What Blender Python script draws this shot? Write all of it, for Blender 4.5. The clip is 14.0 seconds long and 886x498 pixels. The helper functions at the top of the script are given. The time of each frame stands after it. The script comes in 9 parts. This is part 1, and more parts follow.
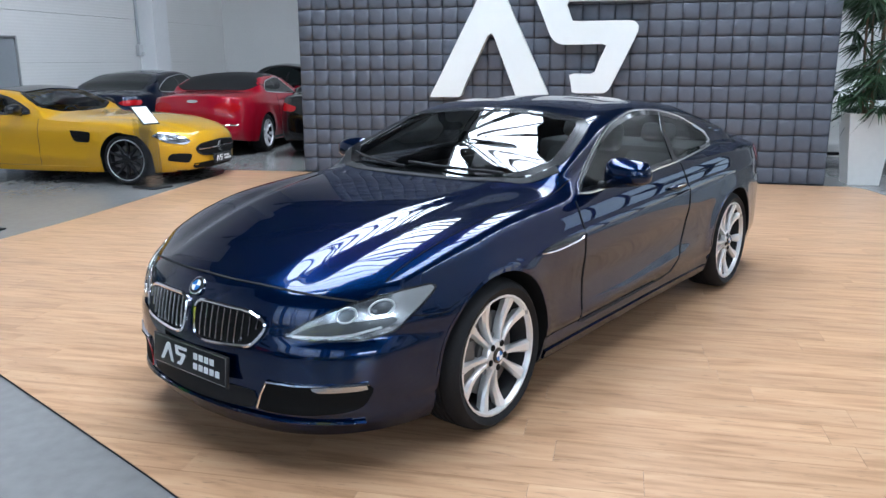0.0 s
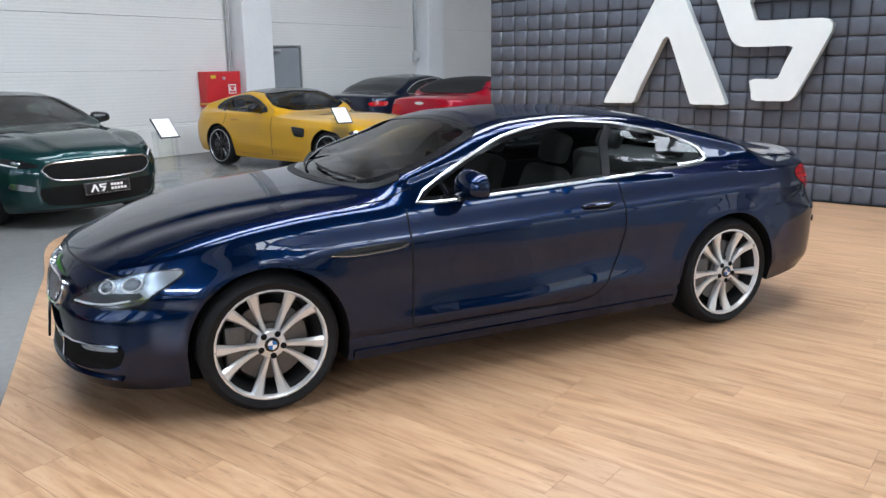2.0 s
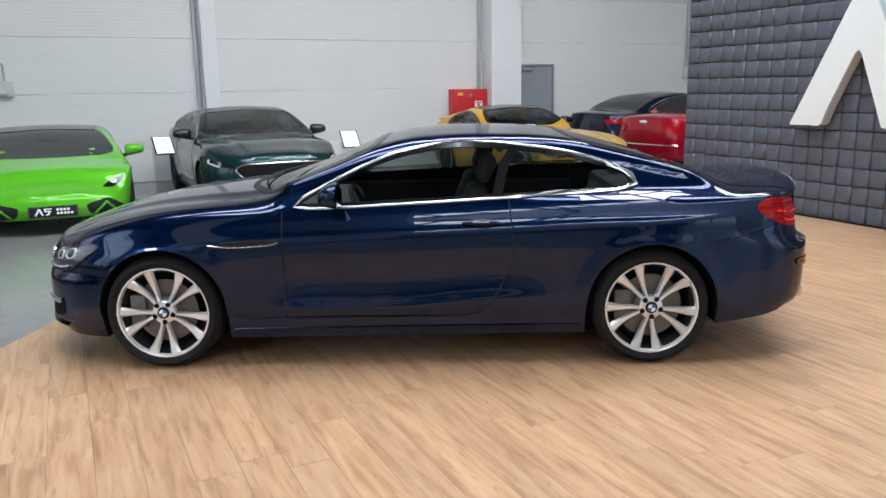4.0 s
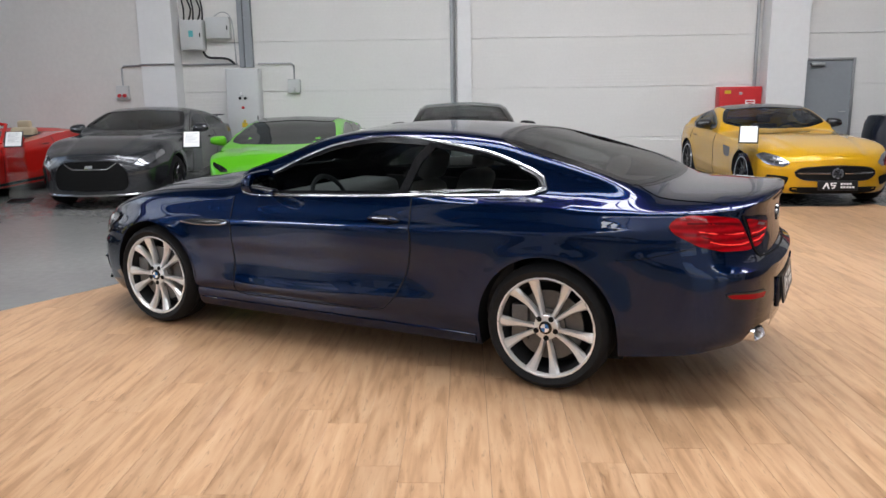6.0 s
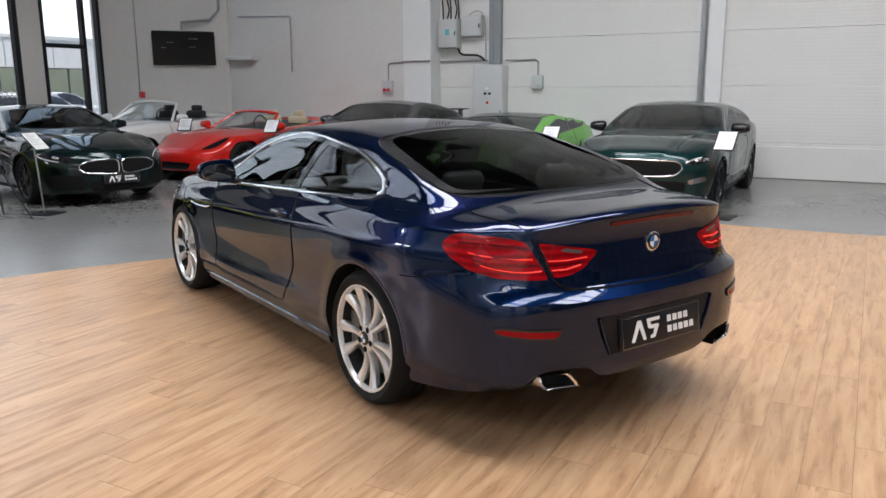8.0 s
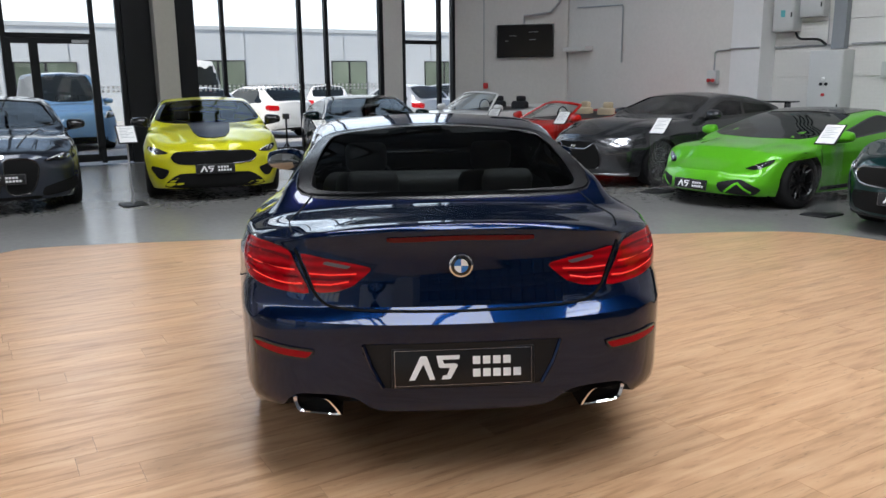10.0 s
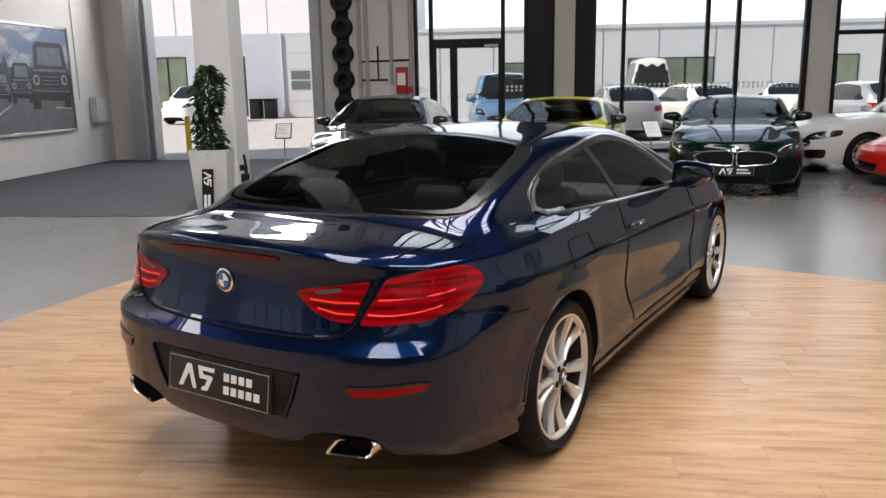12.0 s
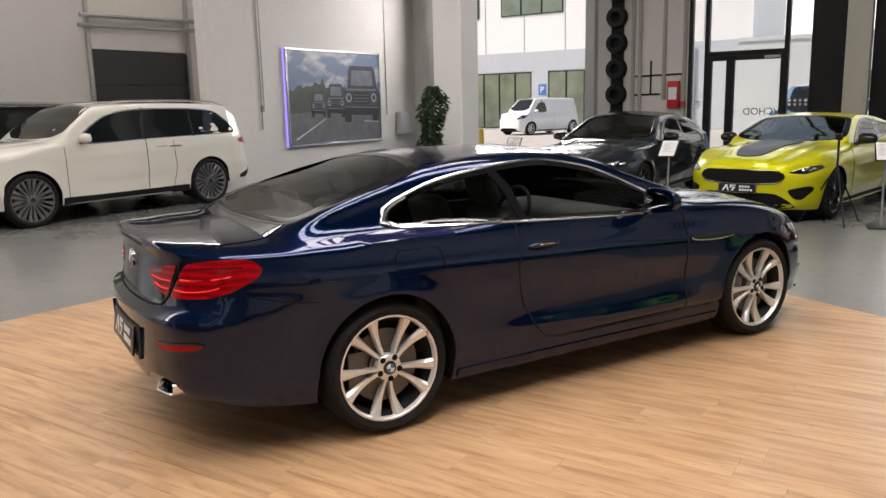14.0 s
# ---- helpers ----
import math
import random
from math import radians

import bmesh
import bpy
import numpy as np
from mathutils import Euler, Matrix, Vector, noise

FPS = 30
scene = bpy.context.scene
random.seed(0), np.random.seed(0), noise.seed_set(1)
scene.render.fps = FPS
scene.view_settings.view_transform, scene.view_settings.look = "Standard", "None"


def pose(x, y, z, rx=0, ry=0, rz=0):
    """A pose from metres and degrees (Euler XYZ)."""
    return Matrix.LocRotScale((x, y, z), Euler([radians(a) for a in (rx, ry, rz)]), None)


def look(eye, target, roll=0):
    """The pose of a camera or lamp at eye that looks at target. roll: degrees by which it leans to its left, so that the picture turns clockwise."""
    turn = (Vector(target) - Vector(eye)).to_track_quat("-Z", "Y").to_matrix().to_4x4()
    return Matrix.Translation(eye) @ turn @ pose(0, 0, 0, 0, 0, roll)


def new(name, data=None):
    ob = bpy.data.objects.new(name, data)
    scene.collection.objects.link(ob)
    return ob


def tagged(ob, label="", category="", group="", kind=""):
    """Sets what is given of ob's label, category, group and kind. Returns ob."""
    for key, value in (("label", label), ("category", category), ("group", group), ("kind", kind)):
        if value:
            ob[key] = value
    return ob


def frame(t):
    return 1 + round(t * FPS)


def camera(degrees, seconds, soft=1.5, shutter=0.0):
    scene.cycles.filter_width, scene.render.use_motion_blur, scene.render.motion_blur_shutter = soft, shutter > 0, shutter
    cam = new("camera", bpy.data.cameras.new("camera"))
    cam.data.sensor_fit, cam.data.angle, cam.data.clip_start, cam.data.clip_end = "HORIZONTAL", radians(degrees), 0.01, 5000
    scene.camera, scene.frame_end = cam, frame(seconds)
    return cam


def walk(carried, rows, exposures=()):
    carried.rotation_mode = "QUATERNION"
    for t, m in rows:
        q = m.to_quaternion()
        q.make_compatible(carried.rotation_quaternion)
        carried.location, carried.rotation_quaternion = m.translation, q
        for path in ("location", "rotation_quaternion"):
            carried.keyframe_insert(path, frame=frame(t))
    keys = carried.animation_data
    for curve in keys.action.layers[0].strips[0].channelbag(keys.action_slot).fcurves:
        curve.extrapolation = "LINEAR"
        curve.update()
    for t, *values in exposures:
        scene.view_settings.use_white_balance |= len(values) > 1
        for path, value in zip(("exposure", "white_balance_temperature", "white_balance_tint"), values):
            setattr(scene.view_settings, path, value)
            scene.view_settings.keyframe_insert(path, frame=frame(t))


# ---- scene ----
cam = camera(59.1, 14.0)

PATH = [
    (0, (-4.865, -0.641, 1.596), (-2.968, -0.217, 1.126), -0.3),
    (0.5, (-4.684, -1.247, 1.617), (-2.845, -0.617, 1.145), -0.6),
    (1, (-4.495, -1.841, 1.626), (-2.734, -1.017, 1.155), -0.5),
    (1.5, (-4.208, -2.399, 1.62), (-2.551, -1.381, 1.153), -0.7),
    (2, (-3.922, -2.973, 1.617), (-2.393, -1.768, 1.159), -0.7),
    (2.5, (-3.538, -3.515, 1.605), (-2.156, -2.14, 1.163), -0.7),
    (3, (-3.119, -4.029, 1.621), (-1.897, -2.505, 1.193), -0.8),
    (5.5, (-0.214, -5.408, 1.588), (-0.041, -3.456, 1.189), -0.8),
    (6, (0.465, -5.371, 1.565), (0.404, -3.412, 1.166), -0.8),
    (6.5, (1.129, -5.28, 1.561), (0.843, -3.341, 1.162), -0.9),
    (7, (1.762, -5.071, 1.544), (1.255, -3.178, 1.145), -0.8),
    (9.5, (4.367, -3.191, 1.567), (2.844, -1.963, 1.153), -0.2),
    (10, (4.602, -2.561, 1.555), (2.915, -1.572, 1.138), -0.6),
    (10.5, (4.768, -1.927, 1.545), (2.947, -1.213, 1.127), -0.8),
    (11, (4.841, -1.26, 1.536), (2.928, -0.851, 1.119), -1.1),
    (11.5, (4.853, -0.606, 1.553), (2.899, -0.509, 1.139), -1.2),
    (12, (4.882, 0.028, 1.571), (2.935, -0.173, 1.162), -1.0),
    (12.5, (4.884, 0.652, 1.599), (2.984, 0.173, 1.197), -1.1),
    (13, (4.88, 1.284, 1.618), (3.057, 0.563, 1.225), -1.3),
    (13.5, (4.766, 1.858, 1.623), (3.026, 0.947, 1.245), -1.3),
    (14, (4.647, 2.449, 1.625), (2.994, 1.384, 1.26), -1.4),
]
walk(cam, [(t, look(eye, target, roll)) for t, eye, target, roll in PATH],
     [(0, 0.54, 5600, 9), (1.5, 0.46, 5900, 10.5), (3, 0.40, 6000, 10.5), (7, 0.29, 6600, 14.5), (9.5, 0.15, 6350, 12), (11.5, 0.10, 6750, 14), (13, 0.10, 7350, 16.5), (14, 0.12, 7400, 16.5)])
from mathutils.bvhtree import BVHTree
from mathutils.geometry import tessellate_polygon

# ---------------------------------------------------------------- world, sun, large lights
world = bpy.data.worlds.new("sky")
scene.world = world
world.use_nodes = True
wn = world.node_tree.nodes
sky = wn.new("ShaderNodeTexSky")
sky.sky_type = "NISHITA"
sky.sun_disc = False
sky.sun_elevation = radians(49)
sky.sun_rotation = radians(153)
wn["Background"].inputs[1].default_value = 0.15
world.node_tree.links.new(sky.outputs[0], wn["Background"].inputs[0])
sun = new("sun", bpy.data.lights.new("sun", "SUN"))
sun.data.energy, sun.data.angle, sun.data.color = 5.0, radians(0.6), (1.0, 0.95, 0.87)
sun.matrix_world = look((5.0, -10, 13), (0, 0, 0))

NORTH, SOUTH, WEST, EAST, HIGH = 10.3, -9.48, -12.7, 16.0, 8.8
# skylight bands: x from, x to, y from, y to, watts
SKYLIGHTS = ((-5.5, 9.5, -2.6, -0.4, 1050), (-4.6, 10.5, 1.9, 4.0, 1200), (-10.0, 13.0, -12.4, -11.0, 900))
for x0, x1, y0, y1, watts in SKYLIGHTS:
    lamp = new("skylight_daylight", bpy.data.lights.new("skylight_daylight", "AREA"))
    lamp.data.shape, lamp.data.size, lamp.data.size_y = "RECTANGLE", x1 - x0, y1 - y0
    lamp.data.energy, lamp.data.color = watts, (0.93, 0.97, 1.0)
    lamp.matrix_world = pose((x0 + x1) / 2, (y0 + y1) / 2, HIGH + 0.25)
# sky light through the upper panes of the west windows: y from, y to, watts
for y0, y1, watts in ((1.62, 5.88, 58), (-2.25, 0.05, 26), (6.6, 7.9, 20)):
    lamp = new("window_daylight", bpy.data.lights.new("window_daylight", "AREA"))
    lamp.data.shape, lamp.data.size, lamp.data.size_y = "RECTANGLE", 4.1, y1 - y0
    lamp.data.energy, lamp.data.color = watts, (0.58, 0.78, 1.0)
    lamp.matrix_world = pose(WEST - 0.03, (y0 + y1) / 2, 6.05, 0, -90, 0)


lamp = new("window_daylight", bpy.data.lights.new("window_daylight", "AREA"))
lamp.data.shape, lamp.data.size, lamp.data.size_y, lamp.data.energy = "RECTANGLE", 0.75, 3.7, 240
lamp.data.color = (0.9, 0.95, 1.0)
lamp.matrix_world = pose(WEST - 0.03, -6.55, 4.15, 0, -90, 0)


# ---------------------------------------------------------------- materials
def tree(name):
    m = bpy.data.materials.new(name)
    m.use_nodes = True
    return m, m.node_tree.nodes, m.node_tree.links, m.node_tree.nodes["Principled BSDF"]


def plain(name, color, rough=0.5, metal=0.0, coat=0.0, grain=0.0, scale=30.0, bump=0.0, spread=0.12, spec=0.5):
    m, n, l, b = tree(name)
    b.inputs["Specular IOR Level"].default_value = spec
    b.inputs["Roughness"].default_value = rough
    b.inputs["Metallic"].default_value = metal
    b.inputs["Coat Weight"].default_value = coat
    b.inputs["Coat Roughness"].default_value = 0.02
    b.inputs["Base Color"].default_value = (*color, 1)
    if grain > 0:
        co = n.new("ShaderNodeTexCoord")
        t1 = n.new("ShaderNodeTexNoise")
        t1.inputs["Scale"].default_value = scale
        t1.inputs["Detail"].default_value = 5
        t2 = n.new("ShaderNodeTexNoise")
        t2.inputs["Scale"].default_value = scale * 0.06
        mix = n.new("ShaderNodeMath")
        mix.operation = "ADD"
        l.new(co.outputs["Object"], t1.inputs["Vector"])
        l.new(co.outputs["Object"], t2.inputs["Vector"])
        l.new(t1.outputs[0], mix.inputs[0])
        l.new(t2.outputs[0], mix.inputs[1])
        ramp = n.new("ShaderNodeValToRGB")
        ramp.color_ramp.elements[0].position = 0.35
        ramp.color_ramp.elements[1].position = 0.65
        half = n.new("ShaderNodeMath")
        half.operation = "MULTIPLY"
        half.inputs[1].default_value = 0.5
        l.new(mix.outputs[0], half.inputs[0])
        l.new(half.outputs[0], ramp.inputs[0])
        ramp.color_ramp.elements[0].color = (*[c * (1 - grain) for c in color], 1)
        ramp.color_ramp.elements[1].color = (*[min(1, c * (1 + grain * 0.6)) for c in color], 1)
        l.new(ramp.outputs[0], b.inputs["Base Color"])
        rr = n.new("ShaderNodeMapRange")
        rr.inputs["To Min"].default_value = max(0.02, rough - spread)
        rr.inputs["To Max"].default_value = min(1, rough + spread)
        l.new(half.outputs[0], rr.inputs["Value"])
        l.new(rr.outputs[0], b.inputs["Roughness"])
        if bump > 0:
            bp = n.new("ShaderNodeBump")
            bp.inputs["Strength"].default_value = bump
            bp.inputs["Distance"].default_value = 0.01
            l.new(t1.outputs[0], bp.inputs["Height"])
            l.new(bp.outputs[0], b.inputs["Normal"])
    return m


def paint(name, color, metal=0.5, rough=0.35, flake=0.25):
    """Clear-coated car paint with fine flakes."""
    m, n, l, b = tree(name)
    b.inputs["Metallic"].default_value = metal
    b.inputs["Roughness"].default_value = rough
    b.inputs["Specular Tint"].default_value = (*[min(1, 0.10 + 2.2 * c) for c in color], 1)
    b.inputs["Coat Weight"].default_value = 1.0
    b.inputs["Coat IOR"].default_value = 1.45
    b.inputs["Specular IOR Level"].default_value = 0.2
    b.inputs["Coat Roughness"].default_value = 0.01
    co = n.new("ShaderNodeTexCoord")
    fl = n.new("ShaderNodeTexNoise")
    fl.inputs["Scale"].default_value = 900
    l.new(co.outputs["Object"], fl.inputs["Vector"])
    ramp = n.new("ShaderNodeValToRGB")
    ramp.color_ramp.elements[0].position = 0.35
    ramp.color_ramp.elements[1].position = 0.7
    ramp.color_ramp.elements[0].color = (*[c * (1 - flake) for c in color], 1)
    ramp.color_ramp.elements[1].color = (*[min(1, c * (1 + flake)) for c in color], 1)
    l.new(fl.outputs[0], ramp.inputs[0])
    l.new(ramp.outputs[0], b.inputs["Base Color"])
    dust = n.new("ShaderNodeTexNoise")
    dust.inputs["Scale"].default_value = 6
    dust.inputs["Detail"].default_value = 6
    l.new(co.outputs["Object"], dust.inputs["Vector"])
    rr = n.new("ShaderNodeMapRange")
    rr.inputs["To Min"].default_value = 0.0
    rr.inputs["To Max"].default_value = 0.025
    l.new(dust.outputs[0], rr.inputs["Value"])
    l.new(rr.outputs[0], b.inputs["Coat Roughness"])
    return m


def pane(name, tint, gloss=1.0):
    """Thin tinted glass: see-through with a Fresnel gloss."""
    m, n, l, b = tree(name)
    n.remove(b)
    clear = n.new("ShaderNodeBsdfTransparent")
    clear.inputs[0].default_value = (*tint, 1)
    shine = n.new("ShaderNodeBsdfGlossy")
    shine.inputs["Roughness"].default_value = 0.01
    fres = n.new("ShaderNodeFresnel")
    fres.inputs[0].default_value = 1.55
    mul = n.new("ShaderNodeMath")
    mul.operation = "MULTIPLY"
    mul.use_clamp = True
    mul.inputs[1].default_value = 1.15 * gloss
    mix = n.new("ShaderNodeMixShader")
    l.new(fres.outputs[0], mul.inputs[0])
    l.new(mul.outputs[0], mix.inputs[0])
    l.new(clear.outputs[0], mix.inputs[1])
    l.new(shine.outputs[0], mix.inputs[2])
    l.new(mix.outputs[0], n["Material Output"].inputs[0])
    return m


def glow(name, color, strength):
    m, n, l, b = tree(name)
    b.inputs["Base Color"].default_value = (*color, 1)
    b.inputs["Emission Color"].default_value = (*color, 1)
    b.inputs["Emission Strength"].default_value = strength
    return m


def wood():
    """Oak-look planks: each island its own tone, with long grain along X of the plank."""
    m, n, l, b = tree("oak_plank")
    b.inputs["Specular IOR Level"].default_value = 0.32
    geo = n.new("ShaderNodeNewGeometry")
    info = n.new("ShaderNodeObjectInfo")
    addr = n.new("ShaderNodeMath")
    addr.operation = "ADD"
    l.new(geo.outputs["Random Per Island"], addr.inputs[0])
    l.new(info.outputs["Random"], addr.inputs[1])
    fr = n.new("ShaderNodeMath")
    fr.operation = "FRACT"
    l.new(addr.outputs[0], fr.inputs[0])
    pos = n.new("ShaderNodeNewGeometry")
    mp = n.new("ShaderNodeMapping")
    mp.inputs["Scale"].default_value = (9.0, 0.9, 1.0)
    l.new(pos.outputs["Position"], mp.inputs["Vector"])
    sh = n.new("ShaderNodeVectorMath")
    sh.operation = "ADD"
    comb = n.new("ShaderNodeCombineXYZ")
    big = n.new("ShaderNodeMath")
    big.operation = "MULTIPLY"
    big.inputs[1].default_value = 37.0
    l.new(fr.outputs[0], big.inputs[0])
    l.new(big.outputs[0], comb.inputs[0])
    l.new(big.outputs[0], comb.inputs[2])
    l.new(mp.outputs[0], sh.inputs[0])
    l.new(comb.outputs[0], sh.inputs[1])
    g1 = n.new("ShaderNodeTexNoise")
    g1.inputs["Scale"].default_value = 2.3
    g1.inputs["Detail"].default_value = 7
    g1.inputs["Distortion"].default_value = 0.6
    l.new(sh.outputs[0], g1.inputs["Vector"])
    ramp = n.new("ShaderNodeValToRGB")
    e = ramp.color_ramp.elements
    e[0].position, e[0].color = 0.27, (0.310, 0.168, 0.083, 1)
    e[1].position, e[1].color = 0.71, (0.545, 0.350, 0.207, 1)
    mid = e.new(0.5)
    mid.color = (0.475, 0.284, 0.158, 1)
    l.new(g1.outputs[0], ramp.inputs[0])
    hsv = n.new("ShaderNodeHueSaturation")
    vr = n.new("ShaderNodeMapRange")
    vr.inputs["To Min"].default_value = 0.92
    vr.inputs["To Max"].default_value = 1.06
    l.new(fr.outputs[0], vr.inputs["Value"])
    l.new(vr.outputs[0], hsv.inputs["Value"])
    pores = n.new("ShaderNodeTexNoise")
    pores.inputs["Scale"].default_value = 9.0
    pores.inputs["Detail"].default_value = 3
    pores.inputs["Distortion"].default_value = 1.2
    l.new(sh.outputs[0], pores.inputs["Vector"])
    dark = n.new("ShaderNodeMapRange")
    dark.inputs["From Min"].default_value = 0.60
    dark.inputs["From Max"].default_value = 0.74
    dark.inputs["To Min"].default_value = 1.0
    dark.inputs["To Max"].default_value = 0.62
    l.new(pores.outputs[0], dark.inputs["Value"])
    knot = n.new("ShaderNodeMix")
    knot.data_type, knot.blend_type = "RGBA", "MULTIPLY"
    knot.inputs["Factor"].default_value = 1.0
    l.new(ramp.outputs[0], knot.inputs[6])
    l.new(dark.outputs[0], knot.inputs[7])
    l.new(knot.outputs[2], hsv.inputs["Color"])
    l.new(hsv.outputs[0], b.inputs["Base Color"])
    rr = n.new("ShaderNodeMapRange")
    rr.inputs["To Min"].default_value = 0.27
    rr.inputs["To Max"].default_value = 0.35
    l.new(g1.outputs[0], rr.inputs["Value"])
    l.new(rr.outputs[0], b.inputs["Roughness"])
    bp = n.new("ShaderNodeBump")
    bp.inputs["Strength"].default_value = 0.03
    bp.inputs["Distance"].default_value = 0.002
    l.new(g1.outputs[0], bp.inputs["Height"])
    l.new(bp.outputs[0], b.inputs["Normal"])
    return m


M_WOOD = wood()
M_CONC = plain("polished_concrete", (0.196, 0.193, 0.186), 0.25, grain=0.12, scale=14, spread=0.02)
M_WALL = plain("white_wall_panel", (0.72, 0.71, 0.69), 0.6, grain=0.03, scale=20, bump=0.03)


def ribbed(m, period, depth):
    """Adds fine rolled ribs along z to a sheet material."""
    n, l = m.node_tree.nodes, m.node_tree.links
    wave, co, bp = n.new("ShaderNodeTexWave"), n.new("ShaderNodeTexCoord"), n.new("ShaderNodeBump")
    wave.bands_direction = "Z"
    wave.inputs["Scale"].default_value = 0.314 / period
    bp.inputs["Strength"].default_value = 0.6
    bp.inputs["Distance"].default_value = depth
    l.new(co.outputs["Object"], wave.inputs["Vector"])
    l.new(wave.outputs["Fac"], bp.inputs["Height"])
    l.new(bp.outputs[0], n["Principled BSDF"].inputs["Normal"])
    return m


M_RIBBED = ribbed(plain("ribbed_white_wall_panel", (0.72, 0.71, 0.69), 0.55, grain=0.03, scale=20), 0.06, 0.0025)
M_PLASTER = plain("white_plaster", (0.70, 0.68, 0.65), 0.75, grain=0.05, scale=14, bump=0.08)
M_COL = plain("white_column_paint", (0.76, 0.76, 0.76), 0.55, grain=0.03, scale=12)
M_CEIL = plain("ceiling_sheet", (0.075, 0.077, 0.08), 0.6, grain=0.05, scale=6)
M_LEATHER = plain("grey_padded_leatherette", (0.090, 0.098, 0.122), 0.42, grain=0.16, scale=40, bump=0.12)
M_SEAM = plain("dark_seam", (0.015, 0.016, 0.02), 0.8)
M_LETTER = plain("white_letter_acrylic", (0.80, 0.82, 0.80), 0.35, grain=0.02, scale=8)
M_BLACKF = plain("black_powder_coat", (0.012, 0.013, 0.015), 0.45, grain=0.2, scale=50, spec=0.25)
M_STEEL = plain("galvanised_steel", (0.45, 0.46, 0.47), 0.4, 0.9, grain=0.12, scale=30)
M_PIPE = plain("pale_grey_pipe_paint", (0.42, 0.41, 0.39), 0.5, grain=0.10, scale=15)
M_STRIPE = plain("navy_stripe_film", (0.006, 0.009, 0.022), 0.38, grain=0.05, scale=20, spec=0.25)
M_GREYALLOY = plain("grey_alloy", (0.32, 0.32, 0.325), 0.32, 0.9, grain=0.05, scale=40)
M_GREYP = plain("grey_door_paint", (0.26, 0.28, 0.30), 0.5, grain=0.05, scale=15)
M_BOX = plain("light_grey_enclosure", (0.56, 0.57, 0.57), 0.45, grain=0.03, scale=20)
M_RED = plain("signal_red_paint", (0.55, 0.02, 0.025), 0.4, grain=0.06, scale=25)
M_WHITE = plain("white_print", (0.82, 0.82, 0.82), 0.5)
M_PAPER = plain("white_paper", (0.80, 0.80, 0.79), 0.55, grain=0.02, scale=20)
M_CARPET = plain("dark_grey_carpet", (0.075, 0.08, 0.09), 0.95, grain=0.3, scale=180, bump=0.3)
M_ASPH = plain("asphalt", (0.42, 0.41, 0.395), 0.85, grain=0.25, scale=60)
M_FACADE = plain("grey_facade_panel", (0.58, 0.61, 0.62), 0.55, grain=0.05, scale=4)
M_FACGLASS = plain("facade_glass", (0.10, 0.14, 0.14), 0.1, 0.0, 0.5)
M_LEAF = plain("green_leaf", (0.022, 0.055, 0.018), 0.45, grain=0.4, scale=12)
M_BARK = plain("brown_stem", (0.14, 0.09, 0.055), 0.8, grain=0.3, scale=60, bump=0.3)
M_POT = plain("white_planter", (0.70, 0.69, 0.66), 0.45, grain=0.04, scale=14)
M_SOIL = plain("dark_soil", (0.03, 0.022, 0.016), 0.95, grain=0.4, scale=60, bump=0.4)
M_YELLOWP = plain("yellow_bollard_paint", (0.72, 0.48, 0.03), 0.5, grain=0.1, scale=25)

M_CHROME = plain("chrome", (0.80, 0.80, 0.82), 0.09, 1.0)
M_SATIN = plain("satin_aluminium", (0.66, 0.66, 0.67), 0.22, 1.0)
M_ALLOY = plain("silver_alloy", (0.76, 0.76, 0.76), 0.30, 0.55, 0.5, grain=0.05, scale=40)
M_DARKALLOY = plain("black_alloy", (0.02, 0.02, 0.022), 0.25, 0.5, 0.5)
M_RUBBER = plain("tyre_rubber", (0.012, 0.012, 0.013), 0.7, grain=0.25, scale=60, bump=0.15, spec=0.22)
M_BLACK = plain("gloss_black_plastic", (0.008, 0.008, 0.009), 0.18, 0.0, 0.4)
M_TRIM = plain("matt_black_plastic", (0.013, 0.013, 0.014), 0.6, grain=0.2, scale=80, spec=0.22)
M_UNDER = plain("underbody", (0.010, 0.010, 0.010), 0.9, spec=0.1)
M_DISC = plain("brake_disc_steel", (0.14, 0.135, 0.13), 0.5, 0.8, grain=0.15, scale=60)
M_LENS = pane("clear_lamp_lens", (0.93, 0.95, 0.96))
M_REFLECTOR = plain("lamp_reflector", (0.75, 0.76, 0.78), 0.15, 0.95)
M_REDLENS = plain("red_lamp_lens", (0.40, 0.005, 0.008), 0.12, spec=0.35)
M_REDDARK = plain("dark_red_lens", (0.10, 0.002, 0.004), 0.15, spec=0.25)
M_REDLIT = glow("lit_red_light_bar", (0.8, 0.02, 0.012), 0.5)
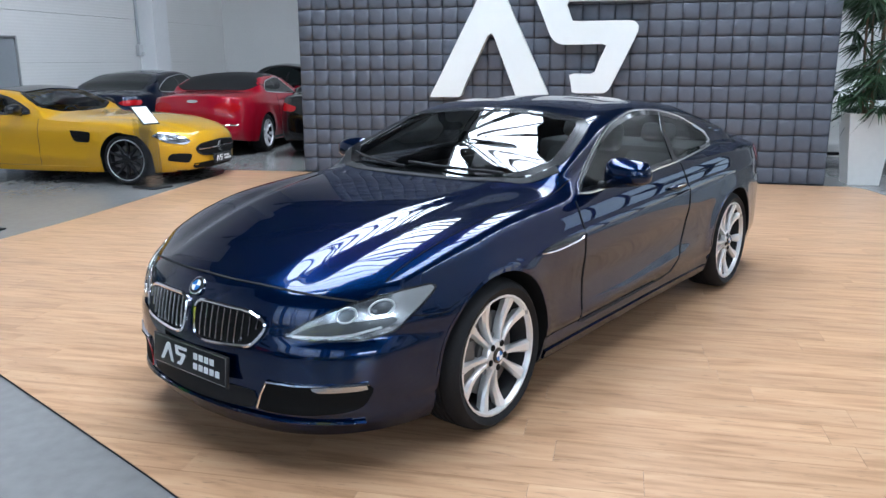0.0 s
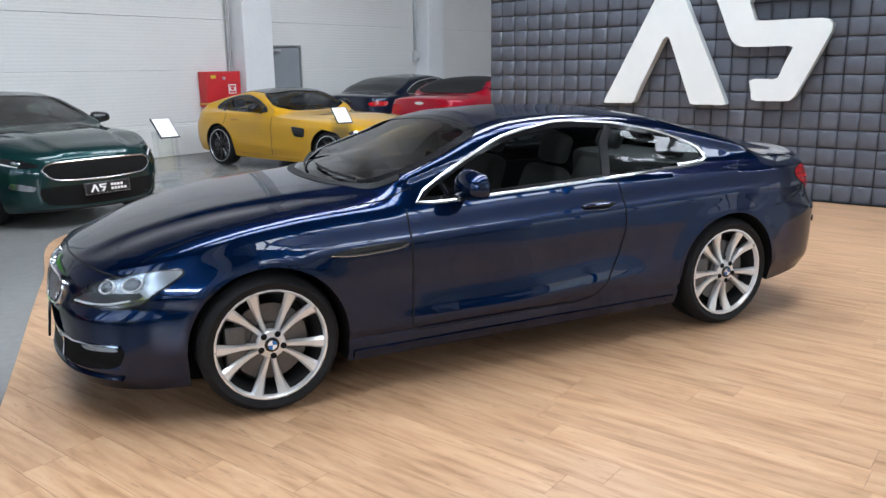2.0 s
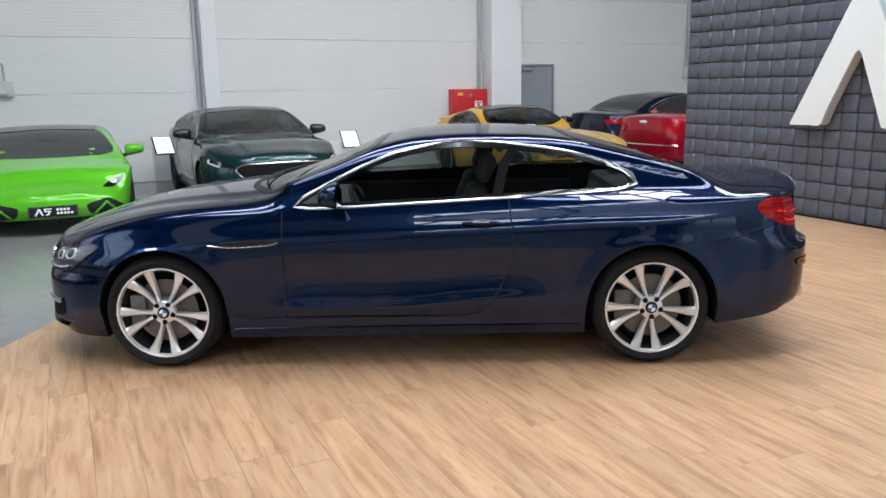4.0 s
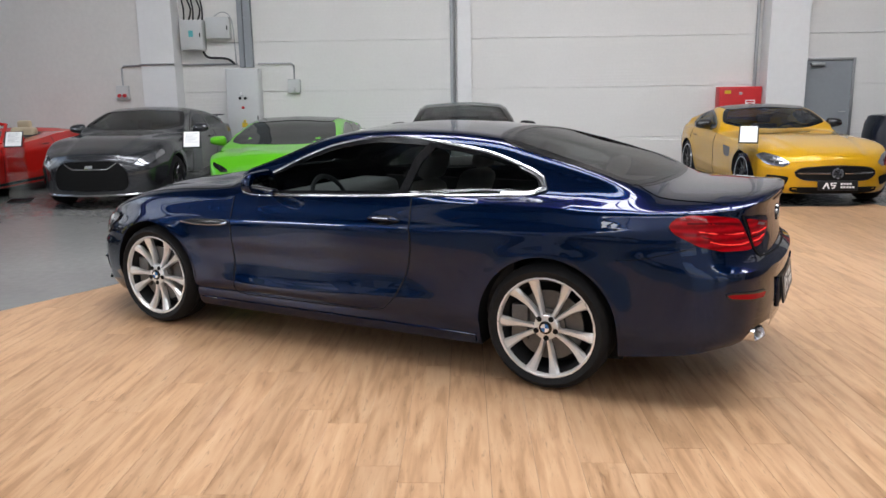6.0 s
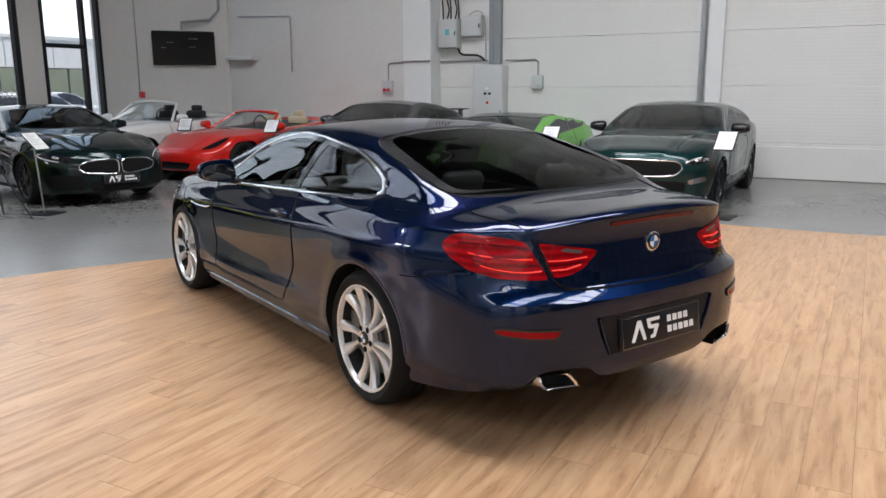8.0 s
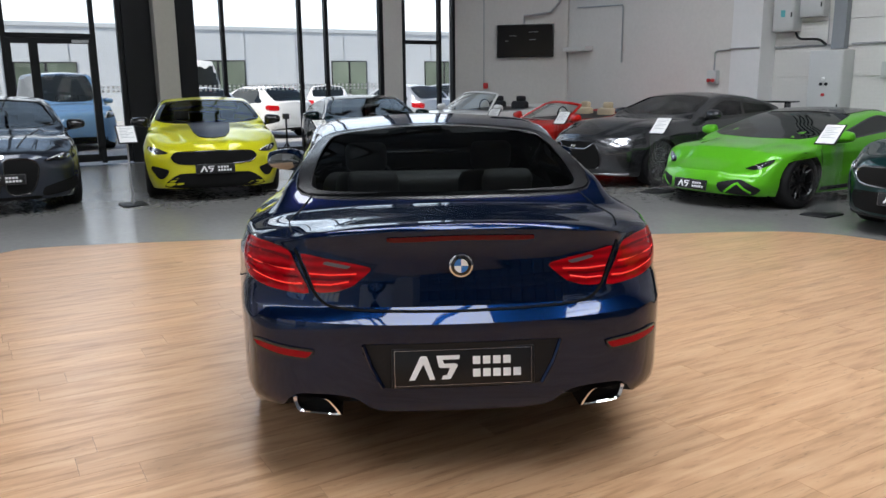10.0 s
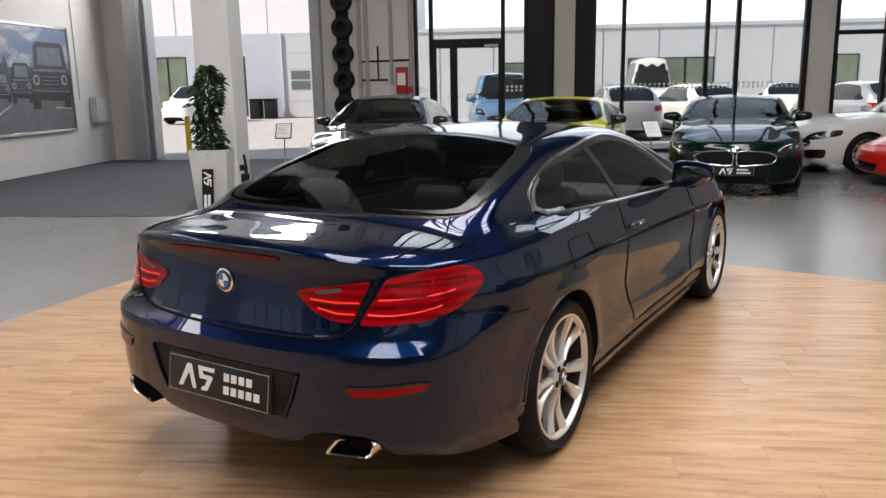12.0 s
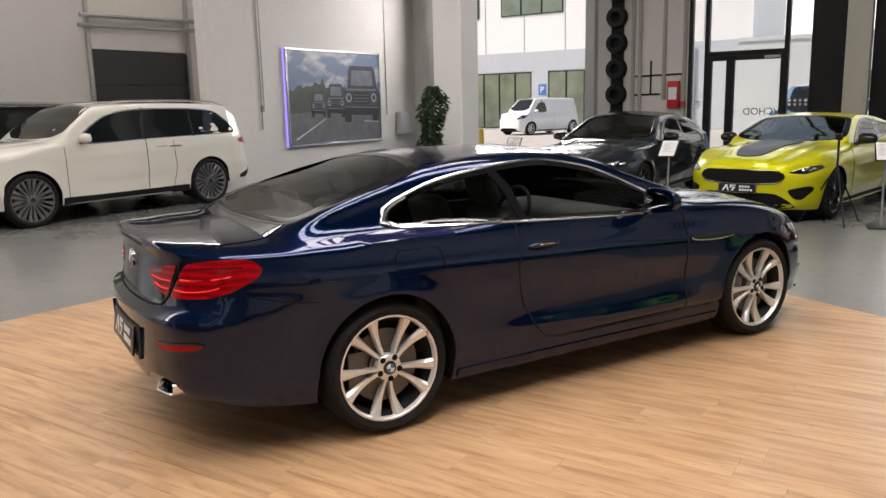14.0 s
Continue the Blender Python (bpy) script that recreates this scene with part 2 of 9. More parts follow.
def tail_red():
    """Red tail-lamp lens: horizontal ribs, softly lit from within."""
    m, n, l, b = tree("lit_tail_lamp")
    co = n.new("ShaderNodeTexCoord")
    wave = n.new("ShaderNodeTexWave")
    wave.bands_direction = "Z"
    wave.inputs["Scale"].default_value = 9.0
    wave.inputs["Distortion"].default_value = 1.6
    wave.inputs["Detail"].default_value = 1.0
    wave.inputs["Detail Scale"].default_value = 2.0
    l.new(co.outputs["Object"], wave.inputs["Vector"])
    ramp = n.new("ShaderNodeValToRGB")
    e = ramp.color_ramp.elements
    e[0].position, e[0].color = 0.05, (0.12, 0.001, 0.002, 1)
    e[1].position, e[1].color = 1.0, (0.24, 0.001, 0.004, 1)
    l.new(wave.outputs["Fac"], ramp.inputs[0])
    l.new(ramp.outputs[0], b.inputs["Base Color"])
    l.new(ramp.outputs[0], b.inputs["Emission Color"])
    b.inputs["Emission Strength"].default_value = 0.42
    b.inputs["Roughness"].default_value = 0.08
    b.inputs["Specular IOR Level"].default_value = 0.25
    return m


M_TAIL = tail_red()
M_PLATE = plain("black_plate", (0.010, 0.010, 0.011), 0.35, spec=0.3, grain=0.1, scale=60)
M_GLASS = pane("tinted_car_glass", (0.54, 0.58, 0.57), 0.72)
M_SHADE = pane("light_car_glass", (0.82, 0.87, 0.86))
M_DARKGLASS = plain("dark_car_glass", (0.010, 0.013, 0.013), 0.03, spec=0.32)
M_FRIT = plain("black_glass_edge", (0.008, 0.008, 0.009), 0.22, spec=0.3)
M_REARGLASS = pane("dark_tinted_car_glass", (0.27, 0.29, 0.295), 0.66)
M_SEAT = plain("grey_beige_leather", (0.16, 0.152, 0.145), 0.55, grain=0.08, scale=60, bump=0.1)
M_DASH = plain("grey_dashboard", (0.10, 0.10, 0.098), 0.6, grain=0.08, scale=60, bump=0.1)
M_SEATDARK = plain("dark_leather", (0.022, 0.022, 0.024), 0.55, grain=0.15, scale=60, spec=0.25)
M_BADGEBLUE = plain("badge_blue", (0.03, 0.16, 0.45), 0.2, 0.0, 1.0)
M_NAVY = paint("navy_metallic_paint", (0.0007, 0.0112, 0.050), 0.80, 0.26)
M_CLEAR = pane("clear_window_glass", (0.97, 0.98, 0.98), 0.7)
M_ACRYL = pane("clear_acrylic", (0.93, 0.945, 0.95), 0.6)
M_DOORDARK = plain("dark_grey_door_paint", (0.055, 0.06, 0.065), 0.5, grain=0.08, scale=12, spec=0.3)
M_MIRROR = plain("mirror_face", (0.30, 0.31, 0.32), 0.03, 1.0)


# ---------------------------------------------------------------- mesh helpers
def part(name, bm, material, parent=None, label="", smooth=True, sharp=38):
    """Links a bmesh as one mesh object under a thing or a part."""
    bmesh.ops.recalc_face_normals(bm, faces=bm.faces)
    lim = math.cos(radians(sharp))
    for f in bm.faces:
        f.smooth = smooth
    if smooth:
        for e in bm.edges:
            if len(e.link_faces) == 2 and e.link_faces[0].normal.dot(e.link_faces[1].normal) < lim:
                e.smooth = False
    me = bpy.data.meshes.new(name)
    bm.to_mesh(me)
    bm.free()
    for m in (material if isinstance(material, (list, tuple)) else (material,)):
        me.materials.append(m)
    ob = new(name, me)
    if parent is not None:
        ob.parent = parent
    if label:
        tagged(ob, label)
    return ob


def thing(name, label, category, m=None, group="", kind=""):
    ob = new(name)
    ob.empty_display_size = 0.2
    if m is not None:
        ob.matrix_world = m
    return tagged(ob, label, category, group, kind)


def box(bm, x0, x1, y0, y1, z0, z1, bevel=0.0, seg=2):
    start = set(bm.verts)
    v = [bm.verts.new((x, y, z)) for x in (x0, x1) for y in (y0, y1) for z in (z0, z1)]
    for q in ((0, 1, 3, 2), (4, 6, 7, 5), (0, 4, 5, 1), (2, 3, 7, 6), (0, 2, 6, 4), (1, 5, 7, 3)):
        bm.faces.new([v[i] for i in q])
    if bevel > 0:
        edges = {e for w in v for e in w.link_edges}
        bmesh.ops.bevel(bm, geom=list(edges), offset=bevel, segments=seg, profile=0.5, affect="EDGES")
    return bm


def boxes(*rows, bevel=0.0):
    bm = bmesh.new()
    for r in rows:
        box(bm, *r, bevel=bevel)
    return bm


def lathe(bm, profile, seg=32, axis="y", centre=(0, 0, 0)):
    """Turns (radius, along) pairs round an axis."""
    rings = []
    for r, a in profile:
        ring = []
        for k in range(seg):
            w = 2 * math.pi * k / seg
            c, s = r * math.cos(w), r * math.sin(w)
            p = (c, a, s) if axis == "y" else ((c, s, a) if axis == "z" else (a, c, s))
            ring.append(bm.verts.new(Vector(p) + Vector(centre)))
        rings.append(ring)
    for a, b in zip(rings, rings[1:]):
        for k in range(seg):
            bm.faces.new((a[k], a[(k + 1) % seg], b[(k + 1) % seg], b[k]))
    return rings


def cap(bm, ring):
    if len(set(ring)) > 2:
        bm.faces.new(ring)


def tube(bm, pts, r, seg=8):
    """A round bar along a polyline."""
    rings = []
    pts = [Vector(p) for p in pts]
    for i, p in enumerate(pts):
        d = (pts[min(i + 1, len(pts) - 1)] - pts[max(i - 1, 0)]).normalized()
        u = d.orthogonal().normalized() if i == 0 else (u - d * u.dot(d)).normalized()
        w = d.cross(u)
        rad = r[i] if isinstance(r, (list, tuple)) else r
        rings.append([bm.verts.new(p + (u * math.cos(k * 2 * math.pi / seg) + w * math.sin(k * 2 * math.pi / seg)) * rad) for k in range(seg)])
    for a, b in zip(rings, rings[1:]):
        for k in range(seg):
            bm.faces.new((a[k], a[(k + 1) % seg], b[(k + 1) % seg], b[k]))
    cap(bm, rings[0])
    cap(bm, rings[-1][::-1])
    return bm


def prism(bm, outline, depth, place):
    """An outline of (u, v) pairs pushed to a depth; place maps (u, v, d) to a point."""
    a = [bm.verts.new(place(u, v, 0)) for u, v in outline]
    b = [bm.verts.new(place(u, v, depth)) for u, v in outline]
    fa, fb = bm.faces.new(a), bm.faces.new(b[::-1])
    k = len(outline)
    for i in range(k):
        bm.faces.new((a[i], b[i], b[(i + 1) % k], a[(i + 1) % k]))
    if k > 4:
        tris = tessellate_polygon([[Vector((u, v, 0)) for u, v in outline]])
        bmesh.ops.delete(bm, geom=[fa, fb], context="FACES_ONLY")
        for i, j, m in tris:
            bm.faces.new((a[i], a[j], a[m]))
            bm.faces.new((b[m], b[j], b[i]))
    return bm


def curve(points):
    """A smooth, overshoot-free curve through (x, value) pairs given from the tail to the nose."""
    pts = []
    for p in sorted(points):
        if not pts or p[0] - pts[-1][0] > 0.008:
            pts.append(p)
    xs, ys = [p[0] for p in pts], [p[1] for p in pts]
    h = [b - a for a, b in zip(xs, xs[1:])]
    d = [(ys[i + 1] - ys[i]) / h[i] for i in range(len(h))]
    m = [d[0]] + [0.0] * (len(xs) - 2) + [d[-1]]
    for i in range(1, len(xs) - 1):
        if d[i - 1] * d[i] > 0:
            w1, w2 = 2 * h[i] + h[i - 1], h[i] + 2 * h[i - 1]
            m[i] = (w1 + w2) / (w1 / d[i - 1] + w2 / d[i])

    def f(x):
        if x <= xs[0]:
            return ys[0]
        if x >= xs[-1]:
            return ys[-1]
        i = 0
        while xs[i + 1] < x:
            i += 1
        t = (x - xs[i]) / h[i]
        return ((1 + 2 * t) * (1 - t) ** 2 * ys[i] + t * (1 - t) ** 2 * h[i] * m[i]
                + t * t * (3 - 2 * t) * ys[i + 1] + t * t * (t - 1) * h[i] * m[i + 1])
    return f


def smoothstep(x, a, b):
    t = min(1, max(0, (x - a) / (b - a)))
    return t * t * (3 - 2 * t)


def inside(p, poly):
    c = False
    j = len(poly) - 1
    for i in range(len(poly)):
        (xi, yi), (xj, yj) = poly[i], poly[j]
        if (yi > p[1]) != (yj > p[1]) and p[0] < (xj - xi) * (p[1] - yi) / (yj - yi) + xi:
            c = not c
        j = i
    return c


def rounded(points, n=64, tension=0.5, closed=True):
    """A smooth loop (Catmull-Rom) through corner points, evenly resampled."""
    k = len(points)
    out = []
    for i in range(k if closed else k - 1):
        if closed:
            p = [points[(i + j - 1) % k] for j in range(4)]
        else:
            p = [points[min(max(i + j - 1, 0), k - 1)] for j in range(4)]
        for s in range(12):
            t = s / 12
            q = []
            for c in range(len(points[0])):
                m1, m2 = tension * (p[2][c] - p[0][c]), tension * (p[3][c] - p[1][c])
                q.append((2 * t ** 3 - 3 * t * t + 1) * p[1][c] + (t ** 3 - 2 * t * t + t) * m1 + (3 * t * t - 2 * t ** 3) * p[2][c] + (t ** 3 - t * t) * m2)
            out.append(tuple(q))
    if not closed:
        out.append(tuple(points[-1]))
    return resample(out, n, closed)


def resample(pts, n, closed=True):
    loop = list(pts) + ([pts[0]] if closed else [])
    acc = [0.0]
    for a, b in zip(loop, loop[1:]):
        acc.append(acc[-1] + math.dist(a, b))
    out, j = [], 0
    for i in range(n):
        s = acc[-1] * i / (n if closed else n - 1)
        while j < len(acc) - 2 and acc[j + 1] < s:
            j += 1
        f = (s - acc[j]) / max(1e-9, acc[j + 1] - acc[j])
        out.append(tuple(a + (b - a) * f for a, b in zip(loop[j], loop[j + 1])))
    return out


# ---------------------------------------------------------------- car bodies
SIDES = {"left": (Vector((0, 1, 0)), lambda u, v: Vector((u, 3, v))), "right": (Vector((0, -1, 0)), lambda u, v: Vector((u, -3, v))),
         "front": (Vector((1, 0, 0)), lambda u, v: Vector((6, u, v))), "rear": (Vector((-1, 0, 0)), lambda u, v: Vector((-6, u, v))),
         "top": (Vector((0, 0, 1)), lambda u, v: Vector((u, v, 5)))}
D = math.sqrt(0.5)
for name, fx, fy in (("rear_left", -D, D), ("rear_right", -D, -D), ("front_left", D, D), ("front_right", D, -D)):
    # u runs from the middle of the car's end towards its flank
    SIDES[name] = (Vector((fx, fy, 0)), lambda u, v, fx=fx, fy=fy: Vector((fx * 6 - fx * u, fy * 6 + fy * u, v)))


class Shell:
    """A lofted car body. Curves run over x from the tail to the nose: top (centre line), belt (shoulder), half (half width), low (lower edge)."""

    def __init__(self, s):
        self.s = s
        self.top, self.belt, self.half, self.low = (curve(s[k]) for k in ("top", "belt", "half", "low"))
        self.inset = curve(s["section"])
        self.nose, self.tail = max(p[0] for p in s["top"]), min(p[0] for p in s["top"])
        self.axles, self.arch, self.hub = s["axles"], s["arch"], s["hub"]
        self.bm = self.loft()
        from_bm = self.bm.copy()
        bmesh.ops.triangulate(from_bm, faces=from_bm.faces)
        self.tree = BVHTree.FromBMesh(from_bm)
        from_bm.free()

    def side_y(self, x, z):
        flare = sum(0.016 * math.exp(-((x - a) / 0.42) ** 2) * smoothstep(z, 0.85, 0.6) for a in self.axles)
        return max(0.02, self.half(x) - self.inset(z) + flare * self.s.get("flare", 1.0))

    def floor_z(self, x):
        z = self.low(x)
        for a in self.axles:
            d = abs(x - a)
            if d < self.arch:
                z = max(z, self.hub + math.sqrt(self.arch ** 2 - d * d))
        return z

    def section(self, x):
        s = self.s
        zb, zs, zt = self.floor_z(x), self.belt(x), self.top(x)
        zs = max(zs, zb + 0.02)
        zt = max(zt, zs + 0.004)
        pts = [(0.0, zb), (max(0.01, self.side_y(x, zb) * 0.6), zb), (max(0.015, self.side_y(x, zb) - 0.035), zb)]
        n = s.get("rows", 16)
        for k in range(n + 1):
            z = zb + (zs - zb) * (k / n)
            pts.append((self.side_y(x, z), z))
        ysh = self.side_y(x, zs)
        h = zt - zs
        cab0, cab1 = s["cabin"]
        g = smoothstep(x, cab0, cab0 + 0.35) * (1 - smoothstep(x, cab1 - 0.12, cab1 + 0.03))
        lean = s.get("lean", 0.50)
        yr = (1 - g) * ysh * 0.62 + g * max(0.25 * ysh, ysh - 0.02 - h * lean)
        zr = zs + h * ((1 - g) * 0.80 + g * s.get("rail", 0.87))
        # side glass, then a rounded corner, then the roof
        m1, m2 = s.get("glass_rows", 12), s.get("roof_rows", 12)
        c1 = (ysh - 0.012 * g - (1 - g) * 0.0, zs + 0.004)
        ctrl = [(ysh, zs), (ysh + (yr - ysh) * 0.55, zs + (zr - zs) * (0.60 - 0.0 * g)), (yr, zr), (yr * 0.62, zr + (zt - zr) * 0.66), (0.0, zt)]
        if g < 1:
            crown = [(ysh, zs), (ysh * 0.86, zs + h * 0.42), (ysh * 0.62, zs + h * 0.74), (ysh * 0.32, zs + h * 0.94), (0.0, zt)]
            ctrl = [(a[0] * g + b[0] * (1 - g), a[1] * g + b[1] * (1 - g)) for a, b in zip(ctrl, crown)]
        up = [(-p[0], p[1]) for p in ctrl[-2::-1]]
        line = rounded(ctrl + up[:2], 400, closed=False)
        cut = [p for p in line if p[0] >= 0]
        fine = resample(cut, m1 + m2 + 1, closed=False)
        fine[0], fine[-1] = (ysh, zs), (0.0, zt)
        if s.get("taper"):
            # the cabin narrows towards the tail and leaves a shoulder
            t = s.get("taper", 0.0) * smoothstep(x, -0.45, -1.20) * (1 - smoothstep(-x, 1.55, 1.98))
            fine = [(y * (1 - t * smoothstep(z, zs, zs + 0.036)), z) for y, z in fine]
        pts += fine[1:]
        return pts

    def stations(self):
        s = self.s
        xs = set()
        step = s.get("step", 0.05)
        n = int((self.nose - self.tail - 0.5) / step)
        for i in range(n + 1):
            xs.add(self.tail + 0.25 + (self.nose - self.tail - 0.5) * i / n)
        ends = s.get("ends", 14)
        for i in range(ends):
            w = 0.25 * math.sin(math.pi / 2 * i / ends)
            xs.add(self.nose - 0.25 + w)
            xs.add(self.tail + 0.25 - w)
        xs.add(self.nose), xs.add(self.tail)
        out = [x for x in xs if all(abs(abs(x - a) - self.arch) > 0.02 and not abs(x - a) < self.arch for a in self.axles)]
        for a in self.axles:
            for k in range(23):
                out.append(a + self.arch * math.cos(math.pi * k / 22))
            out += [a + self.arch + 0.003, a - self.arch - 0.003]
        return sorted(out)

    def loft(self):
        bm = bmesh.new()
        rows = []
        under = 3
        for x in self.stations():
            p = self.section(x)
            left = [bm.verts.new((x, y, z)) for y, z in p]
            right = [left[0]] + [bm.verts.new((x, -y, z)) for y, z in p[1:-1]] + [left[-1]]
            rows.append((left, right))
        for (la, ra), (lb, rb) in zip(rows, rows[1:]):
            for i in range(len(la) - 1):
                for a, b in ((la, lb), (ra, rb)):
                    q = [a[i], a[i + 1], b[i + 1], b[i]]
                    f = bm.faces.new(q)
                    f.material_index = 1 if i < under else 0
        for la, ra in (rows[0], rows[-1]):
            bm.faces.new(la + ra[-2:0:-1])
        bmesh.ops.recalc_face_normals(bm, faces=bm.faces)
        return bm

    def cut(self, outline, side, keep=0.0):
        """Opens the body where an outline of the side view (or top view) covers it."""
        way, _ = SIDES[side]
        bad = []
        for f in self.bm.faces:
            if f.normal.dot(way) < 0.08 or f.material_index == 1:
                continue
            c = f.calc_center_median()
            if side in ("left", "right") and c.y * way.y < 0.2:
                continue
            q = [((v.co.x, v.co.z) if side in ("left", "right") else (v.co.x, v.co.y)) for v in f.verts]
            if all(inside(w, outline) for w in q):
                bad.append(f)
        bmesh.ops.delete(self.bm, geom=bad, context="FACES")

    def hit(self, u, v, side):
        way, start = SIDES[side]
        p, nrm, _, _ = self.tree.ray_cast(start(u, v), -way)
        if p is None:
            p, nrm, _, _ = self.tree.find_nearest(start(u, v) - way * (2.1 if side in ("left", "right") else 3.6))
        if nrm.dot(way) < 0:
            nrm = -nrm
        return p, nrm

    def drape(self, outline, side, off=0.004, thick=0.0, rings=(1.0, 0.8, 0.6, 0.4, 0.2), bm=None, crown=0.0):
        """A patch that lies on the body inside an outline, off metres proud of it."""
        bm = bm or bmesh.new()
        k = len(outline)
        cu, cv = sum(p[0] for p in outline) / k, sum(p[1] for p in outline) / k
        loops = []
        for r in rings:
            loop = []
            for u, v in outline:
                p, nrm = self.hit(cu + (u - cu) * r, cv + (v - cv) * r, side)
                loop.append(bm.verts.new(p + nrm * (off + crown * (1 - r * r))))
            loops.append(loop)
        p, nrm = self.hit(cu, cv, side)
        mid = bm.verts.new(p + nrm * (off + crown))
        for a, b in zip(loops, loops[1:]):
            for i in range(k):
                bm.faces.new((a[i], a[(i + 1) % k], b[(i + 1) % k], b[i]))
        for i in range(k):
            bm.faces.new((loops[-1][i], loops[-1][(i + 1) % k], mid))
        if thick > 0:
            skirt = []
            for v, (u0, v0) in zip(loops[0], outline):
                p, nrm = self.hit(u0, v0, side)
                skirt.append(bm.verts.new(p + nrm * (off - thick)))
            for i in range(k):
                bm.faces.new((loops[0][i], skirt[i], skirt[(i + 1) % k], loops[0][(i + 1) % k]))
        return bm

    def ribbon(self, line, side, width, off=0.003, closed=False, bm=None, crown=0.0, fade=False):
        """A band along a line on the body, with a slightly raised middle."""
        bm = bm or bmesh.new()
        pts = [self.hit(u, v, side) for u, v in line]
        n = len(pts)
        rows = []
        for i, (p, nrm) in enumerate(pts):
            a = pts[(i + 1) % n][0] if closed or i < n - 1 else p
            b = pts[i - 1][0] if closed or i > 0 else p
            d = (a - b).normalized()
            w = nrm.cross(d).normalized() * (width / 2)
            ease = math.sin(math.pi * min(1, 4 * min(i, n - 1 - i) / (n - 1)) / 2) if fade else 1.0
            off_i, crown_i = off * ease - 0.004 * (1 - ease), crown * ease
            rows.append([bm.verts.new(p + w - nrm * 0.002), bm.verts.new(p + w * 0.9 + nrm * off_i), bm.verts.new(p + nrm * (off_i + crown_i)),
                         bm.verts.new(p - w * 0.9 + nrm * off_i), bm.verts.new(p - w - nrm * 0.002)])
        for i in range(n if closed else n - 1):
            a, b = rows[i], rows[(i + 1) % n]
            for j in range(4):
                bm.faces.new((a[j], a[j + 1], b[j + 1], b[j]))
        return bm


class CoupeShell(Shell):
    """A body drawn from its plan: columns run round the plan outline and rise from the lower edge over the bumper line
    and the shoulder crease to the belt; the bonnet, cabin and boot close over them. Curves over q: x along the flanks,
    then on to 3 at the middle of the nose and to -3 at the middle of the tail."""

    def loft(self):
        s = self.s
        self.swage, self.crease = curve(s["swage"]), curve(s["crease"])
        self.face, self.face_corner, self.back, self.back_corner = (curve(s[k]) for k in ("face", "face_corner", "rear_face", "rear_corner"))
        line = rounded(s["plan"], 1600, closed=False)
        arc = [0.0]
        for a, b in zip(line, line[1:]):
            arc.append(arc[-1] + math.dist(a, b))
        i0 = min(i for i, p in enumerate(line) if p[0] < 1.9)
        i1 = min(i for i, p in enumerate(line) if p[0] < -1.95)
        xs = [x for x in self.stations() if -1.95 <= x <= 1.9]
        cols = []
        for n, i in ((34, range(0, i0)), (38, range(i1, len(line)))):
            lo, hi = arc[i[0]], arc[i[-1]]
            for k in range(n):
                t = lo + (hi - lo) * k / (n - 1)
                j = min(range(i[0], i[-1] + 1), key=lambda m: abs(arc[m] - t))
                x, y = line[j]
                a, b = line[max(j - 4, 0)], line[min(j + 4, len(line) - 1)]
                d = Vector((b[0] - a[0], b[1] - a[1])).normalized()
                nx, ny = d.y, -d.x
                if j < 4:
                    nx, ny = 1.0, 0.0
                if j > len(line) - 5:
                    nx, ny = -1.0, 0.0
                q = 3.0 - 1.1 * arc[j] / arc[i0] if x > 0 else -1.95 - 1.05 * (arc[j] - arc[i1]) / (arc[-1] - arc[i1])
                cols.append((q, x, max(y, 0.0), nx, ny))
        flank = curve([(p[0], p[1]) for p in line[::8]])
        for x in xs:
            n = Vector((flank(x - 0.01) - flank(x + 0.01), 0.02)).normalized()
            cols.append((x, x, flank(x), n.x, n.y))
        cols.sort(key=lambda c: -c[0])
        bm = bmesh.new()
        rows = []
        bands = s["bands"]
        for q, x, y, nx, ny in cols:
            zb, zt = self.floor_q(q, x), self.belt(q)
            z1 = min(max(self.swage(q), zb + 0.03), zt - 0.10)
            z2 = min(max(self.crease(q), z1 + 0.03), zt - 0.04)
            levels = [zb]
            for (a, b), n in zip(((zb, z1), (z1, z2), (z2, zt)), bands):
                levels += [a + (b - a) * (k + 1) / n for k in range(n)]
            pts = [self.place(q, x, y, nx, ny, z) for z in levels]
            foot = pts[0]
            loop = [Vector((foot.x, 0, zb)), Vector((foot.x, foot.y * 0.6, zb)), Vector((foot.x, max(0.0, foot.y - 0.03), zb + 0.004))] + pts
            loop += self.crown(pts[-1])
            left = [bm.verts.new(p) for p in loop]
            right = [left[0]] + [bm.verts.new((p.x, -p.y, p.z)) for p in loop[1:-1]] + [left[-1]]
            rows.append((left, right))
        for (la, ra), (lb, rb) in zip(rows, rows[1:]):
            for i in range(len(la) - 1):
                for a, b in ((la, lb), (ra, rb)):
                    f = bm.faces.new((a[i], a[i + 1], b[i + 1], b[i]))
                    f.material_index = 1 if i < 3 else 0
        side = sum(bands) + 3
        belt = set()
        for left, right in rows:
            for half in (left, right):
                belt |= set(half[side - 2: side + 4])
        bmesh.ops.remove_doubles(bm, verts=bm.verts, dist=0.0004)
        belt = [v for v in belt if v.is_valid and (v.co.x > 0.75 or v.co.x < -1.55)]
        for _ in range(5):
            bmesh.ops.smooth_vert(bm, verts=[v for v in belt if v.co.x > 0], factor=0.5, use_axis_x=True, use_axis_y=True, use_axis_z=True)
        for _ in range(2):
            bmesh.ops.smooth_vert(bm, verts=[v for v in belt if v.co.x < 0], factor=0.5, use_axis_x=True, use_axis_y=True, use_axis_z=True)
        bmesh.ops.recalc_face_normals(bm, faces=bm.faces)
        return bm

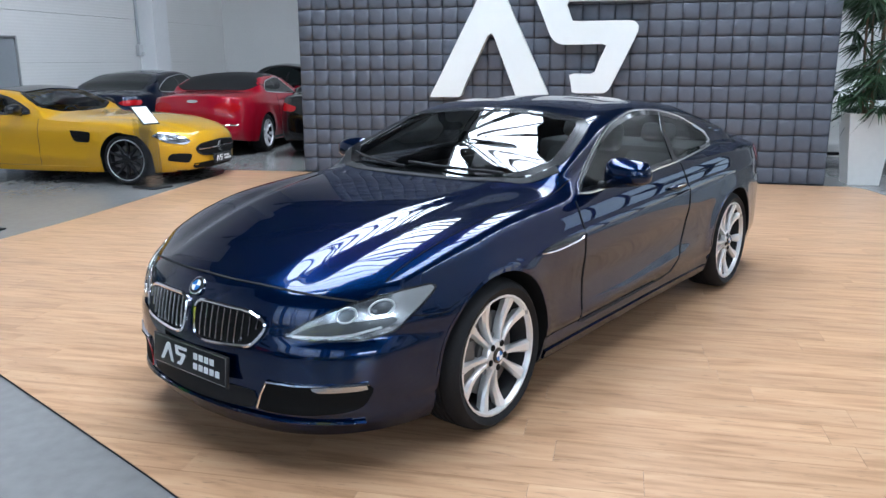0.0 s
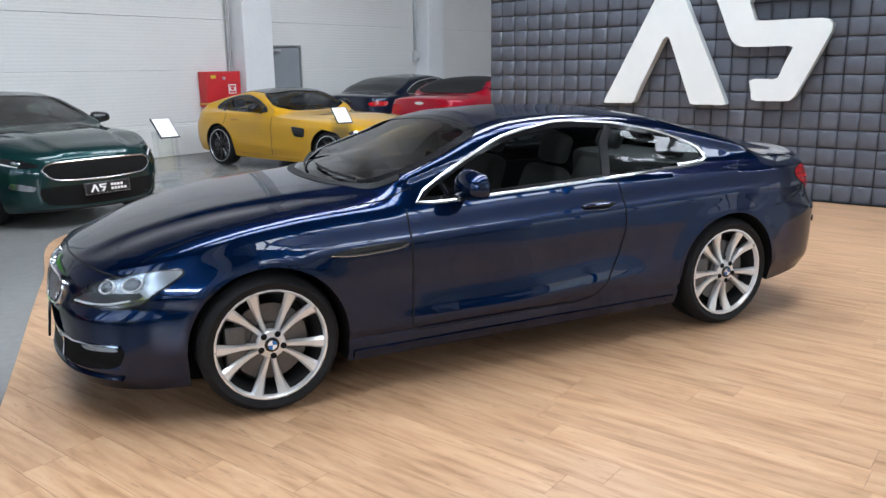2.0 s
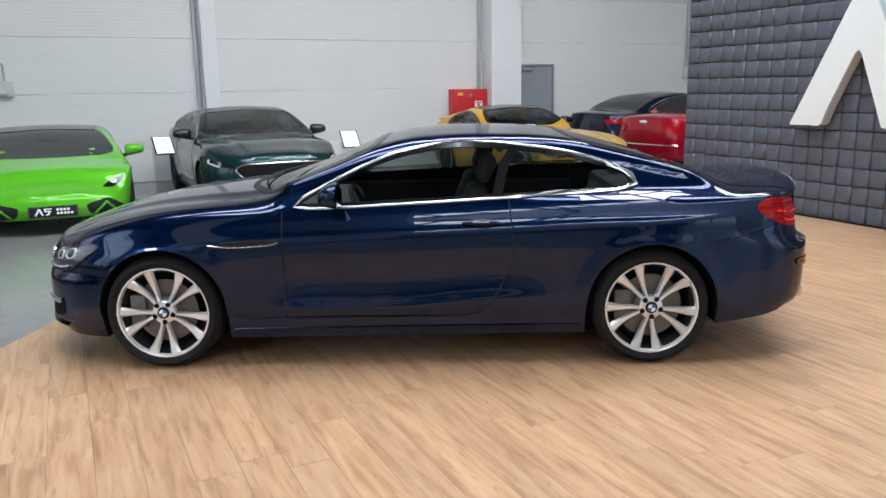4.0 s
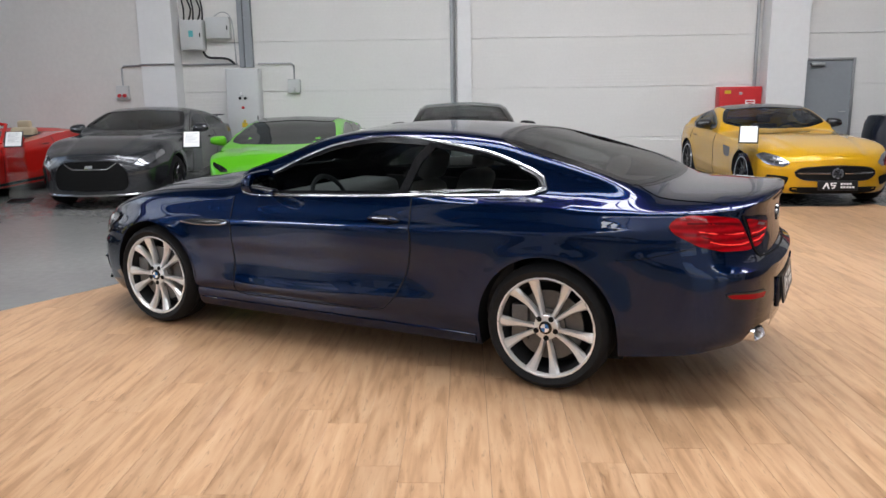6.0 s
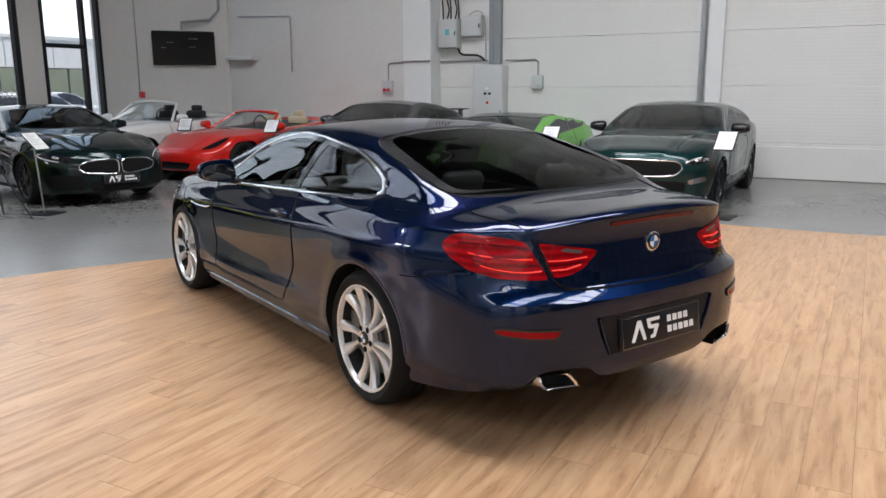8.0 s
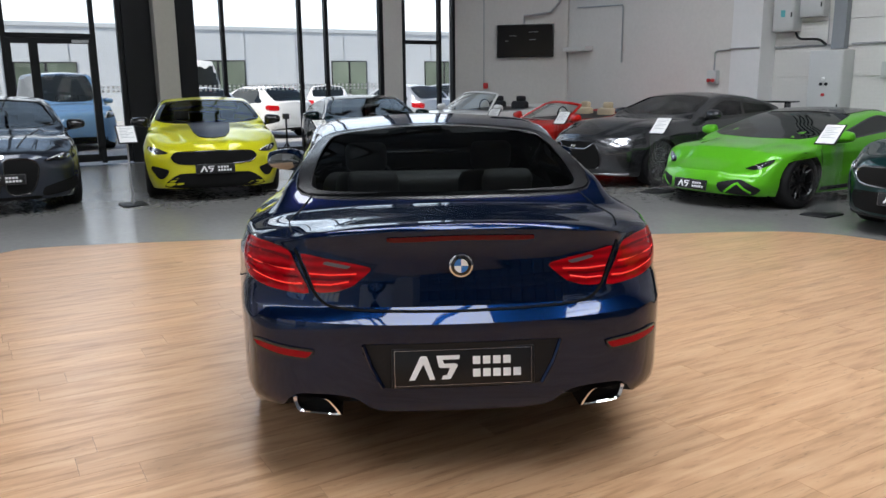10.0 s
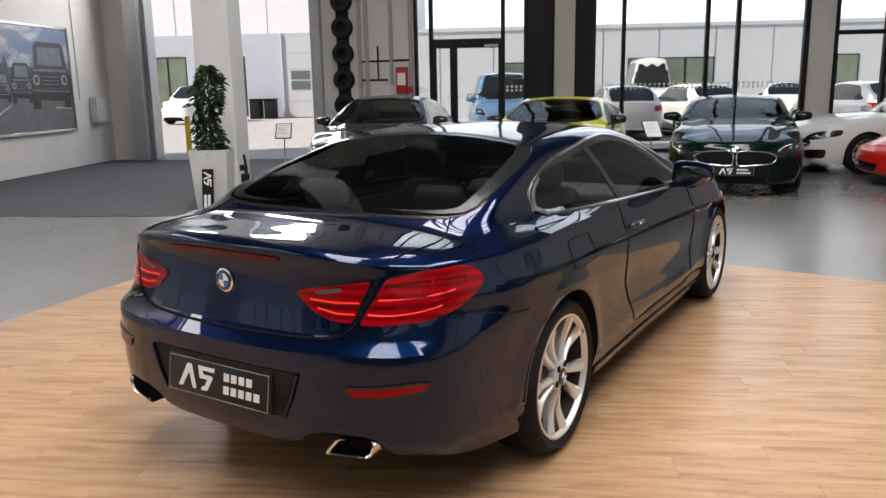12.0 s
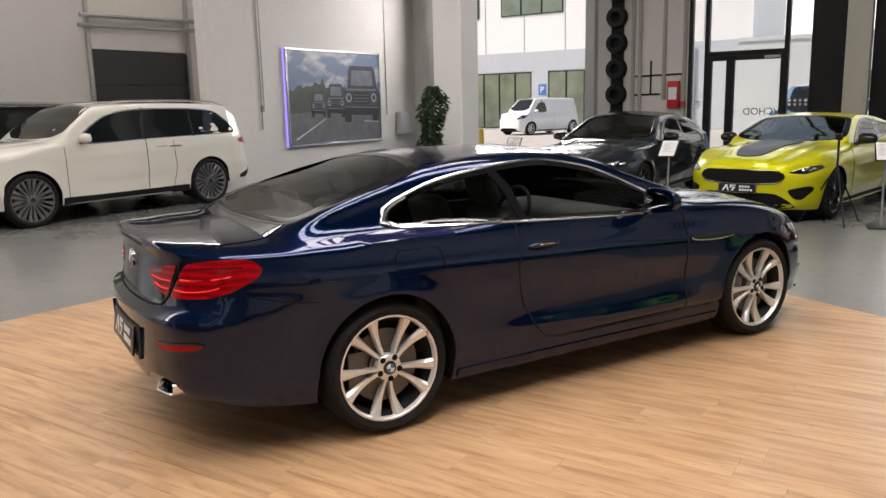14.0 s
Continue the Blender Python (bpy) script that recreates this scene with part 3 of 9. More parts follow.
    def floor_q(self, q, x):
        z = self.low(q)
        for a in self.axles:
            d = abs(x - a)
            if d < self.arch and abs(q) < 1.96:
                z = max(z, self.hub + math.sqrt(self.arch ** 2 - d * d))
        return z

    def side_y(self, x, z):
        return self.s["wheel_y"][0 if x > 0 else 1]

    def flank(self, x, z):
        """How far the flank stands off its plan line at a height: sill, door hollow, shoulder crease, tumblehome."""
        zc = self.crease(x)
        up = z - zc
        o = -self.inset(z - max(-0.08, min(0.10, (zc - 0.80) * smoothstep(z, 0.45, 0.70))))
        strong = smoothstep(x, 1.55, 1.0) * smoothstep(x, -2.05, -1.5)
        o += 0.007 * strong * math.exp(-(up / 0.035) ** 2) * (1 if up <= 0 else 0.4)
        flare = sum(math.exp(-((math.hypot(x - a, z - self.hub) - self.arch) / 0.075) ** 2) for a in self.axles)
        o += 0.011 * flare * smoothstep(z, 0.20, 0.40)
        # door hollow with a lower edge that climbs towards the rear wheel
        rise = 0.355 + 0.05 * smoothstep(x, 0.3, -0.7)
        door = smoothstep(x, 0.98, 0.55) * smoothstep(x, -0.95, -0.45)
        o += door * (0.012 * math.exp(-((z - rise) / 0.035) ** 2) - 0.010 * math.exp(-((z - rise - 0.17) / 0.09) ** 2))
        # lamp level of the front wing and of the rear wing
        o -= 0.022 * smoothstep(z, 0.60, 0.72) * smoothstep(x, 1.5, 1.9)
        o -= 0.020 * smoothstep(z, 0.70, 0.80) * smoothstep(x, -1.75, -2.1)
        return o

    def place(self, q, x, y, nx, ny, z):
        wf, wr, ws, wc = max(nx, 0) ** 2, max(-nx, 0) ** 2, ny * ny, (2 * nx * ny) ** 2
        o = ws * self.flank(x, z)
        o += wf * self.face(z) + wr * self.back(z) + wc * (self.face_corner(z) if nx > 0 else self.back_corner(z))
        return Vector((x + nx * o, max(0.0, y + ny * o), z))

    def crown(self, edge):
        """From the belt up and over to the middle line, at one x."""
        s = self.s
        x, ysh, zs = edge
        cab0, cab1 = s["cabin"]
        zt = self.top(x)
        if x < cab1:
            zt = max(zt, zs + 0.002)
        else:
            zt = max(zt, zs - 0.07 * smoothstep(x, cab1, cab1 + 0.3) + 0.002)
        h = zt - zs
        g = smoothstep(x, cab0, cab0 + 0.35) * (1 - smoothstep(x, cab1 - 0.14, cab1 + 0.05))
        yr = max(0.25 * ysh, ysh - 0.02 - max(h, 0.0) * s["lean"])
        zr = zs + h * s["rail"]
        n = s["glass_rows"] + s["roof_rows"]
        if ysh < 0.004:
            return [Vector((x, 0, zs + h * (k + 1) / n)) for k in range(n)]
        dome = [(ysh, zs), (ysh * 0.88, zs + h * 0.40), (ysh * 0.66, zs + h * 0.74), (ysh * 0.34, zs + h * 0.94), (0.0, zt)]
        cab = [(ysh, zs), (ysh + (yr - ysh) * 0.55, zs + (zr - zs) * 0.60), (yr, zr), (yr * 0.62, zr + (zt - zr) * 0.66), (0.0, zt)]
        ctrl = [(a[0] * g + b[0] * (1 - g), a[1] * g + b[1] * (1 - g)) for a, b in zip(cab, dome)]
        up = [(-p[0], p[1]) for p in ctrl[-2::-1]]
        cut = [p for p in rounded(ctrl + up[:2], 400, closed=False) if p[0] >= 0]
        fine = resample(cut, n + 1, closed=False)
        fine[0], fine[-1] = (ysh, zs), (0.0, zt)
        out = []
        bonnet = smoothstep(x, 0.62, 0.95) * smoothstep(x, 2.30, 2.02)
        c = 0.33 + (2.2 - x) * 0.15
        t = s.get("taper", 0.0) * smoothstep(x, -0.45, -1.20) * (1 - smoothstep(-x, 1.55, 1.98))
        for y, z in fine[1:]:
            z += bonnet * (0.009 * (1 - smoothstep(y, c - 0.02, c + 0.07)) - 0.005 * math.exp(-((y - c - 0.11) / 0.06) ** 2))
            out.append(Vector((x, y * (1 - t * smoothstep(z, zs - 0.004, zs + 0.055)), z)))
        return out


def wheel(parent, x, y, r, rim, side, spokes, m_rim, steer=0.0, twin=True, width=0.235, detail=True, bolts=False):
    """One wheel: barrel, tyre, spokes, brake disc and centre cap. side: 1 on the left."""
    seg = 48 if detail else 32
    w = width
    bm = bmesh.new()
    lathe(bm, [(rim + 0.004, 0.002), (rim - 0.005, 0.003), (rim - 0.010, -0.004), (rim - 0.014, -0.022)], seg)
    deep = len(bm.faces)
    lathe(bm, [(rim - 0.014, -0.022), (rim - 0.032, -0.06), (rim - 0.04, -w + 0.02), (rim, -w + 0.01)], seg)
    ring = lathe(bm, [(rim - 0.04, -w * 0.72), (0.03, -w * 0.72)], seg)
    cap(bm, ring[-1])
    # Inner barrel and back plate are black: shade behind the spokes as colour.
    for k, f in enumerate(bm.faces):
        f.material_index = 1 if k >= deep else 0
    root = part("wheel", bm, [m_rim, M_TRIM], parent)
    root.matrix_local = pose(x, y, r, 0, 0, (0 if side > 0 else 180) + steer)
    bm = bmesh.new()
    prof = [(rim - 0.004, -0.012), (rim + 0.012, 0.004), (rim + (r - rim) * 0.5, 0.013), (r - 0.028, 0.006), (r - 0.01, -0.012), (r - 0.002, -0.035)]
    for k in range(1, 5):
        a = -0.035 - (w - 0.07) * k / 5
        prof += [(r, a + 0.008), (r - 0.007, a + 0.006), (r - 0.007, a - 0.006), (r, a - 0.008)]
    prof += [(r - 0.002, -w + 0.035), (r - 0.012, -w + 0.012), (rim + 0.02, -w)]
    lathe(bm, prof, seg)
    part("tyre", bm, M_RUBBER, root)
    bm = bmesh.new()
    lathe(bm, [(rim * 0.70, -0.085), (rim * 0.70, -0.07), (rim * 0.35, -0.07), (rim * 0.35, -0.05), (0.02, -0.05)], 32)
    part("brake_disc", bm, M_DISC, root)
    bm = bmesh.new()
    box(bm, rim * 0.42, rim * 0.78, -0.10, -0.045, -0.10, 0.10, 0.012)
    part("brake_caliper", bm, M_DISC, root)
    bm = bmesh.new()
    lathe(bm, [(r + 0.06, -w - 0.02), (0.05, -w - 0.02)], 24)
    for v in bm.verts:
        v.co.z = max(v.co.z, -r * 0.6)
    part("wheel_liner", bm, M_UNDER, root)

    def spoke(bm, a0, a1, w0, w1):
        """A blade from the hub to the rim, narrowing and dished."""
        rows = []
        for k in range(7):
            f = k / 6
            rad = 0.045 + (rim - 0.008 - 0.045) * f
            ang = a0 + (a1 - a0) * f ** 1.3
            hw = w0 + (w1 - w0) * f ** 2.2
            y_out = -0.012 - 0.020 * math.sin(math.pi * min(1, f * 1.05)) * 0.9 + 0.004 * f
            c, s = math.cos(ang), math.sin(ang)
            t = Vector((-s, 0, c))
            p = Vector((c * rad, y_out, s * rad))
            rows.append([bm.verts.new(p - t * hw + Vector((0, -0.014, 0))), bm.verts.new(p - t * hw * 0.55), bm.verts.new(p + t * hw * 0.55),
                         bm.verts.new(p + t * hw + Vector((0, -0.014, 0))), bm.verts.new(p + t * hw * 0.8 + Vector((0, -0.04, 0))), bm.verts.new(p - t * hw * 0.8 + Vector((0, -0.04, 0)))])
        for a, b in zip(rows, rows[1:]):
            for j in range(6):
                bm.faces.new((a[j], a[(j + 1) % 6], b[(j + 1) % 6], b[j]))
        cap(bm, rows[-1])

    shared = None
    for k in range(spokes):
        a = 2 * math.pi * k / spokes + radians(58)
        if shared is None:
            bm = bmesh.new()
            if twin:
                spoke(bm, 0.19, 0.262 * 5 / spokes, 0.0120, 0.0330)
                spoke(bm, -0.19, -0.262 * 5 / spokes, 0.0120, 0.0330)
            else:
                spoke(bm, 0.0, 0.0, 0.024, 0.022)
            ob = part("spoke", bm, m_rim, root)
            shared = ob.data
        else:
            ob = new("spoke", shared)
            ob.parent = root
        ob.rotation_euler = (0, -a, 0)
    bm = bmesh.new()
    ring = lathe(bm, [(0.070, -0.045), (0.068, -0.018), (0.062, -0.012), (0.036, -0.009)], 32)
    for k in range(5):
        a = 2 * math.pi * (k + 0.5) / 5 - radians(58)
        lathe(bm, [(0.0125, -0.012), (0.0125, -0.0075), (0.0115, -0.0075)], 12, centre=(0.056 * math.cos(a), 0, 0.056 * math.sin(a)))
    hub = part("hub", bm, m_rim, root)
    # Black discs put the shade of the bolt pockets onto the hub.
    if bolts:
        for k in range(5):
            a = 2 * math.pi * (k + 0.5) / 5 - radians(58)
            bm = bmesh.new()
            cap(bm, lathe(bm, [(0.0155, -0.009), (0.0150, -0.0065), (0.006, -0.0062)], 12, centre=(0.056 * math.cos(a), 0, 0.056 * math.sin(a)))[-1])
            part("wheel_bolt", bm, M_UNDER, hub)
    bm = bmesh.new()
    ring = lathe(bm, [(0.036, -0.01), (0.034, -0.003), (0.02, 0.0)], 24)
    cap(bm, ring[-1])
    part("centre_cap", bm, M_BLACK, root)
    return root


# ---------------------------------------------------------------- the hall
def setting(name, bm, material, label, category="", smooth=False):
    ob = part(name, bm, material, None, label, smooth=smooth)
    return tagged(ob, label, category or name.split("_")[0], "", "structure")


def slab(name, rows, material, label, category="", bevel=0.0):
    return setting(name, boxes(*rows, bevel=bevel), material, label, category)


slab("floor", [(-12.7, EAST, -16.0, NORTH, -0.3, -0.014)], M_CONC, "polished grey concrete showroom floor", "floor")

# oak platform: planks run along x inside a curved outline
DECK = rounded([(-3.95, -2.35), (-3.2, -0.25), (-2.42, 1.05), (-1.2, 3.2), (-0.16, 4.82), (2.4, 4.86), (5.4, 4.95), (5.9, 4.9), (5.92, 1.0), (5.9, -3.0), (5.6, -3.72), (3.0, -3.84), (0.6, -3.72), (-1.6, -3.18), (-3.1, -2.6)], 160, 0.42)


def clip_band(poly, y0, y1):
    """The part of a polygon between two lines of constant y."""
    for lim, sign in ((y0, 1), (y1, -1)):
        out = []
        for a, b in zip(poly, poly[1:] + poly[:1]):
            da, db = (a[1] - lim) * sign, (b[1] - lim) * sign
            if da >= 0:
                out.append(a)
            if da * db < 0:
                f = da / (da - db)
                out.append((a[0] + (b[0] - a[0]) * f, a[1] + (b[1] - a[1]) * f))
        poly = out
        if len(poly) < 3:
            return []
    return poly


def swap(poly):
    return [(b, a) for a, b in poly]


# north wall: sandwich panels with seams, a plinth and columns
wall = bmesh.new()
zs = [0.0, 0.60, 1.58, 2.53, 3.48, 4.43, 5.38, HIGH]
xs = [-5.45, 0.44, 6.5, 12.4, EAST]
for x0, x1 in zip(xs, xs[1:]):
    for z0, z1 in zip(zs, zs[1:]):
        box(wall, x0 + 0.004, x1 - 0.004, NORTH, NORTH + 0.2, z0 + 0.003, z1 - 0.003, 0.006, 1)
box(wall, -5.45, EAST, NORTH + 0.03, NORTH + 0.25, 0, HIGH)
setting("wall_north", wall, M_RIBBED, "white sandwich-panel hall wall with fine horizontal seams", "wall")
slab("wall_plinth_north", [(-5.1, 6.1, NORTH - 0.06, NORTH - 0.002, 0.0, 0.55), (7.95, 12.0, NORTH - 0.06, NORTH - 0.002, 0, 0.55)], M_WALL, "white plinth along the foot of the wall", "plinth", 0.008)
for k, (x0, x1) in enumerate(((-5.77, -5.11), (0.31, 0.58), (6.15, 6.88), (11.9, 12.5))):
    deep = 0.12 if k == 1 else 0.42
    slab("column_%d" % (k + 1), [(x0, x1, NORTH - deep, NORTH - 0.003, 0, HIGH)], M_COL, "white painted structural column at the wall", "column", 0.01)
slab("wall_northwest", [(-10.65, -5.775, 9.95, 10.2, 0, HIGH)], M_PLASTER, "plain white plastered wall behind sports cars", "wall")
diagonal = bmesh.new()
prism(diagonal, [(-12.7, 8.0), (-10.65, 9.9), (-10.65, 10.2), (-13.0, 8.2), (-13.0, 8.0)], HIGH, lambda u, v, d: Vector((u, v, d)))
setting("wall_diagonal", diagonal, M_PLASTER, "plain white corner wall behind a screen", "wall")
slab("wall_south", [(-12.9, -5.76, SOUTH - 0.25, SOUTH, 0, HIGH)], M_PLASTER, "white plastered side wall", "wall")
slab("wall_return", [(-8.6, -8.4, -12.5, SOUTH - 0.25, 0, HIGH)], M_PLASTER, "white plastered return wall", "wall")
slab("wall_recess", [(-12.9, -7.9, -12.75, -12.5, 0, HIGH), (-5.35, 0.5, -12.75, -12.5, 0, HIGH), (0.5, 5.0, -12.75, -12.5, 3.9, HIGH), (5.0, 6.5, -12.75, -12.5, 0, HIGH), (6.5, 11.0, -12.75, -12.5, 3.9, HIGH), (11.0, EAST, -12.75, -12.5, 0, HIGH), (-7.9, -5.35, -12.75, -12.5, 3.6, HIGH)], M_PLASTER, "white plastered wall with a garage door opening", "wall")
slab("wall_east", [(EAST, EAST + 0.2, -12.75, NORTH + 0.2, 0, HIGH)], M_WALL, "white end wall of the hall", "wall")
ceiling = bmesh.new()
# Unseen slab over the skylight lamps, added to keep the sun out.
box(ceiling, -13.0, EAST + 0.2, -12.75, 11.8, HIGH + 0.4, HIGH + 0.5)
edges = sorted({-12.75, 11.8} | {v for s in SKYLIGHTS for v in s[2:4]})
for y0, y1 in zip(edges, edges[1:]):
    light = [s for s in SKYLIGHTS if s[2] <= y0 and s[3] >= y1]
    if not light:
        box(ceiling, -13.0, EAST + 0.2, y0, y1, HIGH, HIGH + 0.2)
        continue
    a, b = light[0][:2]
    box(ceiling, -13.0, a, y0, y1, HIGH, HIGH + 0.2)
    box(ceiling, b, EAST + 0.2, y0, y1, HIGH, HIGH + 0.2)
    x = a
    while x < b:
        box(ceiling, x, x + 0.10, y0, y1, HIGH - 0.05, HIGH + 0.15)
        x += 1.15
for k in range(5):
    x = -9.5 + k * 5.9
    for z in (HIGH - 0.9, HIGH - 0.1):
        box(ceiling, x - 0.06, x + 0.06, -12.5, NORTH, z, z + 0.1)
    for j in range(16):
        a, b = -12.2 + j * 1.4, -11.5 + j * 1.4
        tube(ceiling, [(x, a, HIGH - 0.85), (x, b, HIGH - 0.05)], 0.035, 6)
        tube(ceiling, [(x, b, HIGH - 0.05), (x, b + 0.7, HIGH - 0.85)], 0.035, 6)
setting("ceiling", ceiling, M_CEIL, "grey sheet roof with steel trusses and skylight bands", "ceiling")

# west front: piers between glazed bays
slab("wall_west", [(WEST - 0.3, WEST, SOUTH, -8.5, 0, HIGH), (WEST - 0.3, WEST, -4.6, -2.35, 0, HIGH),
                   (WEST - 0.3, WEST, -8.5, -4.6, 4.6, HIGH), (WEST - 0.3, WEST, -2.35, 8.0, 8.2, HIGH), (WEST - 0.3, WEST, 6.0, 6.5, 0, 8.2)], M_PLASTER, "white plastered pier wall between glazed bays", "wall")
slab("column_5", [(WEST + 0.05, WEST + 0.45, 0.70, 1.12, 0, HIGH)], plain("beige_column_paint", (0.52, 0.50, 0.45), 0.6, grain=0.05, scale=14), "beige painted column between dark frames", "column", 0.008)
slab("column_6", [(-6.75, -6.22, -4.65, -4.12, 0, HIGH)], M_COL, "white free-standing column beside a potted plant", "column", 0.012)


def window(name, y0, y1, posts, bars, label):
    """A glazed bay of the west wall with black posts and bars."""
    frame_bm = bmesh.new()
    for y, w in posts:
        box(frame_bm, WEST - 0.12, WEST + 0.02, y - w / 2, y + w / 2, 0.02, 8.2, 0.004, 1)
    for z, a, b in bars:
        box(frame_bm, WEST - 0.115, WEST + 0.015, a, b, z - 0.045, z + 0.045, 0.004, 1)
    ob = setting(name, frame_bm, M_BLACKF, label, "window")
    glass = bmesh.new()
    box(glass, WEST - 0.06, WEST - 0.045, y0, y1, 0.05, 8.18)
    g = part("pane", glass, M_CLEAR, ob, smooth=False)
    g.visible_shadow = False
    return ob


window("window_1", -2.35, 0.15, ((-2.31, 0.08), (-1.97, 0.09), (-0.40, 0.09), (0.10, 0.10)), ((2.52, -2.0, -0.38), (0.1, -2.3, 0.15)), "black-framed glazed entrance bay")
window("window_2", 1.12, 6.0, ((1.36, 0.46), (2.18, 0.08), (3.92, 0.08), (4.55, 0.08), (5.94, 0.10)), ((0.1, 1.2, 6.0),), "tall black-framed showroom window")
window("window_3", 6.5, 8.0, ((6.54, 0.08), (7.55, 0.08), (7.95, 0.08)), ((2.52, 6.5, 7.55), (0.1, 6.5, 8.0)), "narrow black-framed glazed door bay")
slab("pier_black", [(WEST - 0.1, WEST + 0.1, 0.15, 0.70, 0, HIGH)], M_BLACKF, "black clad pier beside the entrance", "pier", 0.006)

# outside
for k, (x0, x1) in enumerate(((0.5, 5.0), (6.5, 11.0))):
    n = 5
    bars = [(x0 + (x1 - x0) * j / n - 0.04, x0 + (x1 - x0) * j / n + 0.04, -12.66, -12.58, 0.02, 3.9) for j in range(n + 1)]
    bars += [(x0, x1, -12.655, -12.585, z, z + 0.08) for z in (0.02, 1.0, 2.0, 3.0, 3.82)]
    slab("window_%d" % (4 + k), bars, M_BLACKF, "glazed sectional gate to the sunny side", "window")
slab("ground", [(-220, WEST - 0.02, -200, 200, -0.12, -0.03), (WEST - 0.02, 200, -200, -12.78, -0.12, -0.03)], M_ASPH, "pale sunlit asphalt yard outside", "ground")

slab("backdrop", [(-120.2, -120.0, -150, 150, -5, 70)], glow("bright_sky", (0.92, 0.97, 1.0), 0.52), "bright hazy sky beyond the yard", "sky")

# padded feature wall
X0 = 6.0
feature = slab("wall_feature", [(X0, X0 + 0.3, -3.27, 3.88, 0, 4.4)], M_SEAM, "dark backing of the padded feature wall", "wall")
under = bmesh.new()
prism(under, DECK, 0.008, lambda u, v, d: Vector((u, v, -0.0135 + d)))
platform = setting("floor_platform", under, M_SEAM, "oak plank floor area with a curved edge", "floor")


# ---------------------------------------------------------------- cars
SECTION = [(0.10, 0.10), (0.18, 0.062), (0.30, 0.028), (0.45, 0.008), (0.60, 0.0), (0.72, 0.004), (0.80, 0.016), (0.88, 0.036), (0.96, 0.068), (1.1, 0.12), (1.4, 0.18)]


def make_spec(nose, tail, W, H, axles, r, hood0, hood1, cowl, ws_top, peak, roof_end, rw_base, deck, tail_z, belt=0.93, **more):
    hm = (nose + cowl) / 2
    s = dict(
        top=[(tail, tail_z * 0.60), (tail + 0.02, tail_z * 0.80), (tail + 0.06, tail_z * 0.97), (tail + 0.12, tail_z), ((tail + rw_base) / 2, (deck + tail_z) / 2 + 0.006), (rw_base, deck),
             ((rw_base + roof_end) / 2, deck + (H - 0.05 - deck) * 0.58), (roof_end, H - 0.05), (peak, H), (ws_top, H - 0.045), ((ws_top + cowl) / 2, hood1 + (H - 0.045 - hood1) * 0.54),
             (cowl, hood1), (hm, hood0 + (hood1 - hood0) * 0.72), (nose - 0.35, hood0 + (hood1 - hood0) * 0.25), (nose - 0.12, hood0), (nose - 0.04, hood0 - 0.07), (nose, hood0 - 0.22)],
        belt=[(tail, tail_z * 0.55), (tail + 0.05, tail_z * 0.84), (tail + 0.2, tail_z - 0.055), (rw_base, deck - 0.06), (0, belt), (cowl, hood1 - 0.07), (hm, hood0 + (hood1 - hood0) * 0.72 - 0.06),
              (nose - 0.35, hood0 - 0.02), (nose - 0.1, hood0 - 0.09), (nose, hood0 - 0.25)],
        half=[(nose, W * 0.52), (nose - 0.05, W * 0.71), (nose - 0.14, W * 0.835), (nose - 0.30, W * 0.925), (nose - 0.5, W * 0.97), (axles[0], W * 0.99), (0, W * 0.97), (axles[1], W), (tail + 0.4, W * 0.95),
              (tail + 0.2, W * 0.88), (tail + 0.06, W * 0.75), (tail, W * 0.55)],
        low=[(nose, 0.34), (nose - 0.06, 0.22), (nose - 0.3, 0.17), (0, 0.16), (tail + 0.5, 0.2), (tail + 0.1, 0.28), (tail, 0.42)],
        section=SECTION, axles=axles, arch=r + 0.035, hub=r, r=r, W=W, H=H, cabin=(rw_base - 0.1, cowl), step=0.05, rows=16, glass_rows=10, roof_rows=12,
        cowl=cowl, ws_top=ws_top, peak=peak, roof_end=roof_end, rw_base=rw_base, deck=deck)
    s.update(more)
    return s


def mirror_loop(loop):
    return [(-u, v) for u, v in loop][::-1]


def plate(parent, shell, z, side, w=0.52, h=0.13, out=0.02):
    """A black plate with the house mark as plain shapes and bars."""
    p, _ = shell.hit(0.0, z, side)
    way = 1 if side == "front" else -1
    bm = bmesh.new()
    box(bm, -0.012, 0.0, -w / 2, w / 2, -h / 2, h / 2, 0.006, 2)
    ob = part("plate", bm, M_PLATE, parent, "black dealer plate with white marks")
    ob.matrix_local = pose(p.x + way * out, 0, z, 0, -6 if way > 0 else -8, 0 if way > 0 else 180)

    def put(u, v, d):
        return Vector((0.001 + d, (u - 0.5) * w, (v - 0.5) * h))

    def mark(outline):
        part("plate_mark", prism(bmesh.new(), outline, 0.0015, put), M_WHITE, ob, smooth=False)
    for sh, gap in ((A_MARK, 0.0), (S_MARK, 0.035)):
        mark([(0.12 + a * 0.32 + gap, 0.20 + b * 0.60) for a, b in sh])
    for count, v0 in ((4, 0.56), (5, 0.24)):
        for k in range(count):
            u0, u1, v1 = 0.565 + k * 0.071, 0.565 + k * 0.071 + 0.052, v0 + 0.20
            mark([(u0, v0), (u1, v0), (u1, v1), (u0, v1)])
    edge = bmesh.new()
    for a in ((0.02, 0.98, 0.05, 0.065), (0.02, 0.98, 0.935, 0.95), (0.02, 0.024, 0.065, 0.935), (0.976, 0.98, 0.065, 0.935)):
        prism(edge, [(a[0], a[2]), (a[1], a[2]), (a[1], a[3]), (a[0], a[3])], 0.001, put)
    part("plate_border", edge, M_SATIN, ob, smooth=False)
    return ob


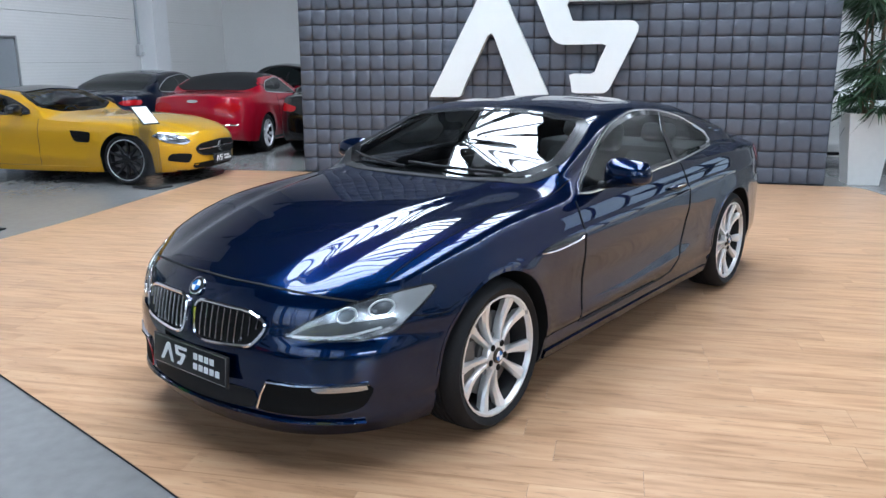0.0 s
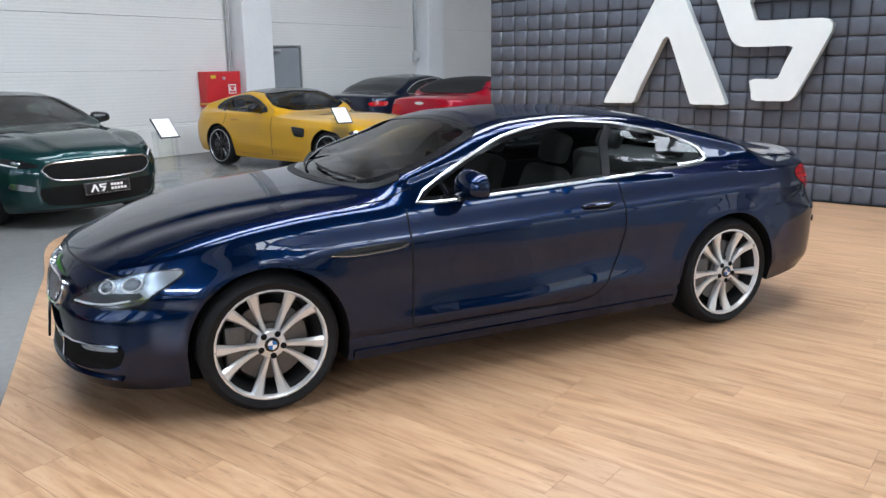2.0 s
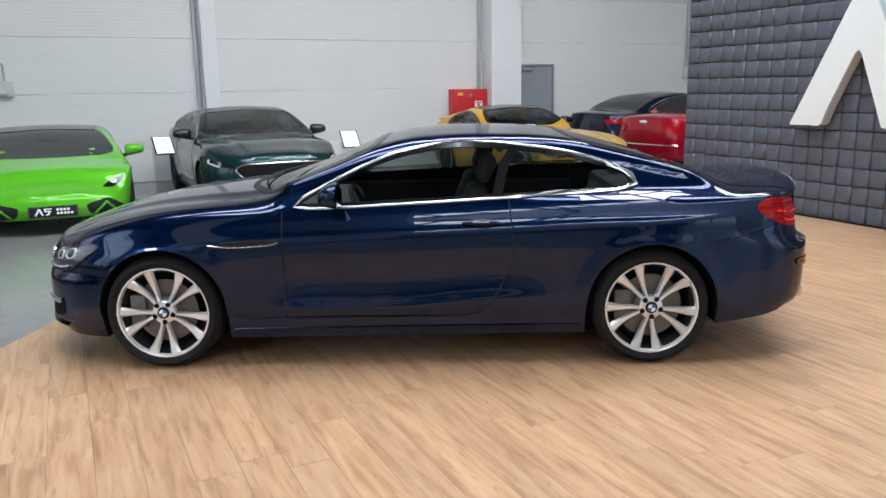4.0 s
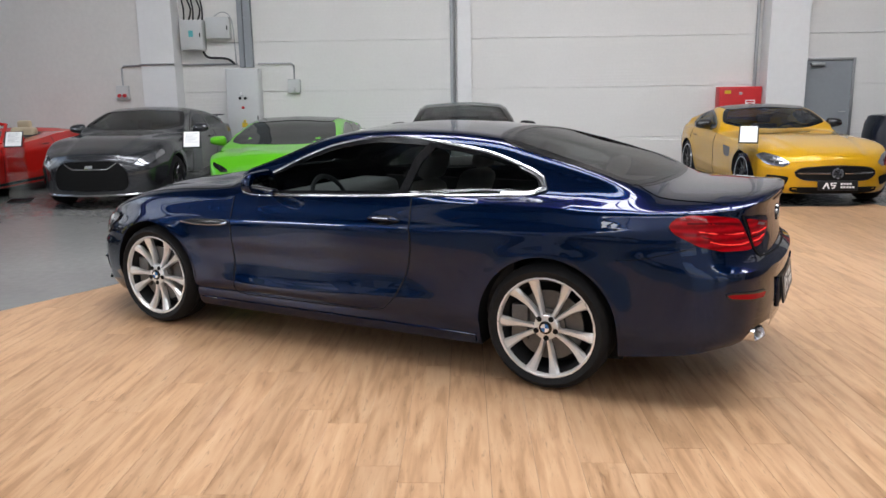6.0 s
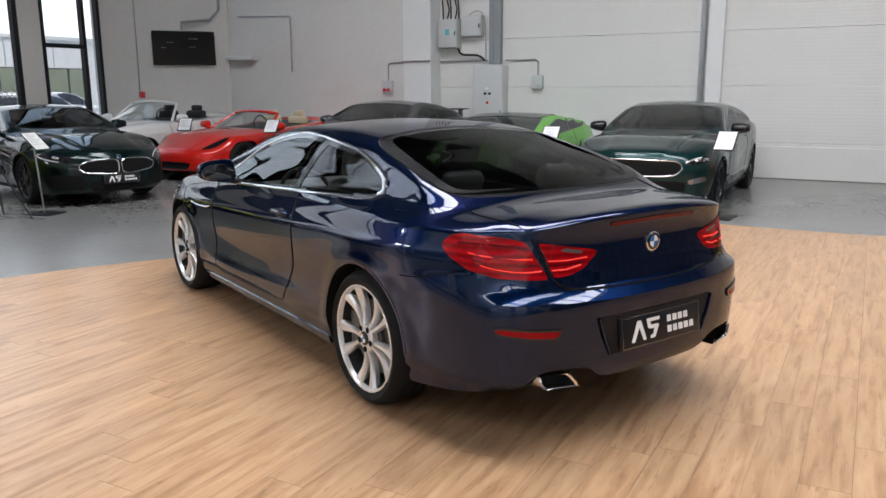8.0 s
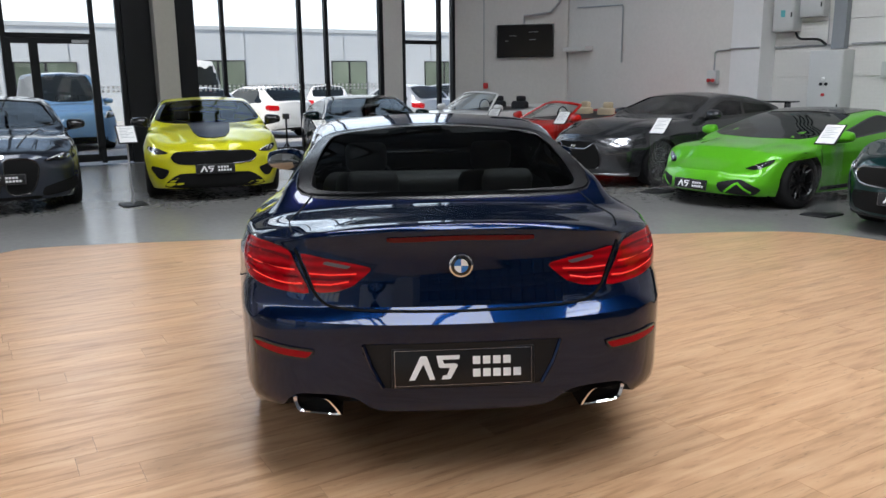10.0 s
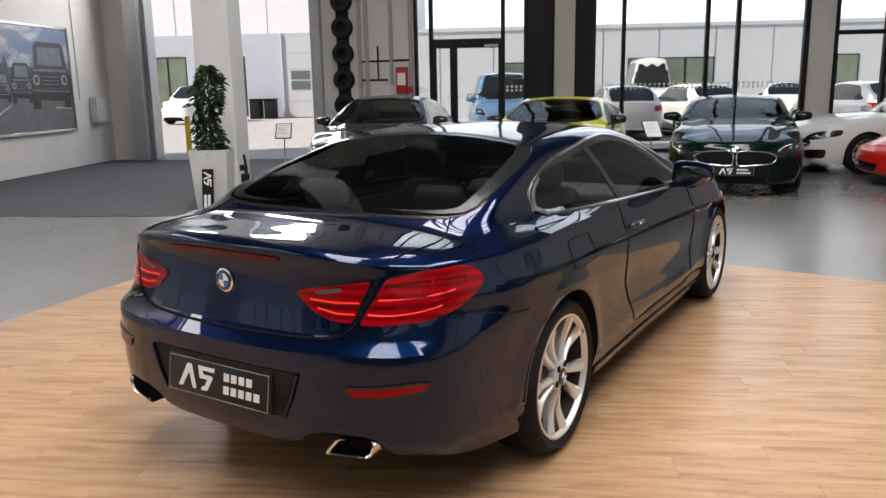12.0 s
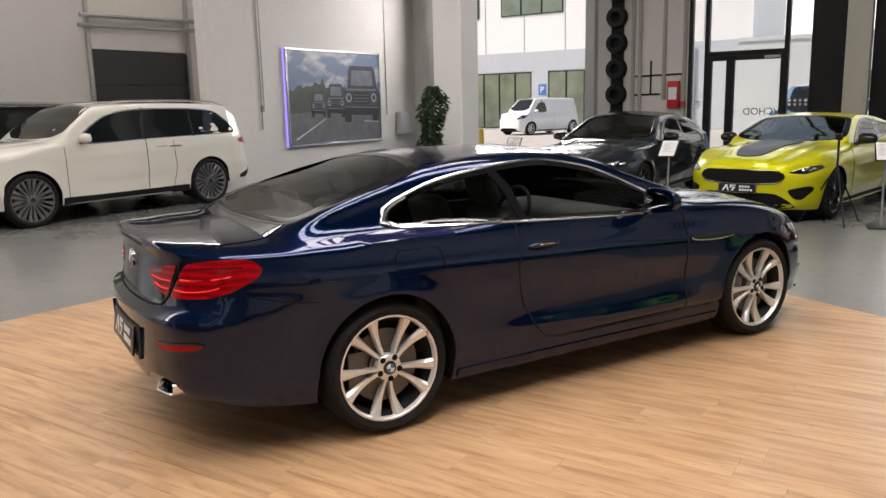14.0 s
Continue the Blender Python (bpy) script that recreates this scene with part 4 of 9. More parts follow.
# the house mark: a bar-less A and an angular S, in a unit box (u runs right, v up)
A_MARK = [(0.0, 0.0), (0.245, 0.97), (0.27, 1.0), (0.37, 1.0), (0.395, 0.97), (0.565, 0.0), (0.45, 0.0), (0.315, 0.66), (0.125, 0.0)]
S_MARK = [(0.49, 1.0), (1.0, 1.0), (0.985, 0.83), (0.62, 0.83), (0.66, 0.66), (0.90, 0.66), (0.955, 0.58), (0.80, 0.04), (0.76, 0.0), (0.60, 0.0), (0.63, 0.17), (0.71, 0.17), (0.78, 0.48), (0.59, 0.48), (0.535, 0.54)]


def mirrors(root, shell, x, z, m_body, size=1.0):
    for sgn in (1, -1):
        y, _ = shell.hit(x, z - 0.02, "left")
        y0 = y.y
        bm = bmesh.new()
        bmesh.ops.create_icosphere(bm, subdivisions=3, radius=1.0)
        for v in bm.verts:
            c = v.co
            c.y = math.copysign(abs(c.y) ** 0.55, c.y)
            c.z = math.copysign(abs(c.z) ** 0.55, c.z)
            c.z = c.z * (1 - 0.22 * c.y) * (1.0 - 0.25 * max(0.0, c.x)) + 0.10 * c.y
            c.x = max(c.x, -0.35)
            c.x = c.x * 0.078 * size
            c.y = c.y * 0.125 * size + 0.01 * c.x
            c.z = c.z * 0.082 * size * (1.05 if c.z > 0 else 0.75)
            v.co = Vector((x + 0.02 + c.x, sgn * (y0 + 0.135 * size + c.y), z + 0.05 + c.z))
        ob = part("wing_mirror", bm, m_body, root)
        bm = bmesh.new()
        tube(bm, [(x + 0.02, sgn * (y0 - 0.02), z - 0.015), (x + 0.02, sgn * (y0 + 0.05), z), (x + 0.02, sgn * (y0 + 0.10), z + 0.012)], [0.026, 0.022, 0.03], 10)
        part("mirror_foot", bm, M_BLACK, ob)
        bm = bmesh.new()
        ring = lathe(bm, [(1.0, 0.0), (0.9, -0.002)], 24, "x")
        cap(bm, ring[-1])
        for v in bm.verts:
            v.co = Vector((x - 0.017 * size + v.co.x, sgn * (y0 + 0.135 * size + v.co.y * 0.115 * size), z + 0.052 + v.co.z * 0.058 * size))
        part("mirror_glass", bm, M_MIRROR, ob)


def cabin(root, sh, s, m_body):
    """An open cockpit: dark well, seats, raked windscreen in a painted frame."""
    cowl, W, H = s["cowl"], s["W"], s["H"]
    end = s["open"]
    well = rounded([(cowl - 0.35, 0.0), (cowl - 0.42, 0.58 * W), (end + 0.35, 0.66 * W), (end, 0.45 * W), (end - 0.02, 0.0), (end, -0.45 * W), (end + 0.35, -0.66 * W), (cowl - 0.42, -0.58 * W)], 48, 0.3)
    part("cockpit", sh.drape(well, "top", 0.004), M_SEATDARK, root)
    m_seat = s.get("seat_m", M_SEATDARK)
    z = sh.top(end + 0.4)
    for sgn in (1, -1):
        bm = bmesh.new()
        box(bm, end + 0.22, end + 0.40, sgn * 0.36 - 0.22, sgn * 0.36 + 0.22, z - 0.25, z + 0.16, 0.06, 3)
        b = part("seat_back", bm, m_seat, root)
        bm = bmesh.new()
        box(bm, end + 0.22, end + 0.33, sgn * 0.36 - 0.12, sgn * 0.36 + 0.12, z + 0.14, z + 0.27, 0.04, 3)
        part("headrest", bm, m_seat, b)
    base = [(cowl - 0.02 - 0.30 * (k / 10) ** 2, k / 10 * 0.80 * W) for k in range(-10, 11)]
    head = [(s["ws_top"] + 0.10 - 0.10 * (k / 10) ** 2, k / 10 * 0.60 * W, H - 0.03 - 0.05 * (k / 10) ** 2) for k in range(-10, 11)]
    bm = bmesh.new()
    rows = []
    for (x, y), t in zip(base, head):
        p, nrm = sh.hit(x, y, "top")
        p = p + Vector((0, 0, 0.005))
        rows.append([bm.verts.new(p.lerp(Vector(t), f)) for f in (0, 0.25, 0.5, 0.75, 1.0)])
    for a, b in zip(rows, rows[1:]):
        for j in range(4):
            bm.faces.new((a[j], a[j + 1], b[j + 1], b[j]))
    rim = [r[0].co.copy() for r in rows], [r[-1].co.copy() for r in rows]
    w = part("windscreen", bm, M_SHADE, root)
    bm = bmesh.new()
    tube(bm, [rim[0][0], rim[1][0]] + [q for q in rim[1][1:-1]] + [rim[1][-1], rim[0][-1]], 0.026, 8)
    part("screen_frame", bm, s.get("frame_m", m_body), w)
    bm = bmesh.new()
    tube(bm, [(0.18 * 0 + cowl - 0.55, 0.36 + 0.17 * math.cos(a * math.pi / 8), sh.top(cowl - 0.5) + 0.06 + 0.16 * math.sin(a * math.pi / 8)) for a in range(17)], 0.013, 6)
    part("steering_wheel", bm, M_SEATDARK, root)


def fit_cabin(root, s):
    """Dark cabin seen through the glass: floor, dashboard, seats, parcel shelf and steering wheel."""
    W, H, cowl, end = s["W"], s["H"], s["cowl"], s["rw_base"]
    k = H / 1.37
    bm = bmesh.new()
    box(bm, end + 0.25, cowl - 0.05, -0.72 * W, 0.72 * W, 0.30, 0.36)
    part("cabin_floor", bm, M_UNDER, root, smooth=False)
    bm = bmesh.new()
    box(bm, cowl - 0.55, cowl - 0.16, -0.70 * W, 0.70 * W, 0.55, 0.90 * k, 0.06, 2)
    part("dashboard", bm, M_SEATDARK, root)
    bm = bmesh.new()
    box(bm, end + 0.12, end + 0.75, -0.60 * W, 0.60 * W, 0.50, 0.93 * k, 0.05, 2)
    part("parcel_shelf", bm, M_SEATDARK, root)
    for sgn in (1, -1):
        bm = bmesh.new()
        box(bm, cowl - 1.45, cowl - 0.95, sgn * 0.37 - 0.24, sgn * 0.37 + 0.24, 0.36, 0.52, 0.05, 2)
        ob = part("seat", bm, M_SEATDARK, root)
        bm = bmesh.new()
        box(bm, -0.07, 0.07, -0.23, 0.23, 0.0, 0.56 * k, 0.05, 2)
        back = part("backrest", bm, M_SEATDARK, ob)
        back.matrix_local = pose(cowl - 1.42, sgn * 0.37, 0.44, 0, -20, 0)
        bm = bmesh.new()
        box(bm, -0.045, 0.045, -0.12, 0.12, 0.58 * k, 0.74 * k, 0.04, 2)
        part("headrest", bm, M_SEATDARK, back)
    bm = bmesh.new()
    tube(bm, [(0, 0.18 * math.cos(a * math.pi / 10), 0.18 * math.sin(a * math.pi / 10)) for a in range(21)], 0.014, 6)
    part("steering_wheel", bm, M_SEATDARK, root).matrix_local = pose(cowl - 0.64, 0.37, 0.86 * k, 0, 22, 0)


def even(ob):
    """Takes the ripple out of a pane, its edge held."""
    bm = bmesh.new()
    bm.from_mesh(ob.data)
    inner = [v for v in bm.verts if not v.is_boundary]
    for _ in range(24):
        bmesh.ops.smooth_vert(bm, verts=inner, factor=0.5, use_axis_x=True, use_axis_y=True, use_axis_z=True)
    bm.to_mesh(ob.data)
    bm.free()


def car(label, m, s, m_body, category="car", group="display cars"):
    """A parked car: body, glass, lamps, grille, mirrors, wheels and plate, all laid on a lofted shell."""
    root = thing("car", label, category, m, group)
    sh = s.get("shell", Shell)(s)
    H, W, cowl = s["H"], s["W"], s["cowl"]
    b = sh.belt
    roofed = s.get("open") is None
    glass_m = s.get("glass", M_DARKGLASS)
    dlo = s.get("dlo") or [(cowl - 0.30, b(cowl - 0.3) + 0.02), (s["ws_top"] - 0.10, H - 0.135), (s["peak"], H - 0.095), (s["roof_end"] + 0.10, H - 0.15), (s["rw_base"] + 0.50, b(s["rw_base"] + 0.5) + 0.16), (s["rw_base"] + 0.38, b(s["rw_base"] + 0.4) + 0.04), (0.0, b(0) + 0.02)]
    loop = rounded(dlo, 56, 0.36)
    k = (cowl - s["ws_top"]) / 0.75
    shield = rounded([(cowl - 0.03, 0.0), (cowl - 0.07, -0.45 * W), (cowl - 0.19, -0.77 * W), (cowl - 0.26 * k, -0.80 * W), (cowl - 0.5 * k, -0.74 * W), (s["ws_top"] + 0.05, -0.67 * W), (s["ws_top"] + 0.015, -0.58 * W), (s["ws_top"], 0.0),
                      (s["ws_top"] + 0.015, 0.58 * W), (s["ws_top"] + 0.05, 0.67 * W), (cowl - 0.5 * k, 0.74 * W), (cowl - 0.26 * k, 0.80 * W), (cowl - 0.19, 0.77 * W), (cowl - 0.07, 0.45 * W)], 80, 0.30)
    back = rounded([(s["rw_base"] + 0.04, 0.0), (s["rw_base"] + 0.10, 0.55 * W), (s["rw_base"] + 0.22, 0.66 * W), (s["roof_end"] - 0.10, 0.54 * W), (s["roof_end"] - 0.06, 0.0), (s["roof_end"] - 0.10, -0.54 * W), (s["rw_base"] + 0.22, -0.66 * W), (s["rw_base"] + 0.10, -0.55 * W)], 64, 0.33)
    clear = s.get("see_through")
    shield, back = s.get("shield") or shield, s.get("back") or back
    if clear:
        glass_m = M_GLASS
        for side in ("left", "right"):
            sh.cut(loop, side)
        sh.cut(shield, "top")
        sh.cut(back, "top")
    body = part("body", sh.bm, [m_body, M_UNDER], root)
    if clear and s.get("cabin_kit"):
        fit_cabin(root, s)
    if s.get("roof_m"):
        ro = rounded([(s["ws_top"] + 0.0, 0.0), (s["ws_top"] + 0.03, 0.60 * W), (s["peak"], 0.66 * W), (s["roof_end"], 0.58 * W), (s["roof_end"] - 0.12, 0.0), (s["roof_end"], -0.58 * W), (s["peak"], -0.66 * W), (s["ws_top"] + 0.03, -0.60 * W)], 56, 0.3)
        part("roof", sh.drape(s.get("roof_loop") or ro, "top", 0.009, 0.012), s["roof_m"], root)
    if roofed:
        w1 = part("windscreen", sh.drape(shield, "top", 0.003, 0 if clear else 0.01), M_SHADE if clear else glass_m, root)
        w2 = part("rear_window", sh.drape(back, "top", 0.003, 0 if clear else 0.01), M_REARGLASS if clear else glass_m, root)
        if clear:
            even(w1)
            even(w2)
            for w, lp in ((w1, shield), (w2, back)):
                part("window_border", sh.ribbon([(u * 0.985 + 0.015 * sum(p[0] for p in lp) / len(lp), v * 0.955) for u, v in lp], "top", 0.075, 0.0015, True), M_FRIT, w)
        for side in ("left", "right"):
            w = part("side_window", sh.drape(loop, side, 0.003, 0 if clear else 0.01), glass_m, root)
            if clear:
                cu, cv = sum(p[0] for p in loop) / len(loop), sum(p[1] for p in loop) / len(loop)
                part("window_border", sh.ribbon([(cu + (u - cu) * 0.975, cv + (v - cv) * 0.91) for u, v in loop], side, 0.036, 0.004, True), M_BLACK, w)
            part("window_trim", sh.ribbon(loop, side, s.get("trim_w", 0.02), 0.006, True, crown=0.003), s.get("trim_m", M_BLACK), w)
            x = s.get("pillar", s["peak"] - 0.22)
            part("door_pillar", sh.ribbon([(x + 0.03, b(x) + 0.02), (x - 0.02, (b(x) + H) / 2), (x - 0.09, H - 0.11)], side, s.get("pillar_w", 0.06), 0.006), M_BLACK, w)
    for side in ("left", "right"):
        x0, x1 = cowl - 0.12, s.get("door_end", s["peak"] - 0.30)
        part("door_seam", sh.ribbon(s["door"] if s.get("door") else resample([(x0, b(x0) - 0.03), (x0 - 0.01, 0.5), (x0 - 0.02, 0.24), (x1 + 0.1, 0.25), (x1 - 0.02, 0.40), (x1 - 0.10, 0.7), (x1 - 0.06, b(x1) - 0.01)], 40, False), side, 0.007, 0.004), M_TRIM, root)
        part("sill", sh.ribbon(resample([(s["axles"][0] - sh.arch - 0.03, 0.215), (s["axles"][1] + sh.arch + 0.03, 0.225)], 16, False), side, 0.05, 0.008), s.get("sill_m", M_TRIM), root)
        hx = x1 + 0.18
        hx, hz = s.get("handle", (hx, b(hx) - 0.10))
        if s.get("bar_handle"):
            bm = bmesh.new()
            pts = [sh.hit(hx - 0.105 + 0.03 * k, hz, side) for k in range(8)]
            tube(bm, [p + n * (0.004 if k in (0, 7) else 0.026) for k, (p, n) in enumerate(pts)], [0.008] + [0.0125] * 6 + [0.008], 10)
            part("door_handle", bm, s["handle_m"], root)
            part("handle_strip", tube(bmesh.new(), [p + n * (0.006 if k in (1, 6) else 0.0385) - Vector((0, 0, 0.001)) for k, (p, n) in enumerate(pts) if 0 < k < 7], 0.0035, 6), M_CHROME, root)
        else:
            part("door_handle", sh.ribbon(resample([(hx - 0.10, hz), (hx + 0.10, hz)], 8, False), side, 0.024, 0.014, crown=0.014), s.get("handle_m", m_body), root)
        for lp in s.get("side_vents", ()):
            part("side_vent", sh.drape(lp, side, 0.002), M_BLACK, root)
    for name, loops, mat, off in (("grille", s.get("grilles", ()), M_UNDER, 0.006), ("intake", s.get("intakes", ()), M_UNDER, 0.005)):
        for lp in loops:
            cy = sum(p[0] for p in lp) / len(lp)
            for q in ([lp] if abs(cy) < 0.02 else [lp, mirror_loop(lp)]):
                r = rounded(q, 40, 0.30)
                g = part(name, sh.drape(r, "front", off), mat, root)
                if name == "grille":
                    part("grille_rim", sh.ribbon(r, "front", 0.018, 0.010, True, crown=0.004), s.get("rim_trim", M_BLACK), g)
    for lp in s.get("lamps", ()):
        for q in (lp, mirror_loop(lp)):
            r = rounded(q, 36, 0.30)
            g = part("headlamp", sh.drape(r, "front", 0.003), M_BLACK, root, "dark headlamp with bright projectors")
            cy, cz = sum(p[0] for p in q) / len(q), sum(p[1] for p in q) / len(q)
            for f in (-0.28, 0.12):
                c = [(cy + (q[0][0] - cy) * f + 0.028 * math.cos(a * math.pi / 8), cz + 0.022 * math.sin(a * math.pi / 8)) for a in range(16)]
                part("projector", sh.drape(c, "front", 0.006, 0, (1, 0.5), crown=0.012), M_REFLECTOR, g)
            low = r[: len(r) // 3]
            part("light_strip", sh.ribbon([(cy + (u - cy) * 0.86, cz + (v - cz) * 0.80) for u, v in low], "front", 0.012, 0.007), M_WHITE, g)
    for lp in s.get("tails", ()):
        for q in (lp, mirror_loop(lp)):
            part("tail_lamp", sh.drape(rounded(q, 32, 0.30), "rear", 0.006), M_REDLENS, root, "red tail lamp")
    for lp in s.get("stripes", ()):
        part("stripe", sh.drape(lp, "top", 0.010, 0.008, (1, 0.85, 0.7, 0.5, 0.25)), s["stripe_m"], root, "dark painted bonnet stripe")
    for name, view, lp, mat in s.get("patches", ()):
        both = view in ("front", "rear") and abs(sum(p[0] for p in lp)) > 0.05 or view in ("left", "rear_left", "front_left")
        for k in range(2 if both else 1):
            flank = view.endswith("left")
            q = lp if k == 0 or flank else mirror_loop(lp)
            part(name, sh.drape(rounded(q, 32, 0.22), view.replace("left", "right") if flank and k else view, 0.006), mat, root)
    for name, view, ln, wd, mat in s.get("lines", ()):
        for k in range(2 if view == "left" or (view in ("front", "top") and abs(sum(p[0 if view == "front" else 1] for p in ln)) > 0.05) else 1):
            q = ln if k == 0 or view == "left" else ([(-u, v) for u, v in ln] if view == "front" else [(u, -v) for u, v in ln])
            part(name, sh.ribbon(resample(q, 16, False), "right" if view == "left" and k else view, wd, 0.008, crown=0.004), mat, root)
    if s.get("open"):
        cabin(root, sh, s, m_body)
    if s.get("wing"):
        wx, wz, ww = s["wing"]
        bm = bmesh.new()
        box(bm, wx - 0.14, wx + 0.14, -ww, ww, wz, wz + 0.03, 0.012)
        w = part("rear_wing", bm, m_body, root)
        for sgn in (1, -1):
            bm = bmesh.new()
            box(bm, wx - 0.06, wx + 0.08, sgn * ww * 0.8 - 0.02, sgn * ww * 0.8 + 0.02, sh.top(wx) - 0.03, wz, 0.006)
            part("wing_strut", bm, m_body, w)
    if s.get("rails"):
        for sgn in (1, -1):
            bm = bmesh.new()
            pts = []
            for k in range(10):
                x = s["ws_top"] - 0.15 + (s["roof_end"] + 0.1 - s["ws_top"]) * k / 9
                p, nrm = sh.hit(x, sgn * W * 0.64, "top")
                pts.append(p + Vector((0, 0, 0.045 if 0 < k < 9 else 0.0)))
            tube(bm, pts, 0.016, 8)
            part("roof_rail", bm, M_SATIN, root)
    if "plate_z" in s:
        plate(root, sh, s["plate_z"], "front", out=s.get("plate_out", 0.03))
    mirrors(root, sh, cowl - 0.42, b(cowl - 0.4) + 0.03, s.get("mirror_m", m_body))
    for n, ax in enumerate(s["axles"]):
        for sgn in (1, -1):
            y = sh.side_y(ax, s["r"]) - 0.015
            hub = wheel(root, ax, sgn * y, s["r"], s["r"] - s.get("wall", 0.10), sgn, s.get("spokes", 5), s.get("wheel_m", M_DARKALLOY), twin=s.get("twin", True), detail=False, bolts=s.get("bolts", False))
            if s.get("rim_ring"):
                rr = s["r"] - s.get("wall", 0.10)
                part("rim_ring", tube(bmesh.new(), [((rr + 0.004) * math.cos(a * math.pi / 20), 0.005, (rr + 0.004) * math.sin(a * math.pi / 20)) for a in range(41)], 0.006, 6), M_ALLOY, hub)
    return root, sh


def coupe(**k):
    d = dict(nose=2.25, tail=-2.25, W=0.94, H=1.36, axles=(1.36, -1.36), r=0.34, hood0=0.78, hood1=1.0, cowl=0.75, ws_top=0.02, peak=-0.35, roof_end=-0.85, rw_base=-1.65, deck=1.08, tail_z=1.05, belt=0.95)
    d.update(k)
    return drawn(make_spec(**d), d)


def drawn(s, d):
    """Turns a coupe's curves into those of a body drawn from its plan."""
    N, T, W, h0, tz, (a0, a1) = d["nose"], d["tail"], d["W"], d["hood0"], d["tail_z"], d["axles"]
    sill = d.get("sill", 0.16) - 0.16
    fore = ((0, 0), (0.010, 0.18), (0.034, 0.34), (0.072, 0.488), (0.127, 0.615), (0.202, 0.727), (0.302, 0.82), (0.412, 0.883), (0.562, 0.93), (0.70, 0.955))
    aft = ((0.60, 0.975), (0.467, 0.955), (0.327, 0.922), (0.217, 0.865), (0.122, 0.765), (0.062, 0.626), (0.025, 0.446), (0.005, 0.212), (0, 0))
    s["plan"] = [(N - x, y * W) for x, y in fore] + [(a0, 0.972 * W), (0.6, 0.972 * W), (-0.2, 0.974 * W), (a1 + 0.4, 0.99 * W), (a1, W)] + [(T + x, y * W) for x, y in aft]
    s["top"] = [p for p in s["top"] if T + 0.08 < p[0] < N - 0.2] + [(T + 0.075, tz - 0.012), (N - 0.16, h0 - 0.005), (N - 0.10, h0 - 0.028), (N - 0.072, h0 - 0.045)]
    s["belt"] = [p for p in s["belt"] if -1.9 < p[0] < 1.8] + [(-3.0, tz - 0.028), (-2.5, tz - 0.040), (-2.1, tz - 0.055), (1.9, h0 - 0.045), (2.2, h0 - 0.066), (2.5, h0 - 0.066), (3.0, h0 - 0.048)]
    for n, a in enumerate((a0, a1)):
        crest = 2 * d["r"] + d.get("over", 0.095)
        s["belt"] = [p for p in s["belt"] if abs(p[0] - a) > 0.25 or p[1] > crest] + [(a + dx, max(crest, curve(s["belt"])(a + dx))) for dx in (-0.12, 0.12)]
    s["low"] = [(q, z + sill) for q, z in ((-3, 0.33), (-2.4, 0.30), (-1.9, 0.24), (0, 0.165), (1.8, 0.17), (2.3, 0.185), (3, 0.19))]
    s["swage"] = [(q, z + sill) for q, z in ((-3, 0.62), (-1.95, 0.62), (0, 0.52), (1.9, 0.50), (3, 0.42))]
    s["crease"] = [(-3.0, tz - 0.09), (-1.95, tz - 0.14), (0.0, d["belt"] - 0.145), (1.3, d["belt"] - 0.19), (1.9, h0 - 0.13), (3.0, h0 - 0.11)]
    s["face"] = [(0.17 + sill, -0.07), (0.21 + sill, -0.02), (0.26 + sill, 0.0), (max(0.30, h0 - 0.30), 0.004), (max(0.34, h0 - 0.17), -0.008), (h0 - 0.09, -0.034), (h0 - 0.045, -0.070)]
    s["face_corner"] = [(0.17, -0.01), (0.26 + sill, 0.0), (max(0.30, h0 - 0.25), 0.0), (h0 - 0.06, -0.035)]
    s["rear_face"] = [(0.26 + sill, -0.10), (0.33 + sill, -0.03), (0.42 + sill, 0.0), (0.60, 0.0), (tz - 0.24, -0.012), (tz - 0.12, -0.042), (tz - 0.03, -0.066)]
    s["rear_corner"] = [(0.26 + sill, -0.02), (0.5, 0.0), (tz - 0.06, -0.03)]
    s.update(shell=CoupeShell, bands=(9, 5, 5), wheel_y=(0.968 * W, 0.996 * W), lean=s.get("lean", 0.50), rail=s.get("rail", 0.87))
    return s


LAMP = [(0.52, 0.62), (0.62, 0.70), (0.80, 0.74), (0.88, 0.72), (0.86, 0.66), (0.72, 0.61)]
MOUTH = [(-0.62, 0.58), (0.0, 0.63), (0.62, 0.58), (0.66, 0.52), (0.55, 0.46), (0.0, 0.45), (-0.55, 0.46), (-0.66, 0.52)]
LOWMOUTH = [(-0.60, 0.34), (0.0, 0.36), (0.60, 0.34), (0.52, 0.24), (0.0, 0.22), (-0.52, 0.24)]


def heading(x, y, deg):
    return pose(x, y, -0.014, 0, 0, deg)


Y_GT = paint("amber_yellow_paint", (0.62, 0.33, 0.012), 0.15, 0.35, 0.12)
P_DGREEN = paint("dark_green_paint", (0.008, 0.035, 0.035), 0.5, 0.32)
P_LIME = paint("bright_green_paint", (0.10, 0.42, 0.015), 0.1, 0.35, 0.1)
P_GREY = paint("dark_grey_metallic", (0.075, 0.078, 0.085), 0.7, 0.26)
P_RED = paint("red_paint", (0.62, 0.018, 0.012), 0.1, 0.35, 0.1)
P_CHERRY = paint("dark_red_paint", (0.34, 0.005, 0.02), 0.25, 0.35, 0.1)
P_WHITE = paint("white_paint", (0.78, 0.78, 0.76), 0.0, 0.4, 0.03)
P_CREAM = paint("pearl_white_paint", (0.74, 0.71, 0.64), 0.0, 0.4, 0.03)
P_BGREEN = paint("black_green_paint", (0.004, 0.014, 0.014), 0.5, 0.3)
P_LEMON = paint("acid_yellow_paint", (0.62, 0.60, 0.015), 0.1, 0.35, 0.1)
